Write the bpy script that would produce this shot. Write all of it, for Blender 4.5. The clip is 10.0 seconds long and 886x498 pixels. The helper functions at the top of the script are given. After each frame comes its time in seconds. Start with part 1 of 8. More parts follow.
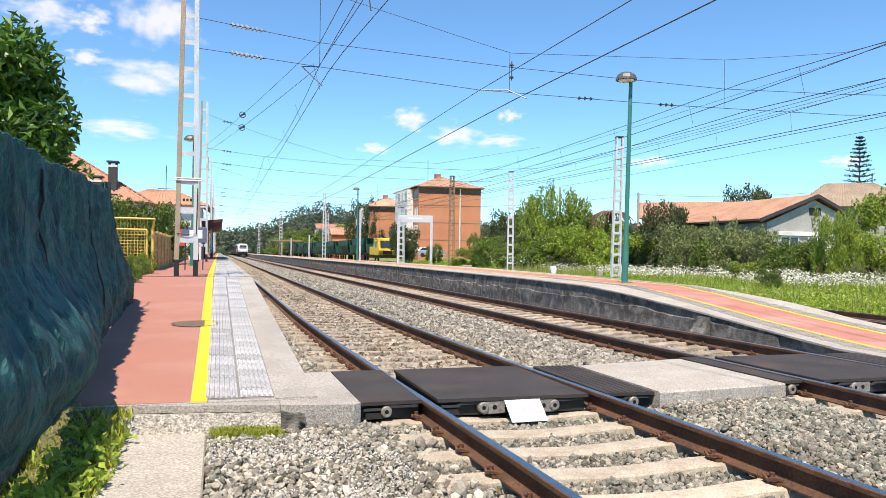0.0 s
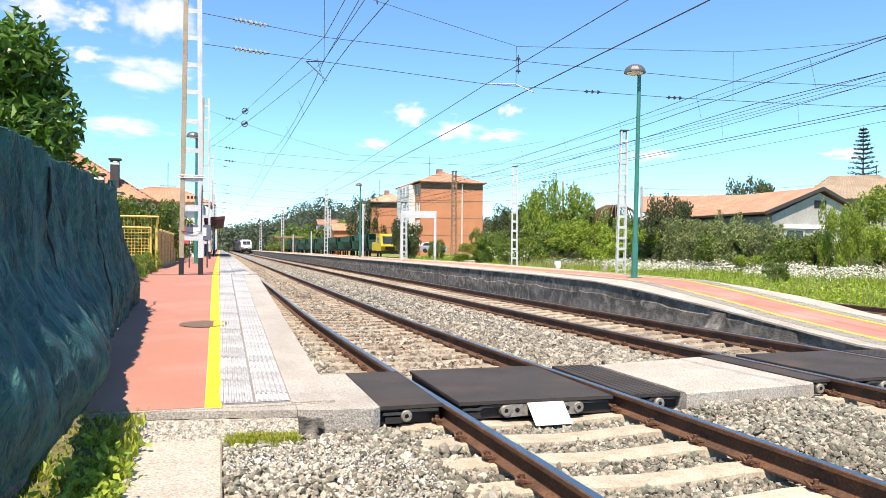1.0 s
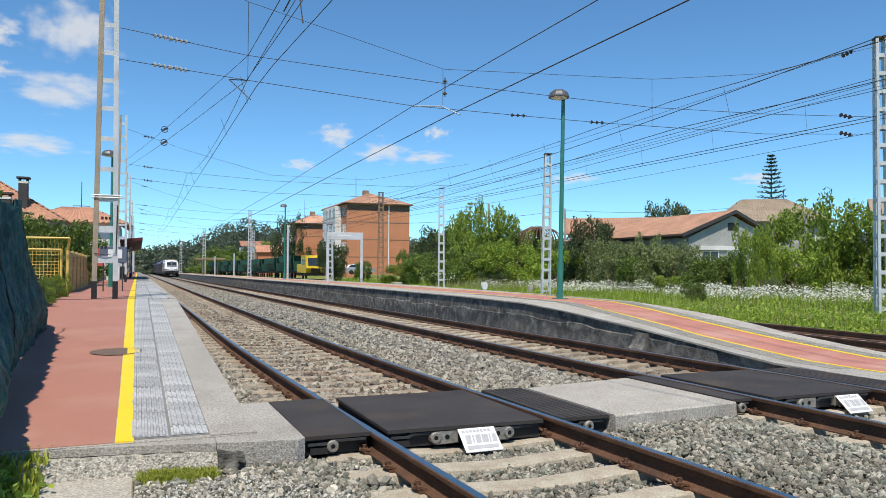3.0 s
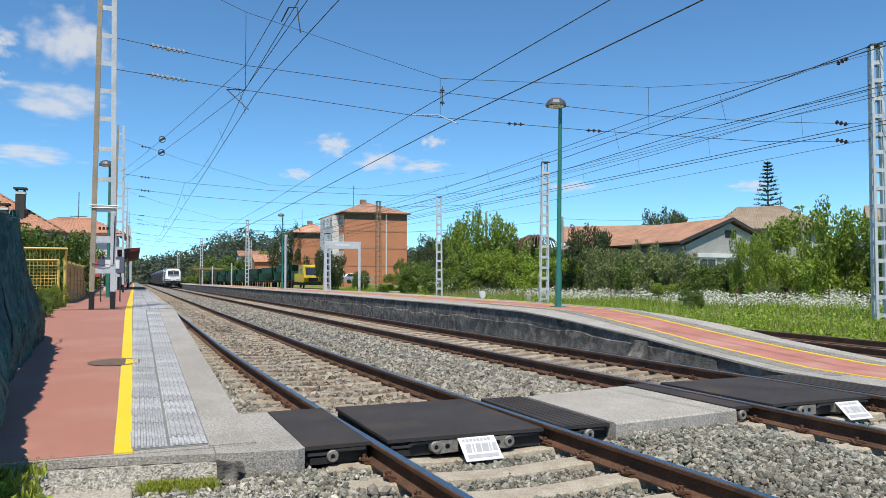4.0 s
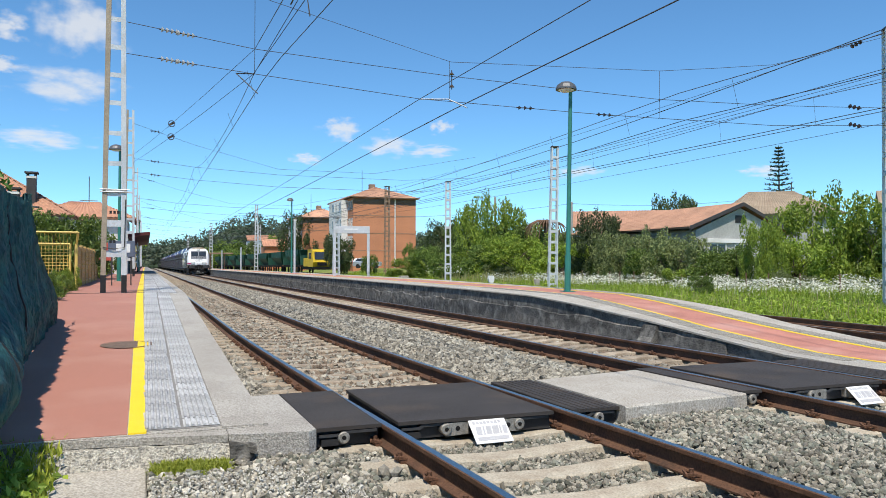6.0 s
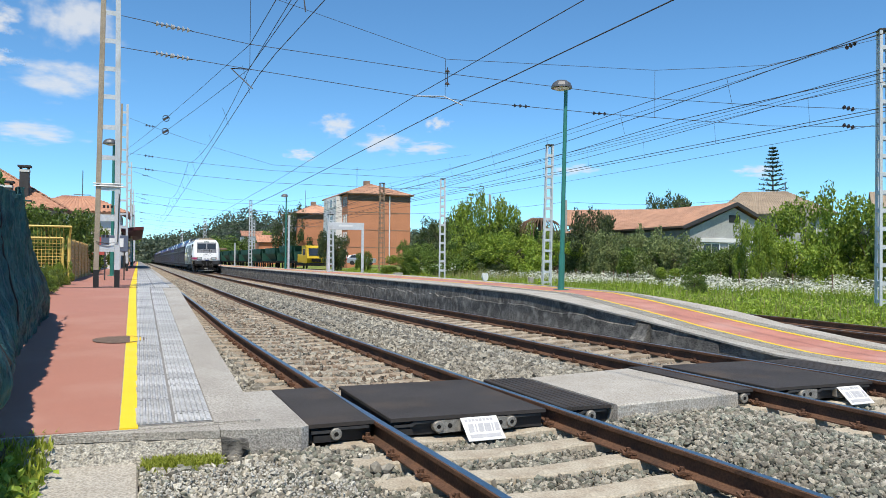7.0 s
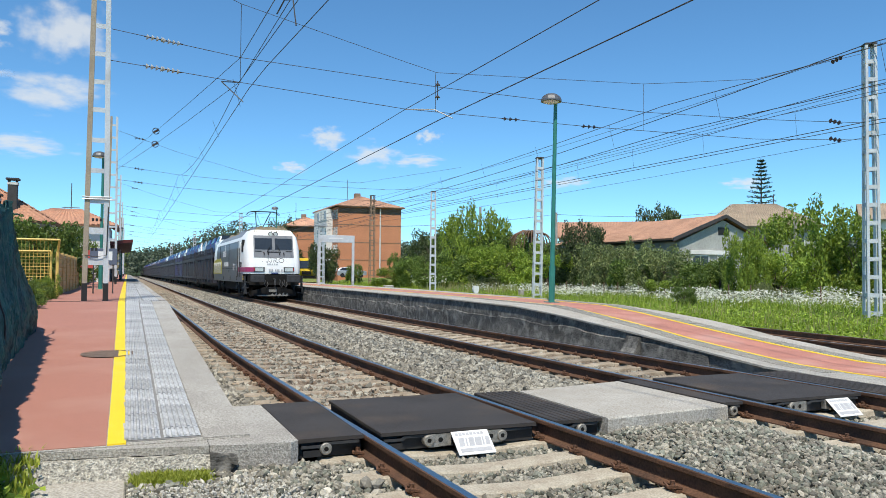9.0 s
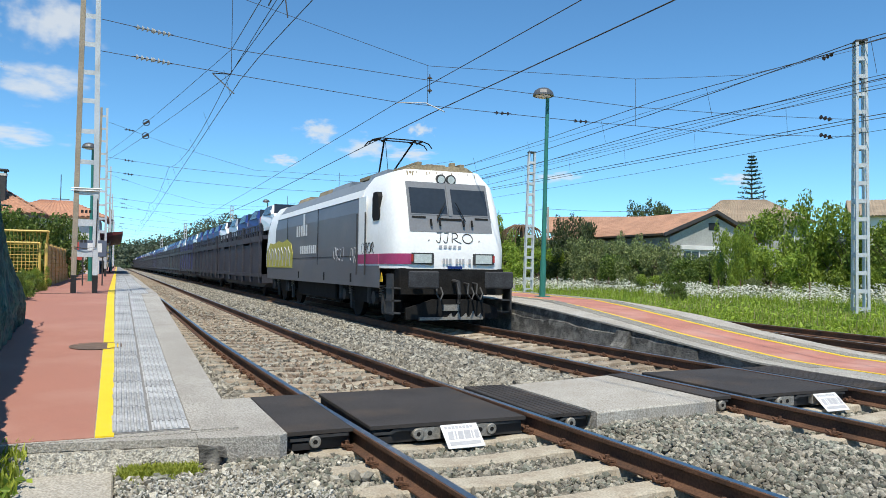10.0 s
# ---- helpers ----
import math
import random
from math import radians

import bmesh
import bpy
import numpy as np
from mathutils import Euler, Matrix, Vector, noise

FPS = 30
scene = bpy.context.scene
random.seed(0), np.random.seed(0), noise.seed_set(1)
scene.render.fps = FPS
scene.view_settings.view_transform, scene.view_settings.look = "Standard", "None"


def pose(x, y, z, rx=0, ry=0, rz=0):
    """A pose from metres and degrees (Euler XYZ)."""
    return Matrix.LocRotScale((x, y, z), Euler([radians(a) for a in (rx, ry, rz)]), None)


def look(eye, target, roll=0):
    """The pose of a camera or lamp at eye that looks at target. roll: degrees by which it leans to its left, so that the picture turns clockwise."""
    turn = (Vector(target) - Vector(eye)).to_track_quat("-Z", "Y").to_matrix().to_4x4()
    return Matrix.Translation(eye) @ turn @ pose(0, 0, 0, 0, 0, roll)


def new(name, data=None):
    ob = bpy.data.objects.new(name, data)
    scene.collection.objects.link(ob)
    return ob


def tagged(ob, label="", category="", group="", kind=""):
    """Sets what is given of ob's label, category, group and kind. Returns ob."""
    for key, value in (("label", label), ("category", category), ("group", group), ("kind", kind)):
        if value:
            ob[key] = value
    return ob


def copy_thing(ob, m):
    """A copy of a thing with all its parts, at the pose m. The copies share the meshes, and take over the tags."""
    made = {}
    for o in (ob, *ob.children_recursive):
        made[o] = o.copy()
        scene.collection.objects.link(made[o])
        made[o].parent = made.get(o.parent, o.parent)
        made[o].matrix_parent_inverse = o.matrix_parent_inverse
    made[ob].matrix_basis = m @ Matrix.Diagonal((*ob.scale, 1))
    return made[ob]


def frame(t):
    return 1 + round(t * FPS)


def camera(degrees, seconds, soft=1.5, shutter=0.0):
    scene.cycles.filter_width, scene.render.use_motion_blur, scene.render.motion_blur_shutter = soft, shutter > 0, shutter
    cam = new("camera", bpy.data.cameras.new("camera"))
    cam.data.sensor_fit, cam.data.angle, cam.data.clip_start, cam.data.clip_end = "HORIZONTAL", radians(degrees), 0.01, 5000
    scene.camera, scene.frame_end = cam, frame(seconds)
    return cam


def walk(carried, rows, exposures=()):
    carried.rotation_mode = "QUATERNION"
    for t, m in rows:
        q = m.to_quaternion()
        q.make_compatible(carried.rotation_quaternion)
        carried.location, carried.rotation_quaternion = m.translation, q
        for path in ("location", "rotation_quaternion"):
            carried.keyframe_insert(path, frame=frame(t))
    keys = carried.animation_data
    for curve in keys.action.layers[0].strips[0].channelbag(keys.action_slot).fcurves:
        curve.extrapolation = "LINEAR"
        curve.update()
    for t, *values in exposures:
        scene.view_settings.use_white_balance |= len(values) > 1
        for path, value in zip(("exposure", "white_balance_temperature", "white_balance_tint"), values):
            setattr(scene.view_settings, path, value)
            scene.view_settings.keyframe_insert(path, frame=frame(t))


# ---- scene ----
cam = camera(60.9, 10.0, 0.4)
PATH = [
    (0, (0.477, 1.288, 1.313), (1.048, 3.205, 1.328), 0.8),
    (0.5, (0.45, 1.431, 1.337), (1.008, 3.352, 1.332), 0.8),
    (1, (0.379, 1.544, 1.342), (0.947, 3.462, 1.344), 0.4),
    (1.5, (0.316, 1.65, 1.356), (0.978, 3.537, 1.37), -0.2),
    (2, (0.38, 1.68, 1.363), (1.098, 3.546, 1.394), -0.0),
    (2.5, (0.42, 1.692, 1.343), (1.155, 3.552, 1.371), 0.2),
    (3, (0.41, 1.689, 1.356), (1.161, 3.542, 1.416), 0.2),
    (4.5, (0.389, 1.702, 1.349), (1.146, 3.551, 1.433), -0.1),
    (5, (0.378, 1.703, 1.335), (1.113, 3.562, 1.393), -0.1),
    (5.5, (0.379, 1.703, 1.338), (1.111, 3.563, 1.386), -0.1),
    (7, (0.384, 1.698, 1.341), (1.134, 3.552, 1.377), 0.5),
    (7.5, (0.391, 1.695, 1.341), (1.149, 3.546, 1.388), 0.3),
    (8, (0.386, 1.694, 1.349), (1.14, 3.546, 1.416), 0.2),
    (8.5, (0.387, 1.692, 1.351), (1.147, 3.54, 1.42), 0.2),
    (9, (0.385, 1.69, 1.351), (1.157, 3.533, 1.42), 0.4),
    (9.5, (0.391, 1.691, 1.348), (1.169, 3.532, 1.408), 0.5),
    (10, (0.397, 1.69, 1.349), (1.19, 3.525, 1.402), 0.7),
]
walk(cam, [(t, look(eye, target, roll)) for t, eye, target, roll in PATH],
     [(0.0, 0.52, 7300, 16), (0.5, 0.64, 7400, 16), (1.0, 0.77, 7600, 16), (1.3, 0.72, 7500, 15), (1.6, 0.43, 7200, 12), (1.9, 0.08, 6900, 10),
      (2.5, 0.02, 6850, 10), (3.2, 0.0, 6800, 10), (4.5, -0.02, 6750, 10), (5.5, 0.11, 6780, 10), (7.5, 0.10, 6750, 9), (10.0, 0.07, 6700, 7)])

# ---- light ----
SUN_AZ = math.atan2(-0.45, -0.893)       # the sun stands behind and to the side of the fence
SUN_EL = radians(61.5)
world = bpy.data.worlds.new("world")
scene.world = world
world.use_nodes = True
wn = world.node_tree.nodes
sky = wn.new("ShaderNodeTexSky")
sky.sky_type = "NISHITA"
sky.sun_disc = False
sky.sun_elevation = SUN_EL
sky.sun_rotation = SUN_AZ
sky.air_density = 0.75
sky.dust_density = 0.0
sky.ozone_density = 4.5
wn["Background"].inputs[1].default_value = 0.16
tone = wn.new("ShaderNodeHueSaturation")            # a clear, deep blue spring sky
tone.inputs["Saturation"].default_value = 1.0
tint = wn.new("ShaderNodeMix")
tint.data_type, tint.blend_type = "RGBA", "MULTIPLY"
tint.inputs[0].default_value = 1.0
tint.inputs[7].default_value = (0.63, 0.97, 1.08, 1)
world.node_tree.links.new(sky.outputs[0], tone.inputs["Color"])
world.node_tree.links.new(tone.outputs[0], tint.inputs[6])
world.node_tree.links.new(tint.outputs[2], wn["Background"].inputs[0])
sun = new("sun", bpy.data.lights.new("sun", "SUN"))
sun.data.energy = 5.0
sun.data.angle = radians(0.8)
sun.data.color = (1.0, 0.95, 0.87)
sun.matrix_world = look((-0.45 * 50, -0.893 * 50, 50 * math.tan(SUN_EL)), (0, 0, 0))


# ---- materials ----
def mat(name, color, rough=0.7, metal=0.0, vary=0.25, scale=6.0, fine=60.0, bump=0.15, color2=None, dist=0.01, island=0.0,
        obj_random=0.0, spec=0.4, stretch=(1, 1, 1), stain=None, stain_scale=0.7, stain_lo=0.5, stain_hi=0.7):
    """A surface with two scales of variation: broad patches and fine grain, with relief from the grain."""
    m = bpy.data.materials.new(name)
    m.use_nodes = True
    nt = m.node_tree
    n, l = nt.nodes, nt.links
    b = n["Principled BSDF"]
    b.inputs["Roughness"].default_value = rough
    b.inputs["Metallic"].default_value = metal
    b.inputs["Specular IOR Level"].default_value = spec
    geo = n.new("ShaderNodeNewGeometry")
    tc = n.new("ShaderNodeTexCoord")
    mp = n.new("ShaderNodeMapping")
    mp.inputs["Scale"].default_value = stretch
    l.new(tc.outputs["Object"], mp.inputs[0])
    n1 = n.new("ShaderNodeTexNoise")
    n1.inputs["Scale"].default_value, n1.inputs["Detail"].default_value = scale, 4
    n2 = n.new("ShaderNodeTexNoise")
    n2.inputs["Scale"].default_value, n2.inputs["Detail"].default_value = fine, 5
    l.new(mp.outputs[0], n1.inputs["Vector"])
    l.new(mp.outputs[0], n2.inputs["Vector"])
    c1 = (*color, 1)
    c2 = (*(color2 or [c * (1 - vary) for c in color]), 1)
    r = n.new("ShaderNodeValToRGB")
    r.color_ramp.elements[0].position, r.color_ramp.elements[1].position = 0.35, 0.65
    r.color_ramp.elements[0].color, r.color_ramp.elements[1].color = c2, c1
    l.new(n1.outputs[0], r.inputs[0])
    hsv = n.new("ShaderNodeHueSaturation")
    l.new(r.outputs[0], hsv.inputs["Color"])
    mr = n.new("ShaderNodeMapRange")
    mr.inputs[1].default_value, mr.inputs[2].default_value = 0.3, 0.7
    mr.inputs[3].default_value, mr.inputs[4].default_value = 1 - vary, 1 + vary * 0.6
    l.new(n2.outputs[0], mr.inputs[0])
    val = mr.outputs[0]
    for amount, source in ((island, geo.outputs["Random Per Island"]), (obj_random, n.new("ShaderNodeObjectInfo").outputs["Random"])):
        if amount:
            k = n.new("ShaderNodeMapRange")
            k.inputs[3].default_value, k.inputs[4].default_value = 1 - amount, 1 + amount
            l.new(source, k.inputs[0])
            mu = n.new("ShaderNodeMath")
            mu.operation = "MULTIPLY"
            l.new(val, mu.inputs[0])
            l.new(k.outputs[0], mu.inputs[1])
            val = mu.outputs[0]
    l.new(val, hsv.inputs["Value"])
    out = hsv.outputs[0]
    if stain:
        n3 = n.new("ShaderNodeTexNoise")
        n3.inputs["Scale"].default_value, n3.inputs["Detail"].default_value = stain_scale, 6
        l.new(tc.outputs["Object"], n3.inputs["Vector"])
        sr = n.new("ShaderNodeMapRange")
        sr.inputs[1].default_value, sr.inputs[2].default_value = stain_lo, stain_hi
        l.new(n3.outputs[0], sr.inputs[0])
        mx = n.new("ShaderNodeMix")
        mx.data_type = "RGBA"
        l.new(sr.outputs[0], mx.inputs[0])
        l.new(out, mx.inputs[6])
        mx.inputs[7].default_value = (*stain, 1)
        out = mx.outputs[2]
    l.new(out, b.inputs["Base Color"])
    if bump:
        bp = n.new("ShaderNodeBump")
        bp.inputs["Strength"].default_value, bp.inputs["Distance"].default_value = bump, dist
        l.new(n2.outputs[0], bp.inputs["Height"])
        l.new(bp.outputs[0], b.inputs["Normal"])
    return m


def leafy(name, c1, c2, rough=0.55, trans=0.35):
    """Leaves: varied from leaf to leaf, letting some light through."""
    m = bpy.data.materials.new(name)
    m.use_nodes = True
    n, l = m.node_tree.nodes, m.node_tree.links
    b = n["Principled BSDF"]
    b.inputs["Roughness"].default_value = rough
    geo = n.new("ShaderNodeNewGeometry")
    r = n.new("ShaderNodeValToRGB")
    r.color_ramp.elements[0].color, r.color_ramp.elements[1].color = (*c2, 1), (*c1, 1)
    l.new(geo.outputs["Random Per Island"], r.inputs[0])
    oi = n.new("ShaderNodeObjectInfo")
    hs = n.new("ShaderNodeHueSaturation")
    mr = n.new("ShaderNodeMapRange")
    mr.inputs[3].default_value, mr.inputs[4].default_value = 0.8, 1.2
    l.new(oi.outputs["Random"], mr.inputs[0])
    l.new(mr.outputs[0], hs.inputs["Value"])
    l.new(r.outputs[0], hs.inputs["Color"])
    l.new(hs.outputs[0], b.inputs["Base Color"])
    tr = n.new("ShaderNodeBsdfTranslucent")
    l.new(hs.outputs[0], tr.inputs[0])
    mix = n.new("ShaderNodeMixShader")
    mix.inputs[0].default_value = trans
    l.new(b.outputs[0], mix.inputs[1])
    l.new(tr.outputs[0], mix.inputs[2])
    l.new(mix.outputs[0], n["Material Output"].inputs[0])
    return m


M = {}
M["ballast"] = mat("ballast", (0.24, 0.215, 0.175), 0.9, vary=0.45, scale=1.2, fine=22, bump=1.0, dist=0.06, color2=(0.17, 0.145, 0.115), stain=(0.40, 0.37, 0.31), stain_scale=15, stain_lo=0.48, stain_hi=0.60)
M["stone"] = mat("ballast_stone", (0.325, 0.305, 0.25), 0.9, vary=0.25, scale=3, fine=60, bump=0.5, island=0.55, color2=(0.24, 0.215, 0.17))
M["stone_brown"] = mat("rusty_ballast_stone", (0.235, 0.185, 0.135), 0.9, vary=0.25, scale=3, fine=60, bump=0.4, island=0.45, color2=(0.16, 0.115, 0.08))
M["stone_green"] = mat("grey_green_ballast_stone", (0.20, 0.205, 0.165), 0.9, vary=0.25, scale=3, fine=60, bump=0.5, island=0.5, color2=(0.13, 0.13, 0.10))
M["stone_dust"] = mat("white_stone_chippings", (0.52, 0.50, 0.44), 0.95, vary=0.2, scale=3, fine=60, bump=0.3, island=0.3)
M["stone_white"] = mat("pale_gravel_stone", (0.43, 0.405, 0.345), 0.9, vary=0.22, scale=3, fine=60, bump=0.5, island=0.6, color2=(0.30, 0.275, 0.22))
M["sleeper"] = mat("sleeper_concrete", (0.50, 0.445, 0.345), 0.88, vary=0.3, scale=5, fine=60, bump=0.35, obj_random=0.12, color2=(0.40, 0.335, 0.25))
M["sleeper_brown"] = mat("grimy_sleeper_concrete", (0.40, 0.335, 0.25), 0.9, vary=0.35, scale=4, fine=50, bump=0.35, obj_random=0.2, color2=(0.25, 0.19, 0.13))
M["rail_side"] = mat("rail_rust", (0.085, 0.047, 0.03), 0.75, metal=0.2, vary=0.4, scale=3, fine=50, bump=0.3, color2=(0.16, 0.08, 0.045))
M["rail_top"] = mat("rail_polished", (0.36, 0.37, 0.385), 0.34, metal=1.0, vary=0.15, scale=8, fine=40, bump=0.05)
M["clip"] = mat("rail_clip_rust", (0.17, 0.085, 0.05), 0.8, metal=0.2, vary=0.4, scale=20, fine=80, bump=0.3)
M["concrete"] = mat("platform_concrete", (0.46, 0.435, 0.39), 0.9, vary=0.45, scale=1.6, fine=70, bump=1.0, dist=0.010, color2=(0.37, 0.345, 0.305), stain=(0.20, 0.185, 0.16), stain_scale=48, stain_lo=0.50, stain_hi=0.72)
M["concrete_pale"] = mat("pale_concrete", (0.48, 0.45, 0.395), 0.92, vary=0.45, scale=2, fine=60, bump=0.8, dist=0.010, color2=(0.40, 0.365, 0.31), stain=(0.26, 0.23, 0.18), stain_scale=40, stain_lo=0.52, stain_hi=0.74)
M["concrete_dirty"] = mat("sooty_concrete", (0.165, 0.157, 0.142), 0.92, vary=0.6, scale=2.0, fine=34, bump=0.9, dist=0.018, stain=(0.25, 0.24, 0.215), stain_scale=5.5, stain_lo=0.48, stain_hi=0.70, stretch=(1, 0.6, 1.6))
M["coping"] = mat("coping_concrete", (0.47, 0.445, 0.40), 0.9, vary=0.45, scale=1.3, fine=70, bump=1.0, dist=0.010, color2=(0.37, 0.345, 0.305), stain=(0.22, 0.205, 0.18), stain_scale=48, stain_lo=0.50, stain_hi=0.74)
M["red_paving"] = mat("red_paving", (0.40, 0.178, 0.13), 0.85, vary=0.25, scale=1.2, fine=130, bump=0.5, dist=0.006, color2=(0.375, 0.17, 0.125), stain=(0.445, 0.245, 0.19), stain_scale=0.8, stain_lo=0.50, stain_hi=0.85)
M["red_paving2"] = mat("salmon_paving", (0.50, 0.215, 0.16), 0.85, vary=0.2, scale=2, fine=100, bump=0.2, stain=(0.52, 0.30, 0.245), stain_scale=1.1, stain_lo=0.5, stain_hi=0.8)
M["yellow_paint"] = mat("yellow_line_paint", (0.85, 0.60, 0.02), 0.6, vary=0.08, scale=2, fine=90, bump=0.1, stain=(0.75, 0.55, 0.10), stain_scale=2, stain_lo=0.55, stain_hi=0.8)
M["tactile"] = mat("tactile_tile", (0.50, 0.51, 0.52), 0.8, vary=0.3, scale=6, fine=120, bump=0.4, obj_random=0.16)
M["tactile_joint"] = mat("tactile_joint_mortar", (0.24, 0.235, 0.225), 0.9, vary=0.2, scale=4, fine=80, bump=0.2)
M["rubber"] = mat("crossing_rubber", (0.060, 0.053, 0.049), 0.78, vary=0.3, scale=1.2, fine=160, bump=0.3, spec=0.25, stain=(0.095, 0.070, 0.050), stain_scale=1.1, stain_lo=0.52, stain_hi=0.78)
M["rubber_dark"] = mat("rubber_underside", (0.028, 0.027, 0.027), 0.7, vary=0.25, scale=6, fine=120, bump=0.2)
M["bolt_steel"] = mat("bolt_steel", (0.36, 0.34, 0.30), 0.6, metal=0.4, vary=0.3, scale=30, fine=120, bump=0.2)
M["plate_white"] = mat("white_plate", (0.78, 0.78, 0.76), 0.5, vary=0.1, scale=10, fine=80, bump=0.05)
M["grey_print"] = mat("grey_print", (0.44, 0.44, 0.45), 0.6, vary=0.1, scale=10, fine=80, bump=0.0)
M["iron"] = mat("manhole_iron", (0.21, 0.145, 0.105), 0.75, metal=0.2, vary=0.3, scale=10, fine=70, bump=0.4)
M["kerb_rubble"] = mat("rubble_concrete", (0.58, 0.55, 0.48), 0.95, vary=0.5, scale=30, fine=60, bump=1.0, dist=0.03, stain=(0.48, 0.45, 0.38), stain_scale=26, stain_lo=0.52, stain_hi=0.66)
M["soil"] = mat("soil", (0.17, 0.13, 0.085), 0.95, vary=0.4, scale=2.5, fine=40, bump=0.8, dist=0.03, color2=(0.12, 0.13, 0.05))
M["ground"] = mat("meadow_ground", (0.20, 0.25, 0.055), 0.95, vary=0.4, scale=0.5, fine=5, bump=1.0, dist=0.12, color2=(0.14, 0.19, 0.04), stain=(0.27, 0.24, 0.10), stain_scale=0.25, stain_lo=0.55, stain_hi=0.75)
M["galv"] = mat("galvanised_steel", (0.62, 0.63, 0.64), 0.5, metal=0.25, vary=0.15, scale=2, fine=30, bump=0.05, stain=(0.40, 0.37, 0.33), stain_scale=1.5, stain_lo=0.6, stain_hi=0.8)
M["galv_brown"] = mat("weathered_steel", (0.40, 0.33, 0.25), 0.7, metal=0.2, vary=0.25, scale=2, fine=30, bump=0.1)
M["rusty_lattice"] = mat("rusty_lattice", (0.36, 0.24, 0.16), 0.8, metal=0.1, vary=0.3, scale=2, fine=30, bump=0.1)
M["black_paint"] = mat("black_paint", (0.02, 0.02, 0.02), 0.55, vary=0.2, scale=5, fine=60, bump=0.05)
M["green_paint"] = mat("lamp_post_green", (0.035, 0.20, 0.16), 0.45, vary=0.15, scale=3, fine=60, bump=0.05)
M["lamp_grey"] = mat("lamp_hood_grey", (0.14, 0.14, 0.145), 0.45, metal=0.4, vary=0.1, scale=5, fine=60, bump=0.02)
M["lamp_glass"] = mat("lamp_diffuser", (0.7, 0.7, 0.68), 0.3, vary=0.05, scale=5, fine=60, bump=0.0)
M["wire"] = mat("overhead_copper", (0.075, 0.075, 0.08), 0.6, metal=0.3, vary=0.1, scale=1, fine=10, bump=0.0)
M["insulator"] = mat("insulator", (0.52, 0.50, 0.47), 0.35, vary=0.1, scale=10, fine=40, bump=0.0)
M["insulator_dark"] = mat("insulator_brown", (0.055, 0.04, 0.035), 0.3, vary=0.1, scale=10, fine=40, bump=0.0)
M["netting"] = mat("green_shade_netting", (0.022, 0.120, 0.118), 0.65, vary=0.55, scale=4.0, fine=90, bump=1.0, dist=0.010, color2=(0.010, 0.052, 0.064), stain=(0.055, 0.185, 0.165), stain_scale=3.5, stain_lo=0.48, stain_hi=0.80, stretch=(1, 1, 0.35))


def let_light_through(m, color, share):
    """Adds a thin cloth's glow when the light stands behind it."""
    n, l = m.node_tree.nodes, m.node_tree.links
    tr = n.new("ShaderNodeBsdfTranslucent")
    tr.inputs[0].default_value = (*color, 1)
    mx = n.new("ShaderNodeMixShader")
    mx.inputs[0].default_value = share
    l.new(n["Principled BSDF"].outputs[0], mx.inputs[1])
    l.new(tr.outputs[0], mx.inputs[2])
    l.new(mx.outputs[0], n["Material Output"].inputs[0])


def wrinkled(m, scale, depth):
    """Sharp creases, as pulled cloth has them, laid over the fine weave."""
    n, l = m.node_tree.nodes, m.node_tree.links
    tc = n.new("ShaderNodeTexCoord")
    mp = n.new("ShaderNodeMapping")
    mp.inputs["Scale"].default_value = (1.0, 1.0, 0.55)
    mp.inputs["Rotation"].default_value = (0.5, 0.0, 0.0)
    no = n.new("ShaderNodeTexNoise")
    no.inputs["Scale"].default_value, no.inputs["Detail"].default_value, no.inputs["Distortion"].default_value = scale, 4, 1.4
    ridge = n.new("ShaderNodeMath")
    ridge.operation = "SUBTRACT"
    ridge.inputs[1].default_value = 0.5
    ab = n.new("ShaderNodeMath")
    ab.operation = "ABSOLUTE"
    bp = n.new("ShaderNodeBump")
    bp.inputs["Strength"].default_value, bp.inputs["Distance"].default_value = 1.0, depth
    bp.invert = True
    l.new(tc.outputs["Object"], mp.inputs[0])
    l.new(mp.outputs[0], no.inputs["Vector"])
    l.new(no.outputs[0], ridge.inputs[0])
    l.new(ridge.outputs[0], ab.inputs[0])
    l.new(ab.outputs[0], bp.inputs["Height"])
    b = n["Principled BSDF"]
    l.new(b.inputs["Normal"].links[0].from_socket, bp.inputs["Normal"])
    l.new(bp.outputs[0], b.inputs["Normal"])


let_light_through(M["netting"], (0.04, 0.20, 0.17), 0.10)
wrinkled(M["netting"], 3.2, 0.16)
M["brick"] = mat("facade_brick", (0.58, 0.24, 0.125), 0.9, vary=0.12, scale=0.4, fine=6, bump=0.2)
M["plaster"] = mat("white_plaster", (0.74, 0.73, 0.70), 0.85, vary=0.1, scale=0.5, fine=12, bump=0.1, stain=(0.55, 0.53, 0.49), stain_scale=0.4, stain_lo=0.5, stain_hi=0.8)
M["plaster_grey"] = mat("grey_plaster", (0.42, 0.42, 0.395), 0.9, vary=0.18, scale=0.6, fine=12, bump=0.1, stain=(0.29, 0.29, 0.265), stain_scale=0.7, stain_lo=0.52, stain_hi=0.75)
M["dark_fascia"] = mat("dark_fascia", (0.06, 0.055, 0.055), 0.7, vary=0.2, scale=2, fine=20, bump=0.05)
M["tile_roof"] = mat("clay_roof_tile", (0.50, 0.26, 0.16), 0.9, vary=0.25, scale=0.8, fine=9, bump=0.3, island=0.22, color2=(0.40, 0.20, 0.13))
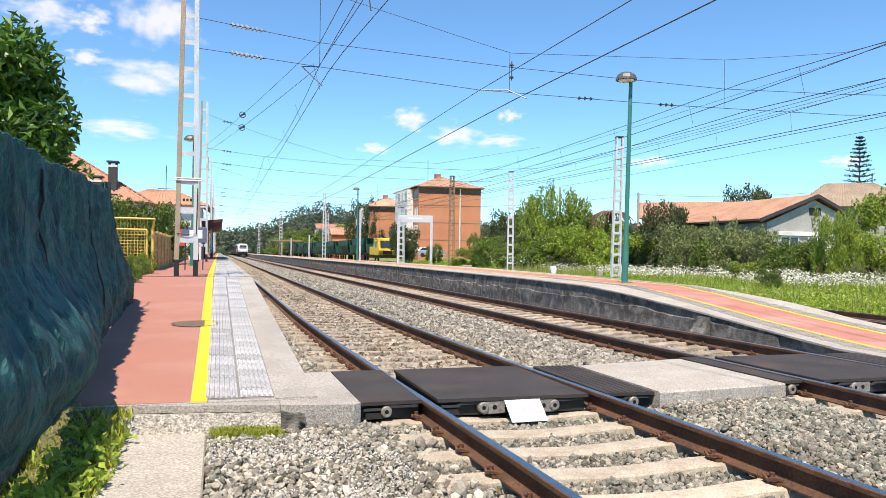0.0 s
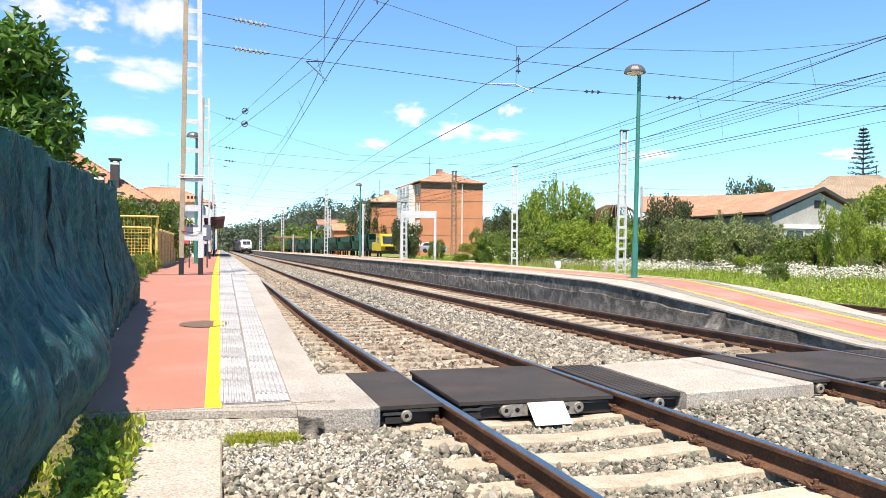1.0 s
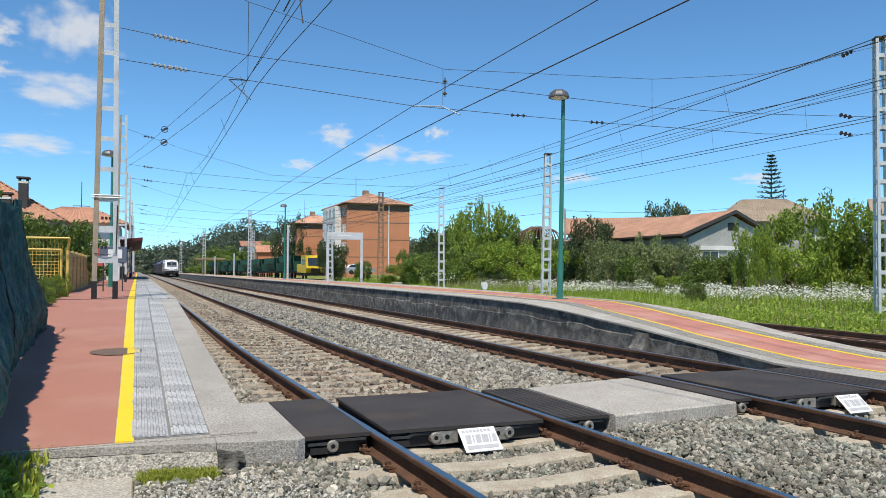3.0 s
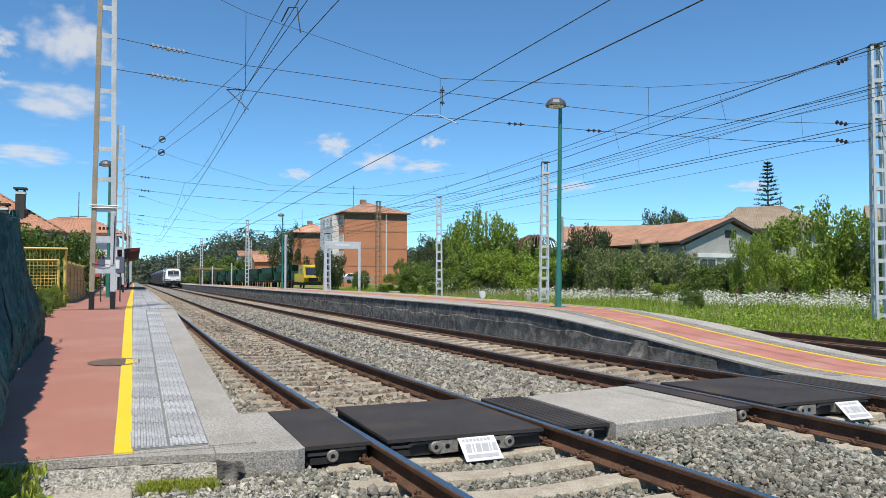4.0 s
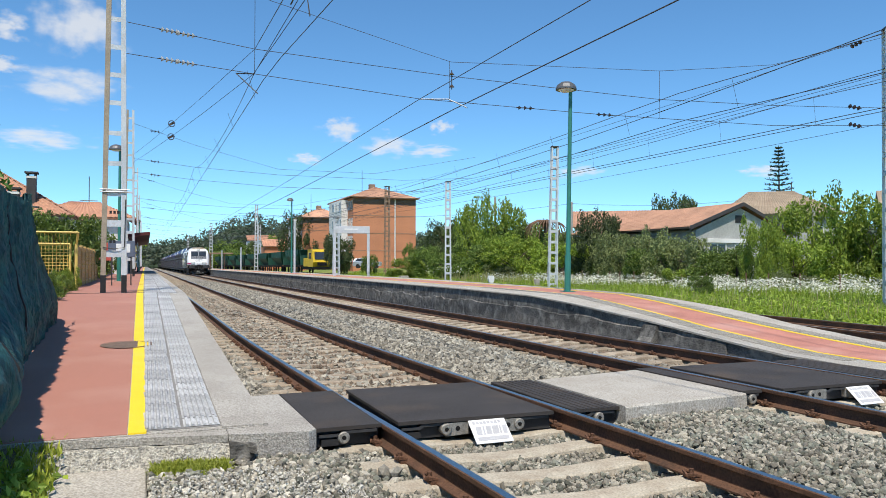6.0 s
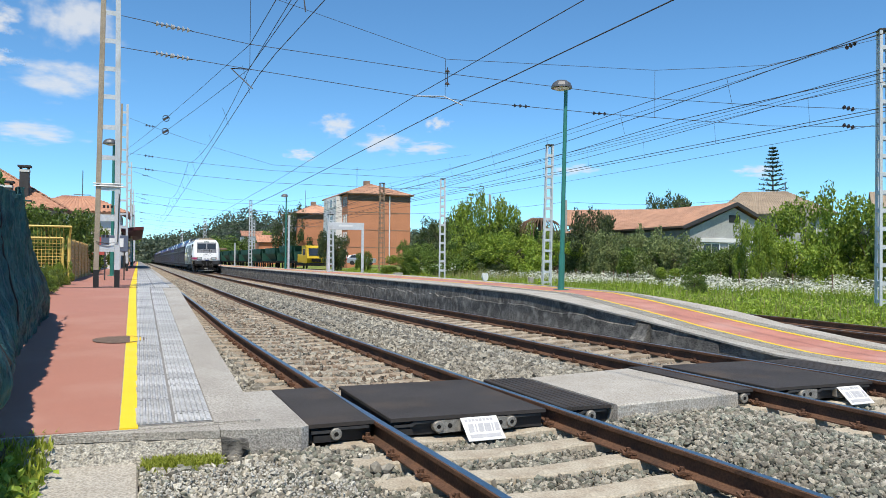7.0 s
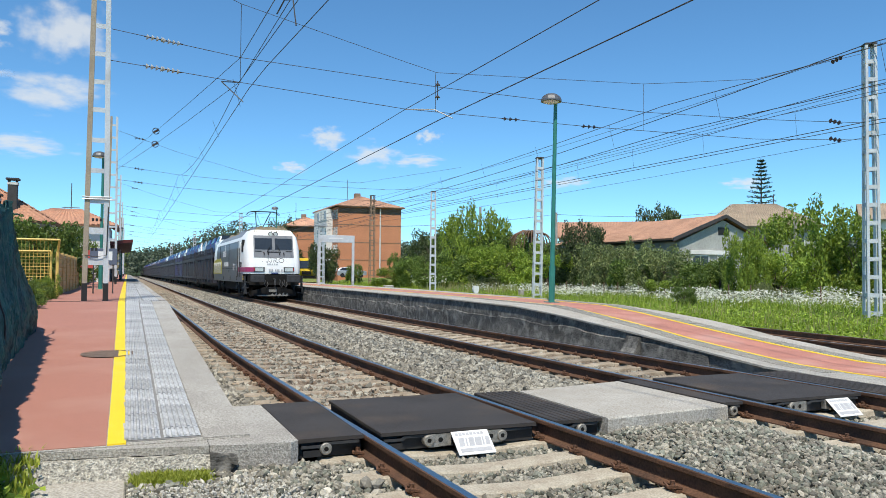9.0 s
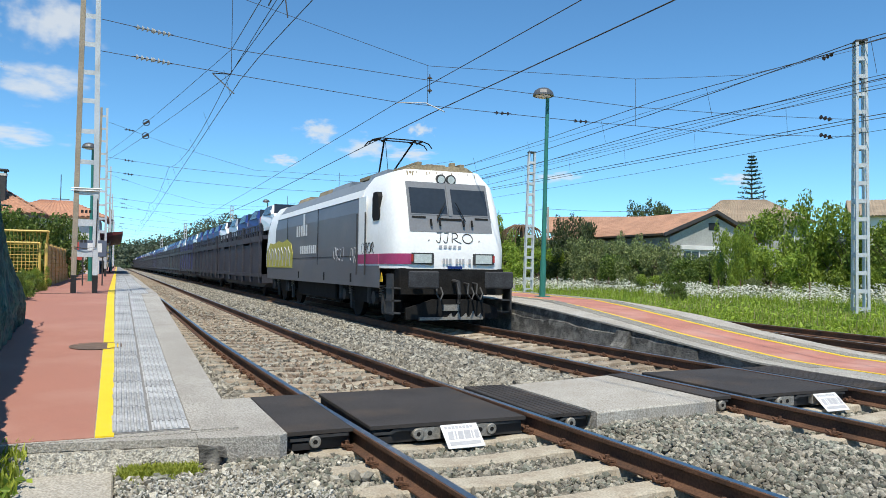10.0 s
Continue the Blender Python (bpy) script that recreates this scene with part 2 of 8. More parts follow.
M["tile_roof_pale"] = mat("pale_roof_tile", (0.56, 0.31, 0.20), 0.9, vary=0.22, scale=0.8, fine=9, bump=0.3, island=0.2, color2=(0.42, 0.235, 0.155))
M["tile_roof_brown"] = mat("brown_roof_tile", (0.36, 0.28, 0.20), 0.9, vary=0.22, scale=0.8, fine=9, bump=0.3, island=0.2)
M["window_glass"] = mat("window_glass", (0.035, 0.042, 0.05), 0.12, vary=0.1, scale=1, fine=10, bump=0.0, spec=0.6)
M["wood_fence"] = mat("ochre_timber", (0.50, 0.32, 0.12), 0.75, vary=0.2, scale=3, fine=30, bump=0.2, stretch=(1, 1, 6))
M["gate_yellow"] = mat("yellow_gate_paint", (0.72, 0.50, 0.13), 0.55, vary=0.12, scale=4, fine=50, bump=0.05)
M["wood_old"] = mat("weathered_timber", (0.20, 0.12, 0.075), 0.85, vary=0.3, scale=4, fine=40, bump=0.3)
M["bark"] = mat("bark", (0.13, 0.10, 0.075), 0.95, vary=0.35, scale=5, fine=30, bump=0.6)
M["loco_white"] = mat("locomotive_white_paint", (0.88, 0.875, 0.85), 0.35, vary=0.05, scale=1.2, fine=14, bump=0.02, stain=(0.66, 0.60, 0.48), stain_scale=1.6, stain_lo=0.62, stain_hi=0.98)
M["loco_grey"] = mat("locomotive_grey_paint", (0.125, 0.13, 0.145), 0.4, vary=0.1, scale=1.0, fine=20, bump=0.02, stain=(0.175, 0.165, 0.16), stain_scale=0.9, stain_lo=0.55, stain_hi=0.85)
M["loco_roof"] = mat("locomotive_roof_grey", (0.21, 0.24, 0.27), 0.55, vary=0.12, scale=1.5, fine=20, bump=0.05)
M["loco_roof_dirty"] = mat("roof_gear_grime", (0.34, 0.27, 0.17), 0.8, vary=0.3, scale=2.5, fine=20, bump=0.1)
M["magenta"] = mat("magenta_band", (0.38, 0.045, 0.14), 0.4, vary=0.1, scale=3, fine=30, bump=0.02)
# also blackens the block that stands for the wagons' shaded lower deck
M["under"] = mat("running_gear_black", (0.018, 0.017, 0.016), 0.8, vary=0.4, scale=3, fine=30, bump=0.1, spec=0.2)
M["under_grey"] = mat("running_gear_grey", (0.055, 0.055, 0.056), 0.6, vary=0.3, scale=4, fine=30, bump=0.1)
M["yellow_spray"] = mat("yellow_spray_paint", (0.52, 0.47, 0.07), 0.5, vary=0.2, scale=2, fine=18, bump=0.02)
M["black_spray"] = mat("black_spray_paint", (0.03, 0.03, 0.03), 0.5, vary=0.2, scale=4, fine=30, bump=0.0)
M["white_mark"] = mat("white_lettering", (0.72, 0.72, 0.72), 0.5, vary=0.08, scale=4, fine=30, bump=0.0)
M["lens"] = mat("headlight_lens", (0.55, 0.60, 0.58), 0.12, vary=0.15, scale=10, fine=40, bump=0.0)
M["red_lens"] = mat("red_lens", (0.40, 0.03, 0.03), 0.15, vary=0.1, scale=10, fine=40, bump=0.0)
M["wagon"] = mat("wagon_dark_paint", (0.040, 0.040, 0.055), 0.6, vary=0.3, scale=0.9, fine=15, bump=0.04, obj_random=0.15, stain=(0.075, 0.07, 0.075), stain_scale=0.7, stain_lo=0.52, stain_hi=0.8)
M["wagon_frame"] = mat("wagon_frame_paint", (0.06, 0.06, 0.075), 0.6, vary=0.25, scale=1, fine=15, bump=0.04, obj_random=0.12)
M["wagon_blue"] = mat("wagon_violet_paint", (0.045, 0.04, 0.17), 0.55, vary=0.25, scale=1, fine=15, bump=0.04)
M["car_blue"] = mat("blue_car_paint", (0.012, 0.036, 0.17), 0.45, vary=0.05, scale=1, fine=10, bump=0.0, spec=0.3)
M["car_white"] = mat("white_car_paint", (0.80, 0.80, 0.80), 0.25, vary=0.04, scale=1, fine=10, bump=0.0)
M["car_grey"] = mat("silver_car_paint", (0.40, 0.43, 0.47), 0.3, metal=0.4, vary=0.04, scale=1, fine=10, bump=0.0)
M["car_glass"] = mat("car_glass", (0.02, 0.028, 0.04), 0.25, vary=0.05, scale=1, fine=10, bump=0.0, spec=0.35)
M["tyre"] = mat("tyre_rubber", (0.025, 0.025, 0.025), 0.8, vary=0.2, scale=8, fine=40, bump=0.05)
M["hopper_green"] = mat("hopper_green_paint", (0.012, 0.075, 0.050), 0.6, vary=0.2, scale=1, fine=15, bump=0.04, stain=(0.03, 0.085, 0.06), stain_scale=0.8, stain_lo=0.5, stain_hi=0.8)
M["machine_yellow"] = mat("machine_yellow_paint", (0.72, 0.47, 0.02), 0.5, vary=0.12, scale=1, fine=15, bump=0.02)
M["canopy_red"] = mat("dark_red_canopy", (0.10, 0.018, 0.016), 0.6, vary=0.2, scale=2, fine=20, bump=0.05)
M["sign_blue"] = mat("dark_sign_board", (0.11, 0.13, 0.18), 0.5, vary=0.1, scale=2, fine=20, bump=0.0)
M["sign_red"] = mat("red_poster", (0.55, 0.10, 0.08), 0.5, vary=0.1, scale=2, fine=20, bump=0.0)
M["hill"] = mat("far_wooded_hill", (0.055, 0.085, 0.045), 0.95, vary=0.5, scale=0.035, fine=0.25, bump=1.0, dist=3.0, color2=(0.035, 0.06, 0.04))
M["orange_leaf"] = leafy("orange_tree_leaf", (0.139, 0.295, 0.039), (0.054, 0.132, 0.019), 0.4, 0.3)
M["leaf_mid"] = leafy("shrub_leaf", (0.22, 0.31, 0.055), (0.055, 0.10, 0.018), trans=0.33)
M["leaf_bright"] = leafy("spring_leaf", (0.38, 0.48, 0.065), (0.12, 0.20, 0.025), trans=0.4)
M["leaf_dark"] = leafy("dark_leaf", (0.115, 0.155, 0.05), (0.028, 0.048, 0.016), trans=0.25)
M["leaf_grey"] = leafy("grey_green_leaf", (0.27, 0.31, 0.115), (0.075, 0.105, 0.035), trans=0.33)
M["conifer"] = leafy("araucaria_needles", (0.046, 0.093, 0.054), (0.023, 0.050, 0.031), trans=0.15)
M["pine"] = leafy("pine_needles", (0.115, 0.15, 0.09), (0.05, 0.075, 0.05), trans=0.25)
M["hedge"] = leafy("hedge_leaf", (0.124, 0.295, 0.039), (0.062, 0.155, 0.023), trans=0.3)
M["grass"] = leafy("meadow_grass", (0.38, 0.48, 0.055), (0.20, 0.29, 0.03), trans=0.45)
M["grass_dry"] = leafy("dry_grass", (0.50, 0.45, 0.20), (0.28, 0.30, 0.09), trans=0.4)
M["moss_grass"] = leafy("low_weed_grass", (0.46, 0.50, 0.07), (0.24, 0.30, 0.03), trans=0.4)
M["umbel"] = leafy("white_umbels", (0.80, 0.80, 0.70), (0.60, 0.62, 0.50), trans=0.3)


# ---- mesh helpers ----
def box(bm, x0, x1, y0, y1, z0, z1, bevel=0.0):
    v = [bm.verts.new(p) for p in ((x0, y0, z0), (x1, y0, z0), (x1, y1, z0), (x0, y1, z0), (x0, y0, z1), (x1, y0, z1), (x1, y1, z1), (x0, y1, z1))]
    f = [bm.faces.new([v[i] for i in q]) for q in ((3, 2, 1, 0), (4, 5, 6, 7), (0, 1, 5, 4), (1, 2, 6, 5), (2, 3, 7, 6), (3, 0, 4, 7))]
    if bevel:
        es = list({e for face in f for e in face.edges})
        bmesh.ops.bevel(bm, geom=es, offset=bevel, segments=1, affect="EDGES")
    return v


def prism(bm, outline, axis, lo, hi):
    """A closed outline of (a, b) pairs, pushed along an axis. x: (y, z); y: (x, z); z: (x, y)."""
    def at(a, b, c):
        return {"x": (c, a, b), "y": (a, c, b), "z": (a, b, c)}[axis]
    p = [bm.verts.new(at(a, b, lo)) for a, b in outline]
    q = [bm.verts.new(at(a, b, hi)) for a, b in outline]
    k = len(p)
    faces = [bm.faces.new(p), bm.faces.new(q[::-1])]
    for i in range(k):
        faces.append(bm.faces.new((p[i], q[i], q[(i + 1) % k], p[(i + 1) % k])))
    bmesh.ops.recalc_face_normals(bm, faces=faces)


def tube(bm, points, r, segs=6, r_end=None):
    """A round bar through points."""
    pts = [Vector(p) for p in points]
    rings = []
    for i, p in enumerate(pts):
        d = (pts[min(i + 1, len(pts) - 1)] - pts[max(i - 1, 0)]).normalized()
        side = d.cross(Vector((0, 0, 1)) if abs(d.z) < 0.95 else Vector((1, 0, 0))).normalized()
        up = side.cross(d)
        rr = r if r_end is None else r + (r_end - r) * i / (len(pts) - 1)
        rings.append([bm.verts.new(p + rr * (math.cos(a) * side + math.sin(a) * up)) for a in [2 * math.pi * k / segs for k in range(segs)]])
    for a, b in zip(rings, rings[1:]):
        for k in range(segs):
            bm.faces.new((a[k], a[(k + 1) % segs], b[(k + 1) % segs], b[k]))
    bm.faces.new(rings[0][::-1])
    bm.faces.new(rings[-1])


def loft(bm, rings, caps=True):
    """Skins equal-length rings of points."""
    vs = [[bm.verts.new(p) for p in ring] for ring in rings]
    fs = []
    for a, b in zip(vs, vs[1:]):
        k = len(a)
        for i in range(k):
            fs.append(bm.faces.new((a[i], a[(i + 1) % k], b[(i + 1) % k], b[i])))
    if caps:
        fs.append(bm.faces.new(vs[0][::-1]))
        fs.append(bm.faces.new(vs[-1]))
    bmesh.ops.recalc_face_normals(bm, faces=fs)
    return vs


def sheet(bm, xs, ys, fz):
    """A grid with heights fz(x, y)."""
    g = [[bm.verts.new((x, y, fz(x, y))) for x in xs] for y in ys]
    for j in range(len(ys) - 1):
        for i in range(len(xs) - 1):
            bm.faces.new((g[j][i], g[j][i + 1], g[j + 1][i + 1], g[j + 1][i]))


def mesh_of(name, bm, material, smooth=False):
    me = bpy.data.meshes.new(name)
    bm.to_mesh(me)
    bm.free()
    for m in (material if isinstance(material, (list, tuple)) else [material]):
        me.materials.append(M[m] if isinstance(m, str) else m)
    if smooth:
        for p in me.polygons:
            p.use_smooth = True
        me.set_sharp_from_angle(angle=radians(40))
    return me


def part(name, bm, material, parent, label="", smooth=False):
    ob = new(name, mesh_of(name, bm, material, smooth))
    ob.parent = parent
    return tagged(ob, label)


def place(name, me, parent, m):
    """One more object on a mesh that is there already."""
    ob = new(name, me)
    ob.parent = parent
    ob.matrix_basis = m
    return ob


def thing(name, label, category, m=None, group="", kind=""):
    ob = new(name)
    ob.empty_display_size = 0.2
    if m is not None:
        ob.matrix_basis = m
    return tagged(ob, label, category, group, kind)


def solid(name, bm, material, label, category, kind="", group="", smooth=False, m=None):
    ob = new(name, mesh_of(name, bm, material, smooth))
    if m is not None:
        ob.matrix_basis = m
    return tagged(ob, label, category, group, kind)


def arrays(name, verts, faces, material):
    me = bpy.data.meshes.new(name)
    me.from_pydata(verts.tolist() if hasattr(verts, "tolist") else verts, [], faces.tolist() if hasattr(faces, "tolist") else faces)
    for m in (material if isinstance(material, (list, tuple)) else [material]):
        me.materials.append(M[m])
    return me


def frames_of(n, rng, level=0.0):
    """n random rotation matrices; level draws them towards lying flat."""
    q = rng.normal(size=(n, 4))
    q[:, 0] += level
    q[:, 3] *= 1 + level
    q /= np.linalg.norm(q, axis=1)[:, None]
    w, x, y, z = q.T
    return np.stack([np.stack([1 - 2 * (y * y + z * z), 2 * (x * y - z * w), 2 * (x * z + y * w)], -1),
                     np.stack([2 * (x * y + z * w), 1 - 2 * (x * x + z * z), 2 * (y * z - x * w)], -1),
                     np.stack([2 * (x * z - y * w), 2 * (y * z + x * w), 1 - 2 * (x * x + y * y)], -1)], 1)


def leaf_cloud(name, centres, size, rng, material, aspect=0.55, bend=0.25):
    """Leaves: a folded pair of quads each, turned at random, at the given centres."""
    n = len(centres)
    base = np.array([[-1, 0, 0], [0, aspect, bend * 0.6], [1, 0, -bend], [0, -aspect, bend * 0.6]])
    rot = frames_of(n, rng, 0.9)
    s = (size * rng.uniform(0.6, 1.35, n))[:, None, None]
    v = np.einsum("nij,kj->nki", rot, base) * s + np.asarray(centres)[:, None, :]
    f = np.array([[0, 1, 2], [0, 2, 3]])
    faces = (f[None] + 4 * np.arange(n)[:, None, None]).reshape(-1, 3)
    return arrays(name, v.reshape(-1, 3), faces, material)


def crown_points(n, blobs, rng, shell=0.55):
    """Points in a union of ellipsoid blobs (x, y, z, rx, ry, rz), denser near their surface."""
    b = np.array(blobs, float)
    w = b[:, 3] * b[:, 4] + b[:, 4] * b[:, 5]
    pick = rng.choice(len(b), n, p=w / w.sum())
    d = rng.normal(size=(n, 3))
    d /= np.linalg.norm(d, axis=1)[:, None]
    r = rng.uniform(shell, 1.08, n) ** 0.7
    return b[pick, :3] + d * r[:, None] * b[pick, 3:6]


# ---- the lie of the land ----
def c1(y):
    """The middle of the near track: straight along the platform, bearing off by the crossing."""
    return 2.95 + 0.30 * min(1.0, max(0.0, (18 - y) / 13)) ** 1.5


C2 = 7.42
C3 = 16.3
GAUGE = 0.8675
TRACK2_Z = 0.03


def siding(y):
    """The middle of the siding, bearing in towards the crossing."""
    return C3 - 0.11 * max(0.0, 18.0 - y)


def lerp_table(table, y):
    if y <= table[0][0]:
        return table[0][1]
    for (a, za), (b, zb) in zip(table, table[1:]):
        if y <= b:
            return za + (zb - za) * (y - a) / (b - a)
    return table[-1][1]


P1 = ((8.0, 0.02), (22.0, 0.63), (45, 0.68))
P2 = ((9.3, 0.0), (10.0, 0.005), (10.62, 0.05), (11.87, 0.16), (13.38, 0.295), (15.29, 0.435), (17.46, 0.59), (22, 0.64), (36, 0.68))
# lines along the island platform: the paving narrows down the ramp
NEAR_LINE = ((9.3, 9.80), (12.6, 9.78), (14.5, 10.02), (18.0, 10.40), (40, 10.40))
FAR_LINE = ((9.3, 11.12), (11.8, 10.97), (13.1, 10.97), (15.2, 11.25), (17.9, 11.64), (40, 11.9))
BACK_EDGE = ((9.3, 11.80), (12.6, 11.82), (14.5, 12.22), (22, 12.3), (40, 13.1))


def z1(y):
    return lerp_table(P1, y)


def z2(y):
    return lerp_table(P2, y)


# ---- ground ----
def ground_z(x, y):
    if -2.6 <= x <= 18.6:
        base = -0.42
    elif x > 18.6:
        base = -0.42 + 0.24 * min(1, (x - 18.6) / 0.8)
    else:
        base = -0.42 + 0.9 * min(1, (-2.6 - x) / 1.5) * min(1, max(0, (y - 4) / 14))
    far = max(0.0, math.hypot(x - 10, y) - 70)
    base += (0.0 if -3.0 <= x <= 27.0 else min(far * 0.022, 1.6) * min(1.0, max(-3.0 - x, x - 27.0) / 6)) + (0.05 * noise.noise((x * 0.3, y * 0.3, 0)) if x > 15 or x < -3 else 0)
    return base


bm = bmesh.new()
xs = [-4000, -1500, -600, -250, -120, -70, -40, -25, -16, -10, -7, -5, -4.1, -3.3, -2.6, 0, 3, 6, 9, 12, 14.6, 16.1, 17.4, 18.6, 19.0, 19.4, 20, 21.5, 23, 25, 27, 29, 31, 34, 38, 44, 52, 64, 80, 110, 150, 250, 600, 1500, 4000]
ys = [-4000, -1000, -300, -100, -40, -15, -5, 0, 4, 6, 8, 10, 12, 14, 16, 18, 21, 24, 28, 32, 37, 42, 48, 55, 63, 72, 82, 95, 110, 130, 160, 220, 320, 500, 900, 1800, 4500]
sheet(bm, xs, ys, ground_z)
solid("ground", bm, "ground", "green meadow ground with dry patches reaching the horizon", "ground", "structure")

# ballast beds, one under each pair of rails, with sloped shoulders
def bed(name, lo, hi, top, y0, y1, label):
    b = bmesh.new()
    n = max(2, int((y1 - y0) / 6))
    rows = [(y0 + (y1 - y0) * k / n) for k in range(n + 1)]
    prof = lambda y: [(lo(y) - 0.25, -0.45), (lo(y), top), (hi(y), top), (hi(y) + 0.25, -0.45)]
    g = [[b.verts.new((px, y, pz)) for px, pz in prof(y)] for y in rows]
    for a, c in zip(g, g[1:]):
        for i in range(3):
            b.faces.new((a[i], a[i + 1], c[i + 1], c[i]))
    return solid(name, b, "ballast", label, "ballast", "structure")


bed("ballast_bed_1", lambda y: 1.33 if y > 9.6 else -0.6, lambda y: 9.05, -0.255, -6, 700, "grey and rusty crushed stone ballast under the two main tracks")
bm = bmesh.new()
sheet(bm, [4.3, 4.62, 5.35, 6.05, 6.4], [-4, 0, 3, 7.75], lambda x, y: -0.255 + min(0.105, max(0.0, 0.23 - abs(x - 5.35) * 0.22)))
solid("ballast_ridge", bm, "ballast", "stone ballast heaped between the two tracks", "ballast", "structure")
bm = bmesh.new()
sheet(bm, [4.3, 4.62, 5.35, 6.05, 6.4], [9.8, 20, 60, 200, 600], lambda x, y: -0.255 + min(0.08, max(0.0, 0.2 - abs(x - 5.35) * 0.2)))
solid("ballast_ridge", bm, "ballast", "stone ballast heaped between the two tracks", "ballast", "structure")
bed("ballast_bed_2", lambda y: siding(y) - 1.75, lambda y: siding(y) + 1.75, -0.28, -2, 300, "grey stone ballast of the siding")

# ---- platforms ----
def platform(name, x0, x1, zf, ys, mats, label):
    """A slab with its top following zf, walls down to the ballast."""
    b = bmesh.new()
    ring = lambda y: [(x0, y, -0.5), (x0, y, zf(y)), (x1, y, zf(y)), (x1, y, -0.5)]
    loft(b, [ring(y) for y in ys])
    return solid(name, b, mats, label, "platform", "structure")


def strip(name, parent, x0, x1, zf, ys, lift, material, label=""):
    b = bmesh.new()
    fx0 = x0 if callable(x0) else (lambda y: x0)
    fx1 = x1 if callable(x1) else (lambda y: x1)
    ring = lambda y: [(fx0(y), y, zf(y) - 0.02), (fx0(y), y, zf(y) + lift), (fx1(y), y, zf(y) + lift), (fx1(y), y, zf(y) - 0.02)]
    loft(b, [ring(y) for y in ys])
    return part(name, b, material, parent, label)


YS1 = [8.04, 10, 12, 14, 16, 18, 20, 21.97, 22.0, 26, 32, 38, 45, 60, 90, 140, 220, 330]
plat1 = platform("platform_1", -2.4, 1.30, z1, YS1, "concrete", "grey concrete platform ramping down to the crossing")
strip("red_paving", plat1, -2.38, lambda y: 0.262 if y < 9 else max(0.195, 0.262 - (y - 9) * 0.0055), z1, [8.07] + YS1[1:], 0.006, "red_paving", "worn red paving")
strip("yellow_line", plat1, lambda y: 0.27 if y < 9 else max(0.2, 0.27 - (y - 9) * 0.0055), lambda y: max(0.355, 0.405 - (y - 8) * 0.004), z1, [8.06] + YS1[1:], 0.012, "yellow_paint", "bright yellow safety line")
strip("tactile_bedding", plat1, 0.365, lambda y: 0.97 if y < 22 else 1.16, z1, [8.12] + YS1[1:], 0.005, "tactile_joint")
strip("coping", plat1, lambda y: 0.975 if y < 22 else 1.165, 1.34, z1, [8.06] + YS1[1:], 0.012, "coping", "weathered concrete coping")
# a thin dark strip across the platform where the ramp ends
b = bmesh.new()
box(b, -1.6, 1.335, 22.3, 22.36, 0.63, 0.648)
part("expansion_joint", b, "dark_fascia", plat1, "thin dark strip across the platform")

YS2 = [9.3, 10.2, 11, 11.8, 12.6, 13.4, 14.1, 14.8, 15.5, 16.2, 18, 20, 22, 26, 30, 36, 45, 60, 90, 140, 220, 330]
near_l = lambda y: lerp_table(NEAR_LINE, y)
far_l = lambda y: lerp_table(FAR_LINE, y)
back_e = lambda y: lerp_table(BACK_EDGE, y)
b = bmesh.new()
loft(b, [[(9.18, y, -0.5), (9.18, y, z2(y)), (back_e(y) - 0.04, y, z2(y)), (back_e(y) - 0.04, y, -0.5)] for y in YS2])
plat2 = solid("platform_2", b, "concrete_dirty", "soot-dark concrete island platform with a ramped end", "platform", "structure")


def island_strips(parent, zf, ys):
    strip("coping", parent, 9.14, lambda y: near_l(y) - 0.38, zf, ys, 0.012, "concrete_pale", "pale weathered coping")
    strip("paving_edge", parent, lambda y: near_l(y) - 0.375, lambda y: near_l(y) - 0.01, zf, ys, 0.009, "coping", "grey ribbed paving edge")
    strip("yellow_line", parent, near_l, lambda y: near_l(y) + 0.07, zf, ys, 0.014, "yellow_paint", "yellow safety line")
    strip("red_paving", parent, lambda y: near_l(y) + 0.075, lambda y: far_l(y) - 0.005, zf, ys, 0.008, "red_paving2", "faded red paving")
    strip("yellow_line", parent, far_l, lambda y: far_l(y) + 0.09, zf, ys, 0.014, "yellow_paint", "yellow safety line")
    strip("paving_edge", parent, lambda y: far_l(y) + 0.095, lambda y: far_l(y) + 0.36, zf, ys, 0.009, "coping", "grey ribbed paving edge")
    strip("coping", parent, lambda y: far_l(y) + 0.365, back_e, zf, ys, 0.012, "concrete_pale", "pale weathered coping")


island_strips(plat2, z2, YS2)
# ribbed slabs along both paving edges of the ramp
b = bmesh.new()
for k in range(6):
    x_ = 0.012 + k * 0.055
    box(b, x_, x_ + 0.026, 0.01, 0.38, 0.0, 0.012)
ramp_rib = mesh_of("tile", b, "concrete_pale")
for k in range(34):
    y = 9.4 + 0.4 * k
    tilt = math.degrees(math.atan((z2(y + 0.4) - z2(y)) / 0.4))
    for x_ in (near_l(y + 0.2) - 0.365, far_l(y + 0.2) + 0.10):
        place("tile", ramp_rib, plat2, pose(x_, y, z2(y) + 0.009, tilt))
# the island's level foot beyond the ramp, bearing off with the path
bm = bmesh.new()
loft(bm, [[(9.0, y, -0.5), (9.0, y, 0.0), (back_e(y), y, 0.0), (back_e(y), y, -0.5)] for y in (3.0, 9.29)])
apron2 = solid("platform_apron", bm, "concrete", "grey concrete apron at the foot of the island ramp", "platform", "structure")
island_strips(apron2, lambda y: 0.0, [3, 9.29])
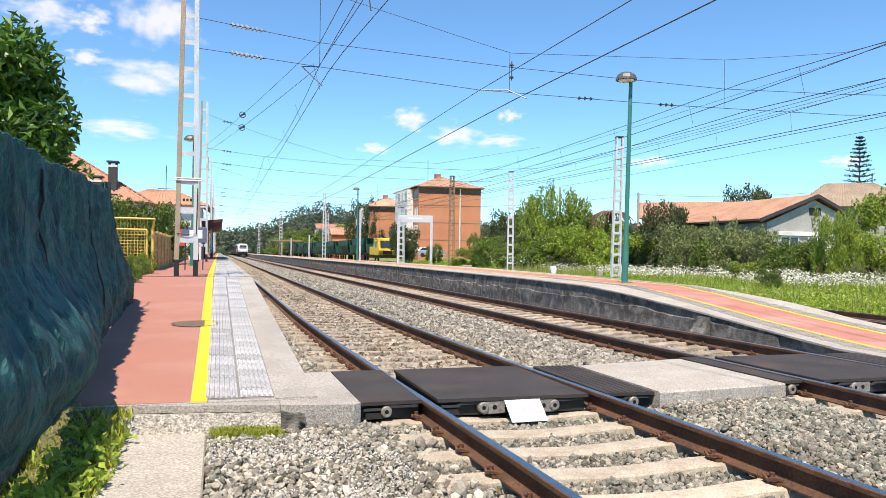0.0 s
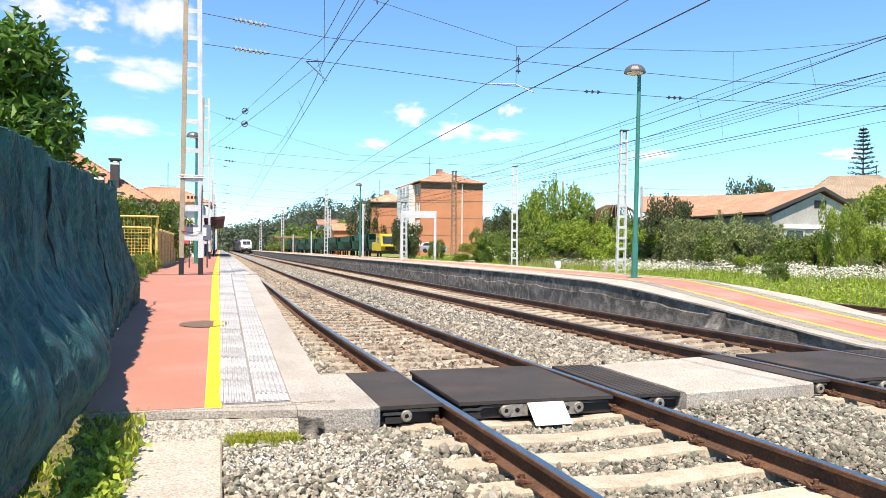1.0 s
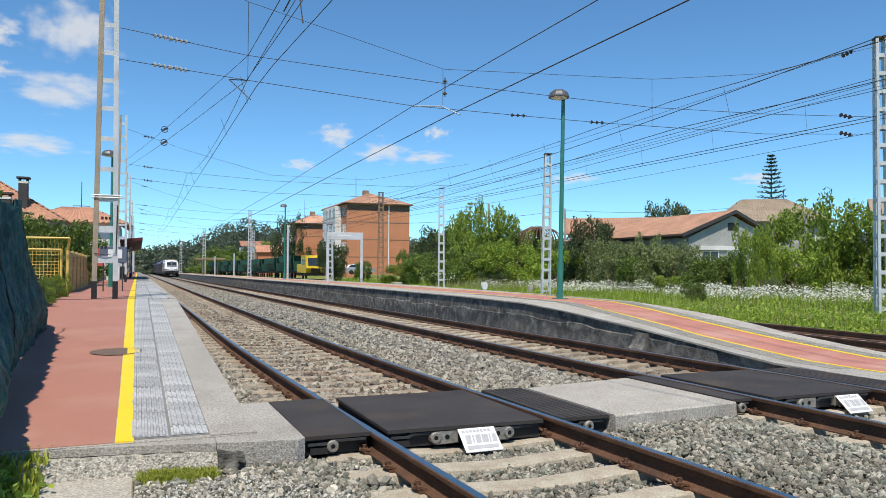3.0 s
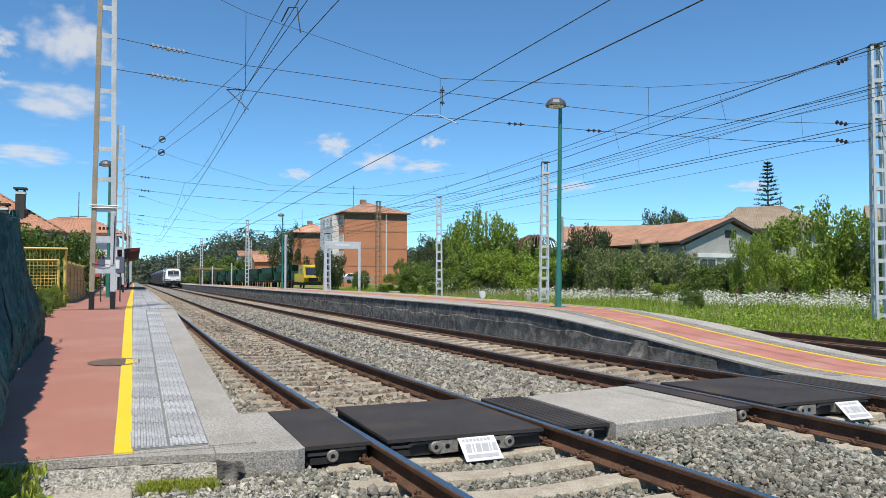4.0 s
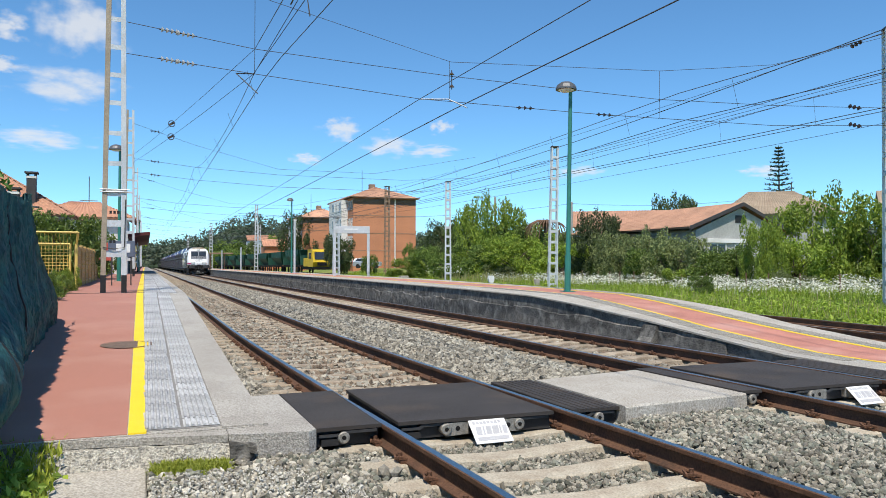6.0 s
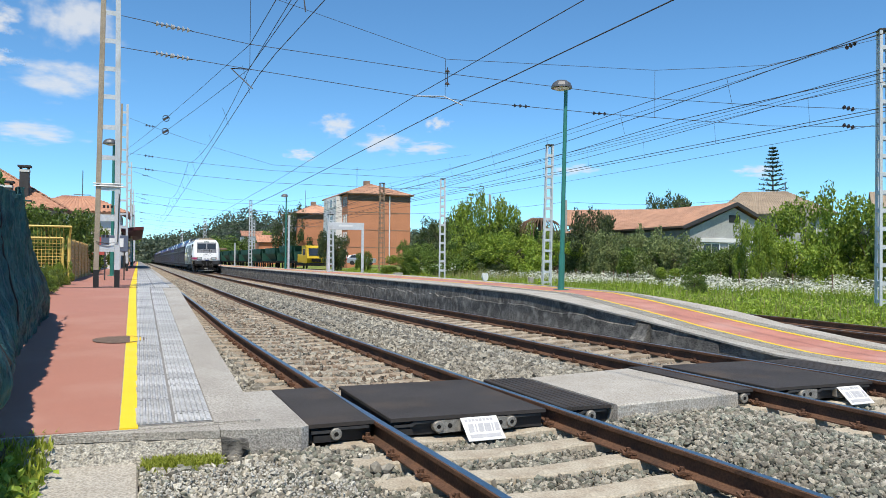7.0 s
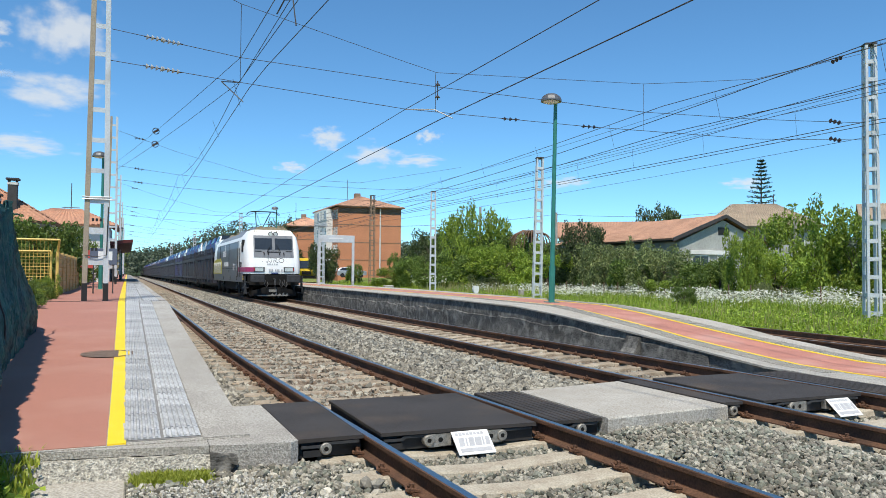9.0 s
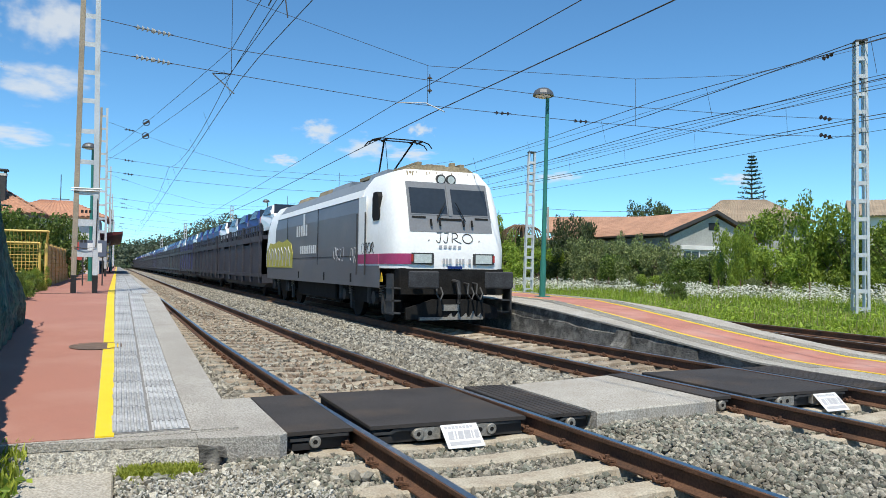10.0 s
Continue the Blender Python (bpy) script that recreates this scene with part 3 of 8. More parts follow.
# rough stepped footing and crumbling buttress along the island wall
bm = bmesh.new()
yf = [11.4 + 0.16 * k for k in range(400)]
hf = lambda y: z2(y) * (0.48 + 0.16 * noise.noise((y * 0.8, 2, 0)) + 0.10 * noise.noise((y * 3.1, 5, 0)))
loft(bm, [[(9.19, y, -0.4), (9.135 + 0.03 * noise.noise((y * 1.3, 0, 5)), y, -0.4), (9.145 + 0.03 * noise.noise((y * 2.1, 0, 9)), y, hf(y) * 0.6 - 0.06),
           (9.15 + 0.02 * noise.noise((y * 4.1, 0, 9)), y, hf(y)), (9.19, y, hf(y) + 0.02)] for y in yf])
solid("platform_footing", bm, "concrete_dirty", "black stepped footing along the island platform wall", "platform", "structure")
bm = bmesh.new()
prism(bm, [(8.93, -0.3), (9.19, -0.3), (9.19, 0.24), (9.12, 0.22), (9.05, 0.02), (8.98, -0.06)], "y", 13.15, 13.55)
solid("buttress", bm, "concrete_dirty", "crumbling concrete buttress on the island platform wall", "buttress", "structure")

# ---- the near end: apron, kerb, path ----
bm = bmesh.new()
prism(bm, [(-0.62, 8.03), (-0.40, 8.06), (0.3, 7.97), (1.0, 7.83), (1.0, 8.055), (-0.62, 8.055)], "z", -0.045, 0.014)
solid("apron_slab", bm, "concrete", "thin rough concrete apron at the platform end", "slab", "structure")
bm = bmesh.new()
prism(bm, [(1.005, 7.83), (1.14, 7.78), (1.615, 7.72), (1.68, 7.76), (1.665, 9.55), (1.345, 9.52), (1.345, 8.055), (1.005, 8.055)], "z", -0.3, 0.016)
solid("joining_slab", bm, "concrete", "thick concrete slab joining platform and rubber crossing", "slab", "structure")


def rubble(name, x0, x1, y0, y1, z0, z1_, material, label, rough=0.04, slant=0.0, back=0.0):
    """A broken strip of old concrete: a cut-up block with every corner pushed about."""
    b_ = bmesh.new()
    nx, nz, ny = int((x1 - x0) / 0.045), 5, 5
    pts = [(y0 + back * k / nz, z0 + (z1_ - z0) * k / nz) for k in range(nz + 1)] + [(y0 + back + (y1 - y0 - back) * (k + 1) / ny, z1_) for k in range(ny)]
    g_ = []
    for i in range(nx + 1):
        x = x0 + (x1 - x0) * i / nx
        row = []
        for y_, z_ in pts:
            v_ = Vector((x, y_, z_))
            d_ = rough * noise.noise(v_ * 9) + rough * 0.7 * noise.noise(v_ * 23)
            row.append(b_.verts.new((x, y_ + d_ + slant * (x - x0) + 0.03 * noise.noise((x * 2.2, 0, z0)), z_ + (0.5 * d_ if z_ > z0 else 0))))
        g_.append(row)
    for p_, q_ in zip(g_, g_[1:]):
        for k in range(len(pts) - 1):
            b_.faces.new((p_[k], q_[k], q_[k + 1], p_[k + 1]))
    return solid(name, b_, material, label, "kerb", "structure")


rubble("broken_kerb", -0.60, 1.04, 7.93, 8.32, -0.30, -0.05, "kerb_rubble", "crumbling pebbly concrete kerb under the platform end", 0.022, -0.16, 0.14)
rubble("broken_edge", 1.0, 1.20, 7.70, 7.84, -0.30, -0.05, "concrete_dirty", "dark broken lump at the corner of the slab", 0.07)
bm = bmesh.new()
box(bm, -0.24, 0.405, 2.6, 7.93, -0.4, -0.195, 0.012)
solid("concrete_path", bm, "concrete_pale", "narrow weathered concrete path slab beside the gravel", "path", "structure")
bm = bmesh.new()
sheet(bm, [-1.6 + 0.11 * i for i in range(15)], [2.0 + 0.2 * j for j in range(32)], lambda x, y: -0.20 + 0.05 * noise.noise((x * 3, y * 3, 0)) + 0.03 * max(0, -0.45 - x) - (0.12 if x > -0.2 else 0) + max(0, (y - 6.9)) * 0.17 * (1 if x < -0.45 else 0))
solid("verge", bm, "soil", "weedy brown soil verge under the netting fence", "soil", "structure")


# ---- tracks ----
def rail_ring(x, z, y):
    p = [(-0.07, -0.172), (-0.07, -0.16), (-0.012, -0.135), (-0.009, -0.045), (-0.036, -0.034), (-0.036, -0.006), (-0.028, 0.0),
         (0.028, 0.0), (0.036, -0.006), (0.036, -0.034), (0.009, -0.045), (0.012, -0.135), (0.07, -0.16), (0.07, -0.172)]
    return [(x + a, y, z + c) for a, c in p]


def track(name, centre, z, y0, y1, near, label, count):
    tr = thing(name, label, "railway track", kind="structure")
    ys = [y0]
    while ys[-1] < y1:
        ys.append(min(y1, ys[-1] + (1.5 if ys[-1] < 24 else 40)))
    for side in (-1, 1):
        b = bmesh.new()
        loft(b, [rail_ring(centre(y) + side * GAUGE, z, y) for y in ys])
        me = mesh_of("rail", b, ["rail_side", "rail_top"])
        for p in me.polygons:
            if p.normal.z > 0.9 and p.center.z > z - 0.01:
                p.material_index = 1
        place("rail", me, tr, Matrix())
    # sleepers: dipped in the middle, with sloped shoulders
    b = bmesh.new()
    prof = [(-1.3, 0.0), (-1.26, 0.035), (-0.62, 0.035)] + [(-0.55 + 0.11 * k, 0.008 + 0.022 * abs(k - 5) ** 1.6 / 13) for k in range(11)] + [(0.62, 0.035), (1.26, 0.035), (1.3, 0.0)]
    rings = [[(x, -0.14, -0.12), (x, -0.118, h - 0.012), (x, -0.108, h), (x, 0.108, h), (x, 0.118, h - 0.012), (x, 0.14, -0.12)] for x, h in prof]
    loft(b, rings)
    slp = mesh_of("sleeper", b, "sleeper")
    slp_old = slp.copy()
    slp_old.materials[0] = M["sleeper_brown"]
    b = bmesh.new()
    for s in (-1, 1):
        box(b, s * 0.075 - 0.03, s * 0.075 + 0.03, -0.07, 0.07, 0.0, 0.022)
        tube(b, [(s * 0.05, -0.05, 0.03), (s * 0.115, -0.055, 0.05), (s * 0.125, 0.0, 0.03), (s * 0.115, 0.055, 0.05), (s * 0.05, 0.05, 0.03)], 0.013, 5)
        tube(b, [(s * 0.09, 0, 0.0), (s * 0.09, 0, 0.075)], 0.018, 6)
    clip = mesh_of("rail_clip", b, "clip")
    y, k = y0 + 0.05, 0
    rest = bmesh.new()
    while y < min(y1, 190):
        zz = z - 0.207
        if k < count:
            s = place("sleeper", slp if y < 9.7 else slp_old, tr, pose(centre(y), y, zz, 0, 0, random.uniform(-0.4, 0.4)))
            if near and y < 17:
                for side in (-1, 1):
                    place("rail_clip", clip, s, pose(side * GAUGE, 0, 0.035))
        else:
            box(rest, centre(y) - 1.3, centre(y) + 1.3, y - 0.11, y + 0.11, zz - 0.05, zz + 0.03)
        y += 0.6
        k += 1
    if rest.verts:
        tagged(part("sleepers", rest, "sleeper_brown", tr), kind="stuff")
    else:
        rest.free()
    return tr


track("track_1", c1, 0.0, -3.0, 600, True, "main line track with rusty rails, polished heads and concrete sleepers", 110)
track("track_2", lambda y: C2, TRACK2_Z, -3.0, 600, True, "second main line track with rusty rails and concrete sleepers", 110)
track("track_3", siding, -0.10, 4.0, 300, False, "rusty siding track beside the meadow", 60)


# ---- ballast stones ----
def stones(name, spots, size, material, label, rng, coarse=False):
    """Loose stones: squashed, dented twelve-cornered lumps."""
    t = (1 + 5 ** 0.5) / 2
    ico = np.array([(-1, t, 0), (1, t, 0), (-1, -t, 0), (1, -t, 0), (0, -1, t), (0, 1, t), (0, -1, -t), (0, 1, -t), (t, 0, -1), (t, 0, 1), (-t, 0, -1), (-t, 0, 1)]) / 1.9
    tri = np.array([(0, 11, 5), (0, 5, 1), (0, 1, 7), (0, 7, 10), (0, 10, 11), (1, 5, 9), (5, 11, 4), (11, 10, 2), (10, 7, 6), (7, 1, 8),
                    (3, 9, 4), (3, 4, 2), (3, 2, 6), (3, 6, 8), (3, 8, 9), (4, 9, 5), (2, 4, 11), (6, 2, 10), (8, 6, 7), (9, 8, 1)])
    if coarse:                             # far off, six corners are enough
        ico = np.array([(1.15, 0, 0), (-1.15, 0, 0), (0, 1.15, 0), (0, -1.15, 0), (0, 0, 1.15), (0, 0, -1.15)])
        tri = np.array([(0, 2, 4), (2, 1, 4), (1, 3, 4), (3, 0, 4), (2, 0, 5), (1, 2, 5), (3, 1, 5), (0, 3, 5)])
    c = len(ico)
    n = len(spots)
    s = (size * rng.uniform(0.62, 1.0, n) ** 2.2 * 1.75)[:, None, None]
    v = ico[None] * rng.uniform(0.7, 1.25, (n, c, 1)) * rng.uniform(0.5, 1.25, (n, 1, 3)) * s
    v = np.einsum("nij,nkj->nki", frames_of(n, rng), v) + np.asarray(spots)[:, None, :]
    f = (tri[None] + c * np.arange(n)[:, None, None]).reshape(-1, 3)
    ob = new(name, arrays(name, v.reshape(-1, 3), f, material))
    return tagged(ob, label, "ballast", kind="stuff")


rng = np.random.default_rng(5)


def scatter(n, x0, x1, y0, y1, z, keep, power=1.0):
    y = y0 + (y1 - y0) * rng.uniform(0, 1, n) ** power
    x = rng.uniform(x0, x1, n)
    p = np.stack([x, y, z + rng.uniform(-0.025, 0.02, n)], -1)
    return p[[bool(keep(a, c)) for a, c, _ in p]]


def off_rails(x, y):
    for c in (c1(y), C2):
        for s in (-1, 1):
            if abs(x - c - s * GAUGE) < 0.10:
                return False
    return True


def on_sleeper(x, y, margin=0.10):
    k = (y + 2.95) / 0.6
    near = min(abs(x - c1(y)), abs(x - C2))
    return abs(k - round(k)) * 0.6 < margin and near < 1.27


def open_near(x, y):
    if x < 0.42 or (x < 0.98 and abs(y - 7.64) < 0.16) or (y > 7.72 - 0.10 * (x - 1.0) and x < 1.66) or (7.80 < y < 9.75 and 1.5 < x < 9.2) or (y > 7.66 and 4.55 < x < 6.2):
        return False
    return off_rails(x, y) and (not on_sleeper(x, y, 0.095) or random.random() < (0.5 if 0.95 < abs(x - c1(y)) else 0.03))


def open_far(x, y):
    return off_rails(x, y) and (not on_sleeper(x, y, 0.098) or random.random() < (0.30 if 0.95 < min(abs(x - c1(y)), abs(x - C2)) else 0.05)) and 1.34 < x < 9.08


def in_track(x, y):
    return min(abs(x - c1(y)), abs(x - C2)) < 1.05


def heap(x, y):
    """How the stones lie: heaped between the tracks, low between the rails so that the sleepers stand proud."""
    h = min(0.11, max(0.0, 0.24 - abs(x - 5.35) * 0.22))
    h += 0.05 * min(1, max(0, (y - 5.6) / 0.8)) * min(1, max(0, (2.0 - x) / 0.4)) if y < 7.9 else 0.0
    return h - (0.024 if y < 8 and min(abs(x - c1(y)), abs(x - C2)) < 0.80 else 0.0)


a = scatter(78000, 0.4, 9.0, 2.6, 7.85, -0.215, open_near)
a[:, 2] += np.array([heap(p[0], p[1]) for p in a])
white = np.array([p[0] < 1.9 and rng.uniform() < 0.75 - 0.7 * abs(p[0] - 1.0) for p in a])
dark = rng.uniform(0, 1, len(a)) < 0.35
stones("gravel", a[white], 0.0185, "stone_white", "pale crushed gravel beside the platform end", rng)
stones("ballast", a[~white & dark], 0.021, "stone_green", "grey-green crushed stone ballast before the crossing", rng)
stones("ballast", a[~white & ~dark], 0.020, "stone", "grey crushed stone ballast before the crossing", rng)
big = scatter(150, 0.45, 2.2, 5.0, 7.7, -0.18, open_near)
stones("rubble", big, 0.034, "stone_white", "larger broken lumps of pale stone beside the platform end", rng)
dust = scatter(3600, 0.42, 1.75, 5.0, 7.3, -0.180, lambda x, y: open_near(x, y) and noise.noise((x * 1.8, y * 1.2, 4)) > 0.0)
dust[:, 2] += np.array([heap(p[0], p[1]) for p in dust])
stones("gravel", dust, 0.009, "stone_dust", "fine dusty white chippings over the gravel", rng, True)
a = scatter(135000, 1.3, 9.1, 9.7, 70, -0.222, open_far, 1.9)
a[:, 2] += np.array([heap(p[0], p[1]) for p in a])
brown = np.array([in_track(p[0], p[1]) and rng.uniform() < 0.55 for p in a])
stones("ballast", a[~brown], 0.034, "stone", "grey stone ballast between and beside the tracks", rng, True)
stones("ballast", a[brown], 0.031, "stone_brown", "rust-brown stone ballast between the rails", rng, True)
a = scatter(3200, 8.55, 9.14, 10.0, 30, -0.17, lambda x, y: True, 1.2)
stones("gravel", a, 0.034, "stone_white", "loose white gravel at the foot of the island platform", rng)

# ---- tactile tiles: two rows of ribbed slabs behind the coping ----
TW, TL = 0.286, 0.30


def tile_mesh(w):
    b_ = bmesh.new()
    n_ = 6
    prof_ = [(0.004, 0.0)]
    for k_ in range(n_):
        x_ = 0.012 + k_ * (w - 0.024) / n_
        d_ = (w - 0.024) / n_
        prof_ += [(x_ + d_ * 0.14, 0.004), (x_ + d_ * 0.26, 0.018), (x_ + d_ * 0.66, 0.018), (x_ + d_ * 0.78, 0.004)]
    prof_ += [(w - 0.004, 0.0)]
    prism(b_, prof_, "y", 0.008, TL - 0.008)
    return mesh_of("tile", b_, "tactile")


near_tile, far_tile = tile_mesh(0.29), tile_mesh(0.39)
trest = []
y = 8.14
while y < 52:
    wide = y > 22.0
    for col in (0, 1):
        me_ = far_tile if wide else near_tile
        x_ = 0.375 + col * (0.40 if wide else 0.306)
        place("tile", me_, plat1, pose(x_, y, z1(y) + 0.006 + random.uniform(-0.001, 0.004), random.uniform(-0.9, 0.9) + math.degrees(math.atan((z1(y + 0.3) - z1(y)) / 0.3)), random.uniform(-0.25, 0.25), random.uniform(-0.3, 0.3)))
    y += TL


# ---- the level crossing: rubber panels, concrete slab, plates ----
def rubber_panel(x0, x1, y0, y1, z, grooved, bolts, label, slew=0.0):
    """A moulded rubber slab: thin lip on top, ribbed and recessed flank, feet on the sleepers."""
    t = thing("crossing_panel", label, "crossing panel", group="rubber panels of the crossing")
    b = bmesh.new()
    line = [(x0, z - 0.032), (x0, z - 0.006), (x0 + 0.006, z)]
    n = 7 if grooved else 1
    w = (x1 - x0) / n
    for k in range(1, n):
        c = x0 + k * w
        line += [(c - 0.012, z), (c - 0.006, z - 0.014), (c + 0.006, z - 0.014), (c + 0.012, z)]
    prism(b, line + [(x1 - 0.006, z), (x1, z - 0.006), (x1, z - 0.032)], "y", y0, y1)
    for v in b.verts:
        v.co.y += slew * (v.co.x - x0) * (1 if v.co.y < (y0 + y1) / 2 else 0)
    part("top", b, "rubber", t)
    b = bmesh.new()
    yf = lambda x: y0 + slew * (x - x0)
    prism(b, [(x0 + 0.015, yf(x0) + 0.055), (x1 - 0.015, yf(x1) + 0.055), (x1 - 0.015, y1 - 0.03), (x0 + 0.015, y1 - 0.03)], "z", z - 0.165, z - 0.03)
    part("underside", b, "rubber_dark", t, "black recessed rubber flank")
    # the raised moulding on the flank: bars that step up and down between the feet
    n = max(1, round((x1 - x0) / 0.5))
    w = (x1 - x0 - 0.06) / n
    for k in range(n):
        a, y_ = x0 + 0.03 + k * w, yf(x0 + 0.03 + k * w)
        b = bmesh.new()
        prism(b, [(a, z - 0.082), (a + w * 0.36, z - 0.082), (a + w * 0.42, z - 0.062), (a + w * 0.97, z - 0.062), (a + w * 0.97, z - 0.040), (a + w * 0.38, z - 0.040), (a + w * 0.32, z - 0.060), (a, z - 0.060)], "y", y_ + 0.004, y_ + 0.06)
        part("moulding", b, "under_grey", t, "grey moulded rubber rib")
        b = bmesh.new()
        prism(b, [(a + w * 0.04, z - 0.155), (a + w * 0.04, z - 0.10), (a + w * 0.34, z - 0.10), (a + w * 0.40, z - 0.155)], "y", y_ + 0.012, y_ + 0.06)
        part("foot", b, "rubber_dark", t)
    for bx in bolts:
        y_ = yf(bx)
        b = bmesh.new()
        rings = [[(bx + r * math.cos(a), y_ + d, z - 0.092 + r * math.sin(a)) for a in [2 * math.pi * k / 16 for k in range(16)]] for r, d in ((0.05, 0.06), (0.05, -0.012), (0.043, -0.02), (0.02, -0.02), (0.017, 0.0))]
        loft(b, rings)
        tie = part("tie_bolt", b, "bolt_steel", t, "pale steel washer of a tie bar")
        b = bmesh.new()
        tube(b, [(bx, y_ - 0.019, z - 0.092), (bx, y_ + 0.0, z - 0.092)], 0.019, 6)
        part("bolt_end", b, "under", tie, "dark bolt end")
    return t


rubber_panel(1.69, 2.255, 7.83, 9.62, 0.006, False, [1.925], "dark rubber crossing panel outside the near rail", 0.02)
cen = rubber_panel(2.40, 3.88, 7.83, 9.62, 0.006, False, [2.83, 3.53], "wide dark rubber crossing panel between the rails", -0.03)
rubber_panel(4.08, 4.585, 7.78, 9.56, 0.004, True, [4.36], "ribbed dark rubber crossing panel beside the slab", -0.02)
rubber_panel(6.20, 6.46, 7.90, 9.74, 0.03, False, [6.33], "dark rubber crossing panel beside the slab")
cen2 = rubber_panel(6.70, 8.16, 7.84, 9.70, 0.034, False, [7.1, 7.8], "wide dark rubber crossing panel of the second track")
rubber_panel(8.39, 8.99, 7.8, 9.70, 0.03, True, [8.7], "ribbed dark rubber panel against the island platform")
for owner, bx, y_, z_, s in ((cen, 2.83, 7.818, 0.006, 1), (cen, 3.53, 7.797, 0.006, -1), (cen2, 7.1, 7.842, 0.034, 1), (cen2, 7.8, 7.842, 0.034, -1)):
    b = bmesh.new()
    prism(b, [(bx, z_ - 0.155), (bx + s * 0.21, z_ - 0.145), (bx + s * 0.21, z_ - 0.042), (bx, z_ - 0.042)], "y", y_ - 0.004, y_ + 0.05)
    pl = part("anchor_plate", b, "bolt_steel", owner, "rusty pale steel anchor plate")
    b = bmesh.new()
    tube(b, [(bx + s * 0.11, y_ - 0.007, z_ - 0.092), (bx + s * 0.11, y_ + 0.02, z_ - 0.092)], 0.022, 10)
    part("plate_hole", b, "under", pl, "dark round hole")
b = bmesh.new()
nsl = 24
front = [(4.592 + 1.59 * k / nsl, 7.68 + 0.145 * k / nsl + 0.010 * noise.noise((k * 1.7, 3, 0))) for k in range(nsl + 1)]
loft(b, [[(x, y - 0.012, -0.32), (x, y, 0.0), (x, y + 0.014, 0.016), (x, 9.42 + (x - 4.59) * 0.19, 0.016), (x, 9.42 + (x - 4.59) * 0.19, -0.32)] for x, y in front])
solid("crossing_slab", b, "concrete_pale", "pale rough concrete slab between the two tracks of the crossing", "slab", "structure")


def maker_plate(m, label):
    t = thing("maker_plate", label, "sign plate", m, group="maker's plates on the crossing")
    b = bmesh.new()
    box(b, 0, 0.355, 0, 0.010, 0, 0.255, 0.003)
    part("plate", b, "plate_white", t)
    rows = [(0.03 + 0.035 * k, 0.03 + 0.035 * k + 0.026, 0.205, 0.232) for k in range(8)] + [(0.03, 0.325, 0.028, 0.066)]
    for x0, x1, h0, h1 in rows:
        b = bmesh.new()
        box(b, x0, x1, -0.002, 0.002, h0, h1)
        part("print", b, "grey_print", t, "grey printed bar")
    # the maker's mark as plain slanted shapes
    for k, (x0, w) in enumerate(((0.035, 0.05), (0.10, 0.015), (0.13, 0.05), (0.19, 0.06), (0.26, 0.014), (0.29, 0.04))):
        b = bmesh.new()
        prism(b, [(x0, 0.09), (x0 + w, 0.09), (x0 + w + 0.012, 0.178), (x0 + 0.012, 0.178)], "y", -0.002, 0.002)
        part("mark", b, "grey_print", t, "grey printed mark")
    return t


maker_plate(pose(3.03, 7.60, -0.185, -50, 0, 1), "small white maker's plate leaning on the crossing panel")
maker_plate(pose(7.60, 7.64, -0.165, -50, 0, 1), "small white maker's plate leaning on the far crossing panel")

# manhole cover in the red paving, half painted over
t = thing("manhole_cover", "round rusty iron manhole cover crossed by the yellow line", "manhole cover", pose(0.17, 12.95, z1(12.95) + 0.008, 2.5, 0, 0))
b = bmesh.new()
bmesh.ops.create_cone(b, cap_ends=True, segments=28, radius1=0.31, radius2=0.31, depth=0.012)
part("lid", b, "iron", t)
b = bmesh.new()
for k in range(28):
    a0, a1 = 2 * math.pi * k / 28, 2 * math.pi * (k + 1) / 28
    p = [b.verts.new((r * math.cos(a), r * math.sin(a), 0.009)) for r, a in ((0.31, a0), (0.345, a0), (0.345, a1), (0.31, a1))]
    b.faces.new(p)
part("rim", b, "iron", t)
b = bmesh.new()
prism(b, [(0.13, -0.27), (0.27, -0.14), (0.27, 0.14), (0.13, 0.27)], "z", 0.004, 0.0095)
part("painted_patch", b, "yellow_paint", t, "yellow paint over the lid")


# ---- the netting fence ----
def fence_x(y, h):
    """The netting hangs on a leaning fence, bellying out low down near the end of the path."""
    u = min(1, max(0, (16.6 - y) / 10))
    base = -1.28 + 0.34 * u
    belly = 0.40 * math.exp(-((h - 0.22) / 0.24) ** 2) * (0.25 + 0.75 * math.exp(-((y - 7.6) / 2.3) ** 2))
    fold = 0.055 * noise.noise((y * 1.1, h * 0.9, 0)) + 0.035 * noise.noise((y * 5.2, h * 1.6, 4)) + 0.007 * math.sin(y * 9 + 2.5 * h)
    crease = 0.030 * (1 - abs(2 * noise.noise((y * 2.6 + 0.6 * h, h * 1.1, 11)))) + 0.034 * (1 - abs(2 * noise.noise((y * 6.0 + 3.0 * h, h * 2.6, 15)))) + 0.022 * (1 - abs(2 * noise.noise((y * 5.0 - 7.0 * h, h * 7.0 + y, 21)))) + 0.012 * noise.noise((y * 14, h * 9, 2))
    return base + belly + fold + crease + 0.10 * (1 - h)


def fence_top(y):
    return 2.06 + 0.02 * (y - 7) + 0.05 * noise.noise((y * 0.9, 0, 7)) + 0.03 * noise.noise((y * 4, 0, 1)) + (0.14 if 13.5 < y < 14.0 else 0)


def fence_foot(y):
    return max(z1(y), 0.0) * (1 if y > 8 else 0) + (0.0 if y > 8 else 0.05) + 0.03 * noise.noise((y * 2, 3, 3)) + 0.03


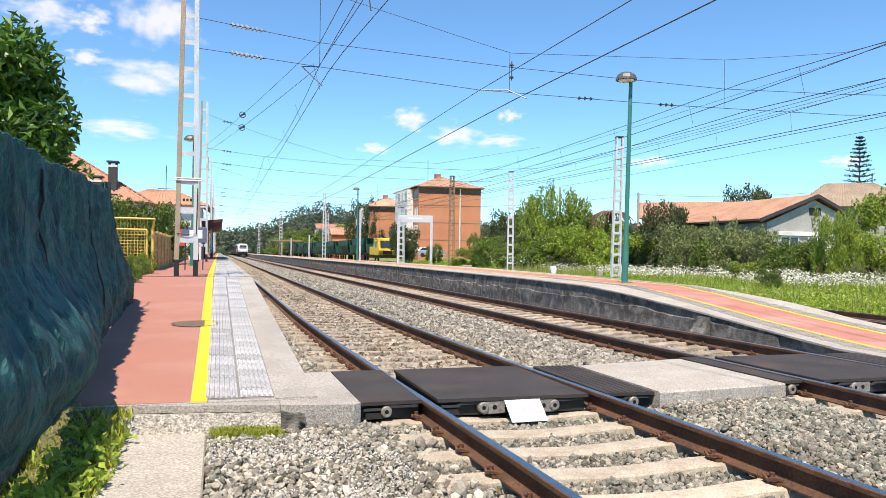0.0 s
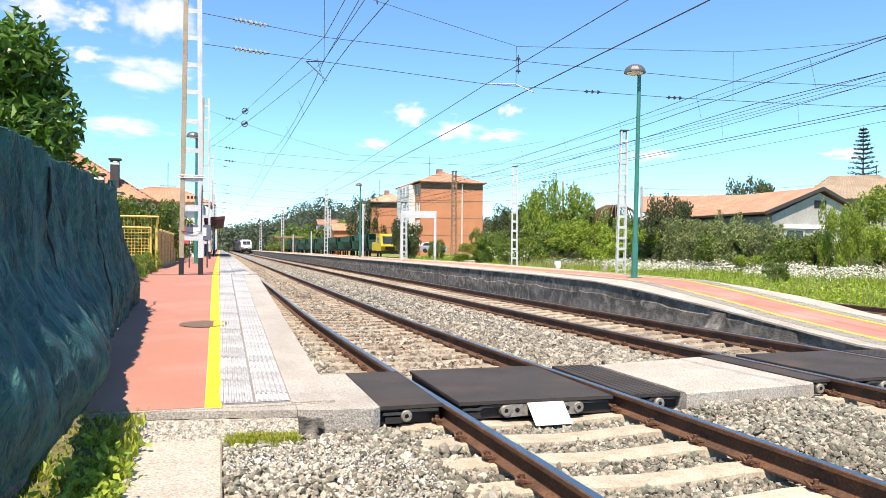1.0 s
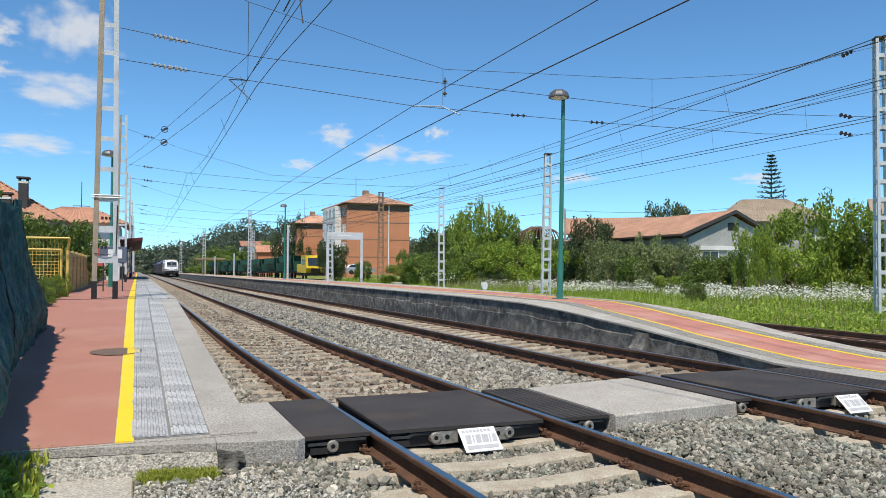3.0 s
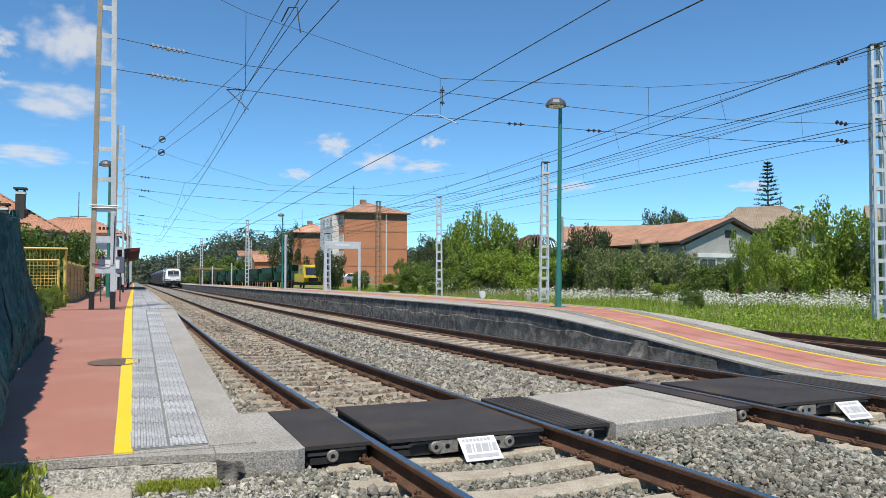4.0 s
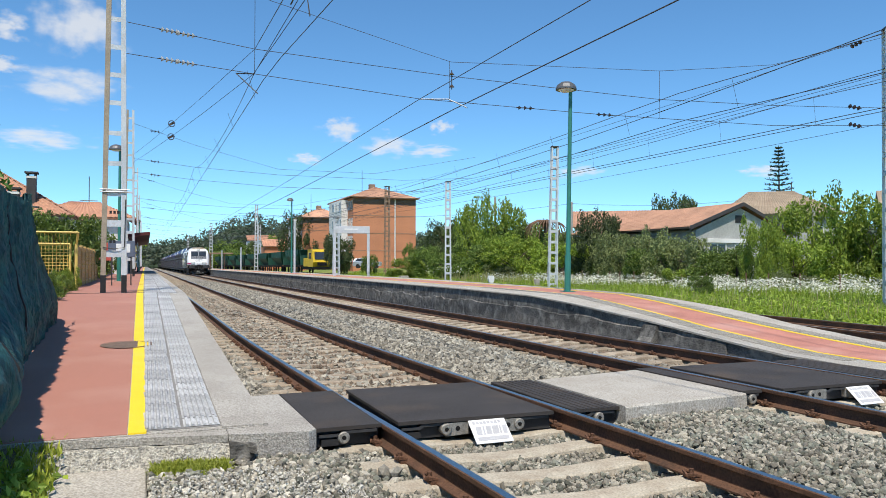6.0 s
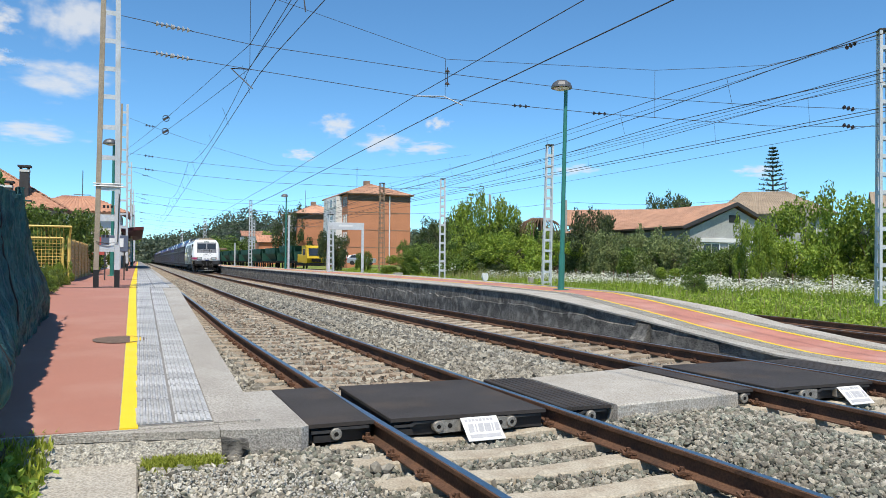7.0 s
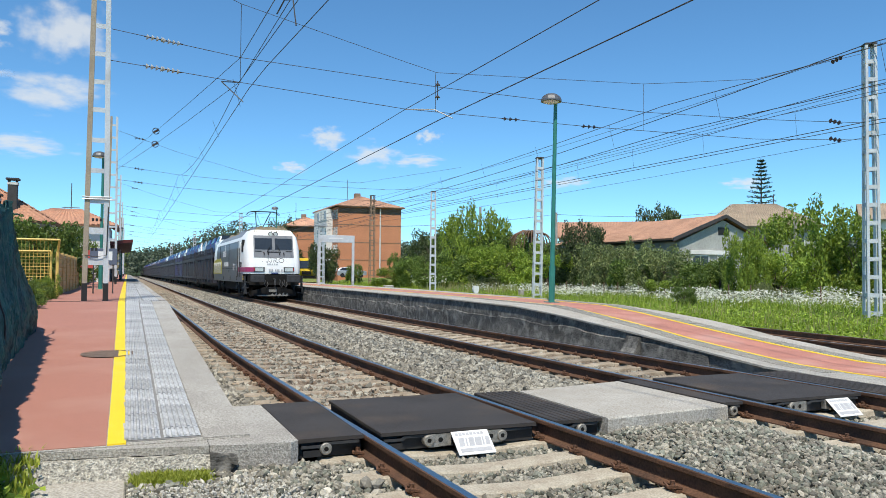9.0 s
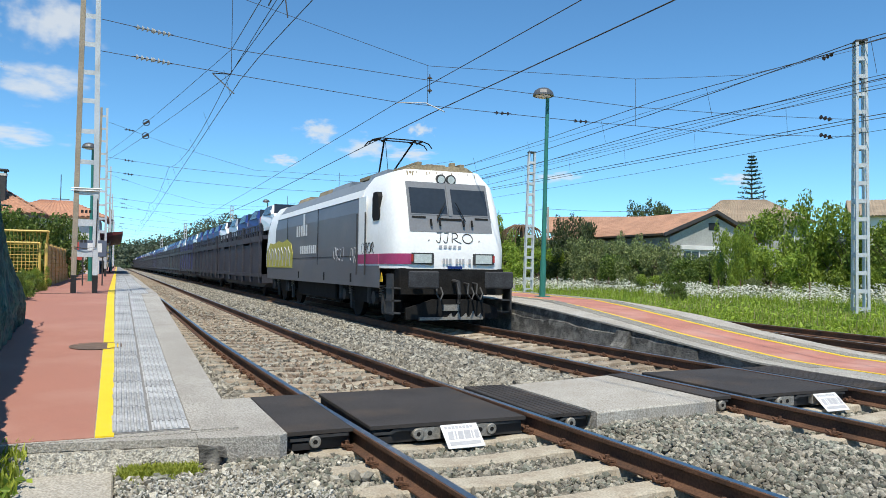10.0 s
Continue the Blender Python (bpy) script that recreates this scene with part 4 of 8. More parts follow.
fence = thing("netting_fence", "tall fence draped in sagging dark green shade netting", "fence")
NY, NH = 460, 70
ysf = [1.5 + (15.6 - 1.5) * j / NY for j in range(NY + 1)]
b = bmesh.new()
for off in (0.0, -0.03):
    g = []
    for j, y in enumerate(ysf):
        lo, hi = fence_foot(y), fence_top(y)
        row = []
        for i in range(NH + 1):
            h = i / NH
            yy = y + (1.05 * (1 - h) ** 1.3 * max(0, (y - 12.6) / 3.0)) - 1.6 * h * max(0, (y - 13.6) / 2.0)
            row.append(b.verts.new((fence_x(y, h) + off, yy, lo + (hi - lo) * h)))
        g.append(row)
    for a, c in zip(g, g[1:]):
        for i in range(NH):
            b.faces.new((a[i], a[i + 1], c[i + 1], c[i]))
part("netting", b, "netting", fence, smooth=True)
for k in range(6):
    y = 2.5 + 2.2 * k
    b = bmesh.new()
    tube(b, [(-1.42, y, fence_foot(y) - 0.15), (-1.40, y, fence_top(y) - 0.06)], 0.03, 8)
    part("post", b, "galv_brown", fence, "steel post behind the netting")
b = bmesh.new()
tube(b, [(fence_x(y, 1.0) - 0.01, y, fence_top(y) + 0.005) for y in ysf[:-16:3]], 0.012, 5)
part("top_cord", b, "netting", fence)
for y, h0, h1 in ((4.2, 0.05, 0.97), (8.05, 0.2, 0.95), (11.2, 0.15, 0.95)):
    b = bmesh.new()
    tube(b, [(fence_x(y + 0.05 * math.sin(9 * h), h) + 0.008, y, fence_foot(y) + (fence_top(y) - fence_foot(y)) * h) for h in [h0 + (h1 - h0) * k / 12 for k in range(13)]], 0.011, 5)
    part("seam", b, "rubber_dark", fence, "dark sewn seam")
bm = bmesh.new()
box(bm, -1.9, -0.98, 8.04, 16.4, -0.4, 0.03, 0.02)
box(bm, -1.9, -0.80, 1.5, 8.03, -0.45, 0.07, 0.02)
solid("low_wall", bm, "concrete_dirty", "low dark wall behind the netting fence", "wall", "structure")


# ---- lamps ----
def street_lamp(x, y, z, h, m_label, group="green platform lamps", arm=0.0):
    t = thing("platform_lamp", m_label, "street lamp", pose(x, y, z), group=group)
    b = bmesh.new()
    tube(b, [(0, 0, 0), (0, 0, 1.0)], 0.085, 12)
    tube(b, [(0, 0, 1.0), (0, 0, h)], 0.065, 12, 0.05)
    part("post", b, "green_paint", t, "green painted post")
    b = bmesh.new()
    box(b, -0.16, 0.16, -0.16, 0.16, 0.0, 0.03, 0.005)
    part("base_plate", b, "green_paint", t)
    b = bmesh.new()
    tube(b, [(0, 0, h - 0.02), (-0.10, 0, h + 0.03), (-0.22, 0, h + 0.02)], 0.035, 8)
    part("bracket", b, "lamp_grey", t)
    b = bmesh.new()
    rings = []
    for r, zz in ((0.29, 0.0), (0.285, 0.05), (0.24, 0.14), (0.15, 0.205), (0.03, 0.235)):
        rings.append([(-0.14 + r * math.cos(a), r * math.sin(a), h + zz) for a in [2 * math.pi * k / 18 for k in range(18)]])
    loft(b, rings)
    part("hood", b, "lamp_grey", t, "grey domed lamp hood", smooth=False)
    b = bmesh.new()
    bmesh.ops.create_cone(b, cap_ends=True, segments=18, radius1=0.15, radius2=0.22, depth=0.04, matrix=Matrix.Translation((-0.14, 0, h - 0.025)))
    part("diffuser", b, "lamp_glass", t, "pale lamp diffuser")
    return t


lamp = street_lamp(11.15, 19.65, z2(19.65), 5.55, "green steel lamp post with a domed hood on the island platform")
lamp.matrix_basis = pose(11.15, 19.65, z2(19.65), 0, 1.2, 0)
street_lamp(-0.62, 36.0, z1(36), 5.5, "green steel lamp post beside the lattice masts")
street_lamp(11.9, 65.5, 0.68, 6.1, "green steel lamp post before the parked hopper wagons")
street_lamp(-0.2, 92.0, 0.68, 5.5, "green steel lamp post far along the platform")


# ---- catenary masts ----
def portal_mast(x, y, z, h, m_label, w0=0.49, w1=0.30, turn=0.0, steps=None):
    """Two channel legs that draw together upwards, tied by batten plates."""
    t = thing("catenary_mast", m_label, "catenary mast", pose(x, y, z, 0, 0, turn), group="two-legged catenary masts")
    for s, m in ((-1, "galv_brown"), (1, "galv")):
        b = bmesh.new()
        r = 0.06
        for k in range(1):
            a = [(s * w0 / 2 - r, -0.07, 0.45), (s * w0 / 2 + r, -0.07, 0.45), (s * w0 / 2 + r, 0.07, 0.45), (s * w0 / 2 - r, 0.07, 0.45)]
            c = [(s * w1 / 2 - r, -0.06, h), (s * w1 / 2 + r, -0.06, h), (s * w1 / 2 + r, 0.06, h), (s * w1 / 2 - r, 0.06, h)]
            loft(b, [a, c])
        part("leg", b, m, t)
        b = bmesh.new()
        box(b, s * w0 / 2 - r - 0.004, s * w0 / 2 + r + 0.004, -0.075, 0.075, -0.05, 0.46)
        part("leg_foot", b, "black_paint", t, "black painted foot")
    zz, k = 0.92, 0
    while zz < h - 0.1:
        w = w0 + (w1 - w0) * zz / h
        b = bmesh.new()
        box(b, -w / 2 + 0.06, w / 2 - 0.06, -0.055, -0.045, zz, zz + (0.17 if k < 3 else 0.12))
        part("batten", b, "galv", t)
        zz += 0.78 if k < 5 else 0.72
        k += 1
    return t


mast = portal_mast(-0.355, 22.75, z1(22.75) - 0.01, 9.6, "tall two-legged galvanised mast with black feet standing on the platform")
# brackets, boards and cables that the near mast carries
b = bmesh.new()
for s in (-1, 1):
    tube(b, [(-0.34 * 1, -0.09, 2.62 + 0.03 * s), (0.36, -0.09, 2.62 + 0.03 * s)], 0.014, 5)
for k in range(6):
    tube(b, [(-0.3 + 0.1 * k, -0.09, 2.59), (-0.25 + 0.1 * k, -0.09, 2.65)], 0.01, 4)
part("bracket", b, "galv", mast)
for zb, n in ((2.03, 3), (1.28, 2)):
    for k in range(n):
        b = bmesh.new()
        box(b, -0.11 + 0.09 * k, -0.05 + 0.09 * k, -0.068, -0.056, zb, zb + 0.075)
        part("number_bar", b, "black_paint", mast, "dark bar of stencilled marking")
b = bmesh.new()
tube(b, [(-0.25, -0.09, 1.17), (0, -0.1, 1.13), (0.25, -0.09, 1.17), (0.27, -0.1, 2.4)], 0.012, 5)
part("cable", b, "black_paint", mast)
for k, y in enumerate((49, 77, 106, 136, 168)):
    portal_mast(-0.46, y, z1(y) - 0.01, 9.7, "two-legged galvanised mast far along the platform")
t = thing("notice_board", "dark notice board with a white sheet behind the mast", "notice board", pose(-0.35, 29.5, z1(29.5) + 0.22))
b = bmesh.new()
box(b, -0.42, 0.42, -0.04, 0.04, 0.75, 1.3, 0.01)
part("board", b, "sign_blue", t)
b = bmesh.new()
box(b, -0.17, 0.27, -0.055, -0.042, 0.9, 1.2)
part("sheet", b, "plate_white", t, "white paper sheet")
for s in (-1, 1):
    b = bmesh.new()
    tube(b, [(s * 0.3, 0, -0.22), (s * 0.3, 0, 0.76)], 0.025, 6)
    part("leg", b, "dark_fascia", t)


def lattice_mast(x, y, z, h, m_label, w=0.42, m="galv", lean=0.0, dark=True, turn=0.0):
    t = thing("lattice_mast", m_label, "catenary mast", pose(x, y, z, 0, lean, turn), group="lattice masts beyond the island platform")
    for sx, sy in ((-1, -1), (1, -1), (1, 1), (-1, 1)):
        b = bmesh.new()
        k = 0.045
        q = 0.72
        loft(b, [[(sx * w / 2 * f + a, sy * w / 2 * f + c, zz) for a, c in ((-k, -k), (k, -k), (k, k), (-k, k))] for f, zz in ((1, -0.3), (q, h))])
        part("leg", b, m, t)
    n = int(h / 0.62)
    for k in range(n):
        za = 0.25 + k * (h - 0.3) / n
        f = 1 - 0.28 * za / h
        e = w / 2 * f
        b = bmesh.new()
        box(b, -e, e, -e - 0.03, -e - 0.02, za, za + 0.14)
        box(b, -e - 0.03, -e - 0.02, -e, e, za, za + 0.14)
        box(b, -e, e, e + 0.02, e + 0.03, za, za + 0.14)
        part("batten", b, m, t)
    b = bmesh.new()
    box(b, -w * 0.5, w * 0.5, -w * 0.5, w * 0.5, h, h + 0.06)
    part("cap", b, "dark_fascia", t)
    return t


lattice_mast(24.4, 20.2, -0.2, 9.75, "tall galvanised lattice mast standing in the meadow grass", 0.40, turn=-32)
lattice_mast(22.7, 40.6, -0.1, 8.4, "galvanised lattice mast beyond the island platform", 0.46, lean=1.1, turn=-20)
lattice_mast(18.9, 47.6, -0.1, 6.9, "slim galvanised lattice mast beyond the island platform", 0.36, turn=-20)
lattice_mast(28.6, 92, 0.3, 10.9, "rusty lattice mast before the brick apartment block", 0.62, "rusty_lattice")
lattice_mast(17.3, 72, 0.2, 5.6, "short galvanised lattice mast near the station sign", 0.55)
lattice_mast(16.6, 122, 0.2, 10.5, "galvanised lattice mast far along the sidings", 0.45)
for x, y, h in ((12.0, 150, 9), (21.0, 150, 9), (9.9, 190, 8)):
    lattice_mast(x, y, 0.2, h, "distant lattice mast beside the line", 0.5)


# ---- overhead wires ----
def wire(points, r, label, group="overhead wires", name="overhead_wire", m="wire"):
    b = bmesh.new()
    tube(b, points, r * 0.8, 4)
    return solid(name, b, m, label, "overhead wire", group=group)


def sag(a, c, drop, n=8):
    a, c = Vector(a), Vector(c)
    return [a.lerp(c, k / n) - Vector((0, 0, drop * 4 * (k / n) * (1 - k / n))) for k in range(n + 1)]


SP = (22.4, 49, 77, 106, 136, 168, 200)
SPAN_Y = lambda x: 22.75 - (x + 0.1) * 2.55 / 24.5
HI_T = ((-0.1, 7.64), (3.13, 7.18), (8.66, 6.82), (15.37, 6.56), (19.9, 6.62), (24.3, 6.80))
LO_T = ((-0.1, 6.82), (3.07, 6.51), (7.65, 6.11), (10.89, 6.03), (13.5, 5.97), (19.65, 5.95), (24.3, 6.20))
CAT_T = ((-0.1, 9.95), (3.1, 8.65), (8.56, 7.24), (15.39, 7.46), (19.48, 7.93), (24.3, 9.3))
HI = lambda x: (x, SPAN_Y(x), lerp_table(HI_T, x))
LO = lambda x: (x, SPAN_Y(x), lerp_table(LO_T, x))
CAT = lambda x: (x, SPAN_Y(x), lerp_table(CAT_T, x))
spanx = [-0.1, 1.5, 3.1, 5.5, 7.65, 8.6, 10.9, 13.5, 15.4, 17.5, 19.6, 22, 24.3]
wire([HI(x) for x in spanx], 0.011, "thin upper cross-span wire between the masts")
wire([LO(x) for x in spanx], 0.011, "thin lower cross-span wire between the masts")
wire([CAT(x) for x in spanx], 0.009, "sagging head-span cable between the masts")
for x in (3.1, 8.56, 15.4):
    b = bmesh.new()
    tube(b, [CAT(x), HI(x)], 0.008, 4)
    tube(b, [HI(x), LO(x)], 0.008, 4)
    solid("hanger", b, "wire", "thin vertical hanger wire of the head-span", "overhead wire", group="hangers")


def insulator(p, d, label="string of pale insulators on the cross-span wire", m="insulator", n=4, r=0.075):
    t = thing("insulator", label, "insulator", Matrix.Translation(p) @ Vector(d).to_track_quat("Z", "Y").to_matrix().to_4x4(), group="insulators")
    b = bmesh.new()
    tube(b, [(0, 0, -0.28), (0, 0, 0.28)], 0.016, 5)
    part("rod", b, "insulator_dark", t)
    for k in range(n):
        b = bmesh.new()
        bmesh.ops.create_cone(b, cap_ends=True, segments=10, radius1=r, radius2=r * 0.35, depth=0.06, matrix=Matrix.Translation((0, 0, -0.18 + 0.36 * k / max(1, n - 1))))
        part("disc", b, m, t)
    return t


for f in (HI, LO):
    for x in (0.95, 1.35):
        insulator(f(x), (1, -0.1, -0.12))
    insulator(f(22.9), (1, -0.1, -0.12), "pair of dark ring insulators on the cross-span wire", "insulator_dark", 3, 0.08)
for x in (10.9, 13.5):
    insulator(LO(x), (1, -0.1, 0), "small dark insulator on the cross-span wire", "insulator_dark", 3, 0.06)
insulator(CAT(23.0), (1, -0.1, 0.5), "pair of dark ring insulators on the head-span cable", "insulator_dark", 3, 0.08)
insulator((8.62, 21.84, 6.72), (0, 0, 1), "ring-shaped hanger fitting under the head-span", "insulator_dark", 2, 0.08)


wire([(4.45, 4, 6.30), (3.66, 15, 6.33), (3.40, 20, 6.36), (3.33, 22.4, 6.36), (3.28, 49, 6.22), (3.33, 77, 6.2), (3.28, 106, 6.2), (3.33, 136, 6.2), (3.3, 260, 6.2)], 0.014, "thick contact wire over the near track")
mess = [Vector(v) for v in ((3.5, 7, 7.05), (3.23, 16.5, 6.72))]
for k, (a, c) in enumerate(zip(SP, SP[1:])):
    z_ = 6.50 if k == 0 else 7.15
    mess += sag((3.08, a, z_), (3.10, c, 7.15), 0.55, 10)[:-1]
wire(mess + [Vector((3.1, 200, 7.15))], 0.011, "messenger wire over the near track")
# the pair that ends here is drawn aside to the next mast on the platform
for near, mid, far in (((2.93, 16.5, 6.68), (3.10, 22.4, 7.18), (-0.3, 49, 7.75)), ((3.38, 16.5, 6.74), (3.06, 22.4, 6.49), (-0.3, 49, 7.32))):
    wire([Vector(near) + (Vector(near) - Vector(mid)) * 1.2, near, mid] + sag(mid, far, 0.10, 4)[1:], 0.012, "tension wire drawn aside to a mast on the platform")
    p = Vector(mid).lerp(Vector(far), 0.50)
    ring = thing("tension_insulator", "round dark insulator in the tension wire", "insulator", Matrix.Translation(p - Vector((0, 0, 0.10))), group="insulators")
    b = bmesh.new()
    pts_ = [(0.13 * math.cos(a), 0, 0.13 * math.sin(a)) for a in [2 * math.pi * k / 14 for k in range(15)]]
    tube(b, pts_, 0.018, 5)
    part("guard_ring", b, "wire", ring)
    b = bmesh.new()
    tube(b, [(0.06, -0.25, 0), (-0.06, 0.25, 0)], 0.05, 8)
    part("core", b, "insulator_dark", ring)
wire([(7.9, -2, 6.1), (7.77, 12.2, 6.09), (7.65, 21.94, 6.09), (7.55, 49, 5.85), (7.6, 106, 5.9), (7.5, 260, 5.9)], 0.014, "messenger wire over the second track")
wire([(9.2, -2, 5.95), (8.97, 11.36, 5.95), (8.69, 21.83, 5.87), (8.3, 49, 5.5), (7.9, 106, 5.5), (7.6, 260, 5.5)], 0.019, "thick feeder wire over the second track")
b = bmesh.new()
for k in range(16):
    y = 24 + 5.5 * k
    tube(b, [(3.1, y, 7.05 - 0.35 * abs(math.sin((y - 22.4) / 27.5 * math.pi))), (3.32, y, 6.2)], 0.006, 3)
tagged(solid("droppers", b, "wire", "thin droppers between messenger and contact wire", "overhead wire"), kind="stuff")
for x, z, r, fall, dip in ((24.3, 9.60, 0.022, 1.75, 0.5), (24.25, 9.45, 0.011, 0.8, 0.35), (24.3, 8.2, 0.014, 0.15, 0.4), (24.2, 8.0, 0.011, 0.2, 0.35), (24.1, 7.82, 0.011, 0.2, 0.3),
                           (24.3, 6.85, 0.018, 0.1, 0.05), (24.2, 6.70, 0.016, 0.1, 0.05), (24.3, 6.30, 0.010, 0.0, 0.2), (19.9, 6.64, 0.012, 0.2, 0.4), (15.4, 6.56, 0.013, 0.2, 0.4), (15.6, 5.75, 0.013, 0.2, 0.35)):
    far = x - 2.4 if x > 20 else x - 0.6
    pts = sag((x + 0.6, -6, z + 0.1), (x, 20.2, z), 0.15, 5)[:-1] + sag((x, 20.2, z), (far, 70, z - fall), dip, 8)[:-1] + sag((far, 70, z - fall), (far - 4, 190, z - fall), 0.8, 6)
    wire(pts, r, "wire running along the line past the meadow mast")
b = bmesh.new()
for k in range(9):
    y = 8 + 5 * k
    tube(b, [(15.4, y, 6.5), (15.6, y, 5.75)], 0.006, 3)
    tube(b, [(24.05 - 0.04 * k, y, 7.75), (24.15 - 0.04 * k, y, 6.7)], 0.006, 3)
tagged(solid("droppers", b, "wire", "thin droppers over the siding", "overhead wire"), kind="stuff")
# steady arms and far cross-spans seen along the platform
for k, y in enumerate((49, 77, 106, 136, 168)):
    wire([(-0.3, y, 7.55), (3.1, y - 0.2, 7.18), (8.0, y - 0.5, 6.9), (16, y - 1, 6.85), (21, y - 1.2, 7.2)], 0.012, "cross-span wire farther along the line")
    wire([(-0.3, y, 9.6), (3.1, y - 0.2, 8.5), (8.0, y - 0.5, 7.25), (14, y - 1, 7.2), (21, y - 1.2, 8.6)], 0.010, "sagging head-span cable farther along the line")
    wire([(-0.3, y, 6.75), (3.1, y - 0.2, 6.42), (8.0, y - 0.5, 6.15), (16, y - 1, 6.1), (21, y - 1.2, 6.4)], 0.012, "cross-span wire farther along the line")
    for z in (9.2, 7.42, 6.63):
        insulator((0.9, y, z), (1, 0, -0.1), "dark insulators on a farther cross-span", "insulator_dark", 3, 0.09)
b = bmesh.new()
tube(b, [(7.66, 21.94, 6.1), (8.3, 21.3, 6.02), (8.75, 21.0, 5.75)], 0.016, 5)
solid("steady_arm", b, "insulator", "pale steady arm holding the contact wire", "steady arm", group="steady arms")
b = bmesh.new()
tube(b, [(3.05, 22.4, 6.5), (2.6, 22.3, 6.45), (3.1, 21.8, 5.85)], 0.016, 5)
solid("steady_arm", b, "wire", "dark steady arm holding the contact wire", "steady arm", group="steady arms")
b = bmesh.new()
tube(b, [(3.24, 17.8, 6.92), (3.30, 17.3, 7.06), (3.42, 17.0, 6.98), (3.47, 16.9, 6.42)], 0.016, 5)
solid("jumper_cable", b, "wire", "curved jumper cable between two overhead wires", "overhead wire")


# ---- plants ----
prng = np.random.default_rng(11)


def shrub_mesh(name, material, blobs, n, size, seed, shell=0.5):
    r = np.random.default_rng(seed)
    return leaf_cloud(name, crown_points(n, blobs, r, shell), size, r, material)


def random_blobs(seed, n, spread, zlo, zhi, rlo, rhi):
    r = random.Random(seed)
    return [(r.uniform(-spread, spread), r.uniform(-spread, spread), r.uniform(zlo, zhi), *(r.uniform(rlo, rhi) for _ in range(3))) for _ in range(n)]


def twig_mesh(name, seed, h, spread, n, r0=0.06, material="bark"):
    r = random.Random(seed)
    b = bmesh.new()
    tube(b, [(0, 0, -0.2), (0.05, 0.02, h * 0.35), (0.0, 0.05, h * 0.7)], r0 * 1.6, 7, r0 * 0.6)
    for k in range(n):
        a = r.uniform(0, 6.28)
        s = r.uniform(0.4, 1.0) * spread
        z = r.uniform(0.1, 0.5) * h
        tube(b, [(0, 0, z), (s * 0.5 * math.cos(a), s * 0.5 * math.sin(a), z + h * 0.22), (s * math.cos(a), s * math.sin(a), min(h, z + h * r.uniform(0.3, 0.6)))], r0 * 0.6, 5, r0 * 0.15)
    return mesh_of(name, b, material)


SHRUBS = {}
for k, (mname, n) in enumerate((("leaf_mid", 4600), ("leaf_bright", 4600), ("leaf_dark", 4600), ("leaf_grey", 4200), ("leaf_mid", 4600), ("leaf_bright", 4200))):
    blobs = random_blobs(20 + k, 34, 0.64, 0.16, 0.84, 0.10, 0.24)
    SHRUBS[k] = (shrub_mesh("crown", mname, blobs, n * 2, 0.0265, 40 + k, 0.30), twig_mesh("trunk", 60 + k, 0.85, 0.6, 14, 0.018))


def shrub(kind, x, y, w, h, label, turn=0.0, name="shrub", category="shrub", group="shrubs behind the meadow", z=None):
    z = ground_z(x, y) if z is None else z
    t = thing(name, label, category, pose(x, y, z - 0.05, 0, 0, turn) @ Matrix.Diagonal((w / 1.5, w / 1.5, h / 1.02, 1)), group=group)
    place("crown", SHRUBS[kind][0], t, Matrix())
    place("trunk", SHRUBS[kind][1], t, Matrix())
    return t


ROW = (
    (2, 33.6, 83, 6.5, 6.6, "dark leafy tree beside the brick apartment block"), (0, 34.4, 78, 6.5, 6.2, "dense green tree behind the lattice mast"),
    (1, 32.4, 70, 6.0, 8.2, "tall airy spring-green tree behind the shrubs"), (0, 35.0, 68, 6, 6.2, "green tree behind the shrubs"),
    (1, 31.0, 62, 7, 4.3, "bright yellow-green shrub at the meadow's edge"), (1, 33.0, 57, 6, 3.5, "bright green shrub at the meadow's edge"),
    (0, 29.5, 66, 6, 3.9, "green shrub at the meadow's edge"), (2, 33.8, 54.5, 5, 3.8, "dark shrub below the dead palm"),
    (2, 34.9, 54.0, 4.0, 6.0, "tall dark green tree beside the tiled house"), (3, 34.4, 50.4, 4.6, 4.5, "grey-green straggling tree before the tiled house"),
    (3, 33.6, 46.8, 4.6, 4.2, "grey-green bush with bare twigs before the tiled house"), (0, 32.4, 43.8, 4.2, 3.0, "green bush before the tiled house"),
    (3, 32.2, 41.2, 4.2, 3.7, "grey-green bush before the gable"), (0, 32.6, 38.4, 4.2, 2.7, "low green bush before the gable"),
    (4, 32.4, 36.2, 3.4, 2.5, "low green bush before the gable"),
    (1, 31.6, 33.2, 2.3, 4.0, "slender bright green young tree before the gable"), (1, 34.2, 33.6, 4.0, 3.0, "bright green bush beside the young tree"),
    (1, 36.6, 33.2, 5.2, 5.6, "large bright green tree behind the flowers"), (5, 38.0, 31.3, 5.2, 4.7, "large spring-green tree behind the flowers"),
    (4, 38.6, 28.8, 5, 4.0, "green bush behind the flowers"), (2, 40.0, 27.0, 5, 3.7, "dark bush behind the flowers"), (0, 42, 24.0, 7, 4.2, "green bush at the meadow's edge"),
    (0, 37.5, 60, 6, 4.6, "green tree before the far roofs"), (4, 27.4, 71, 5, 3.2, "green shrub at the meadow's edge"), (5, 25.8, 75, 4, 2.3, "low bright shrub at the meadow's edge"),
)
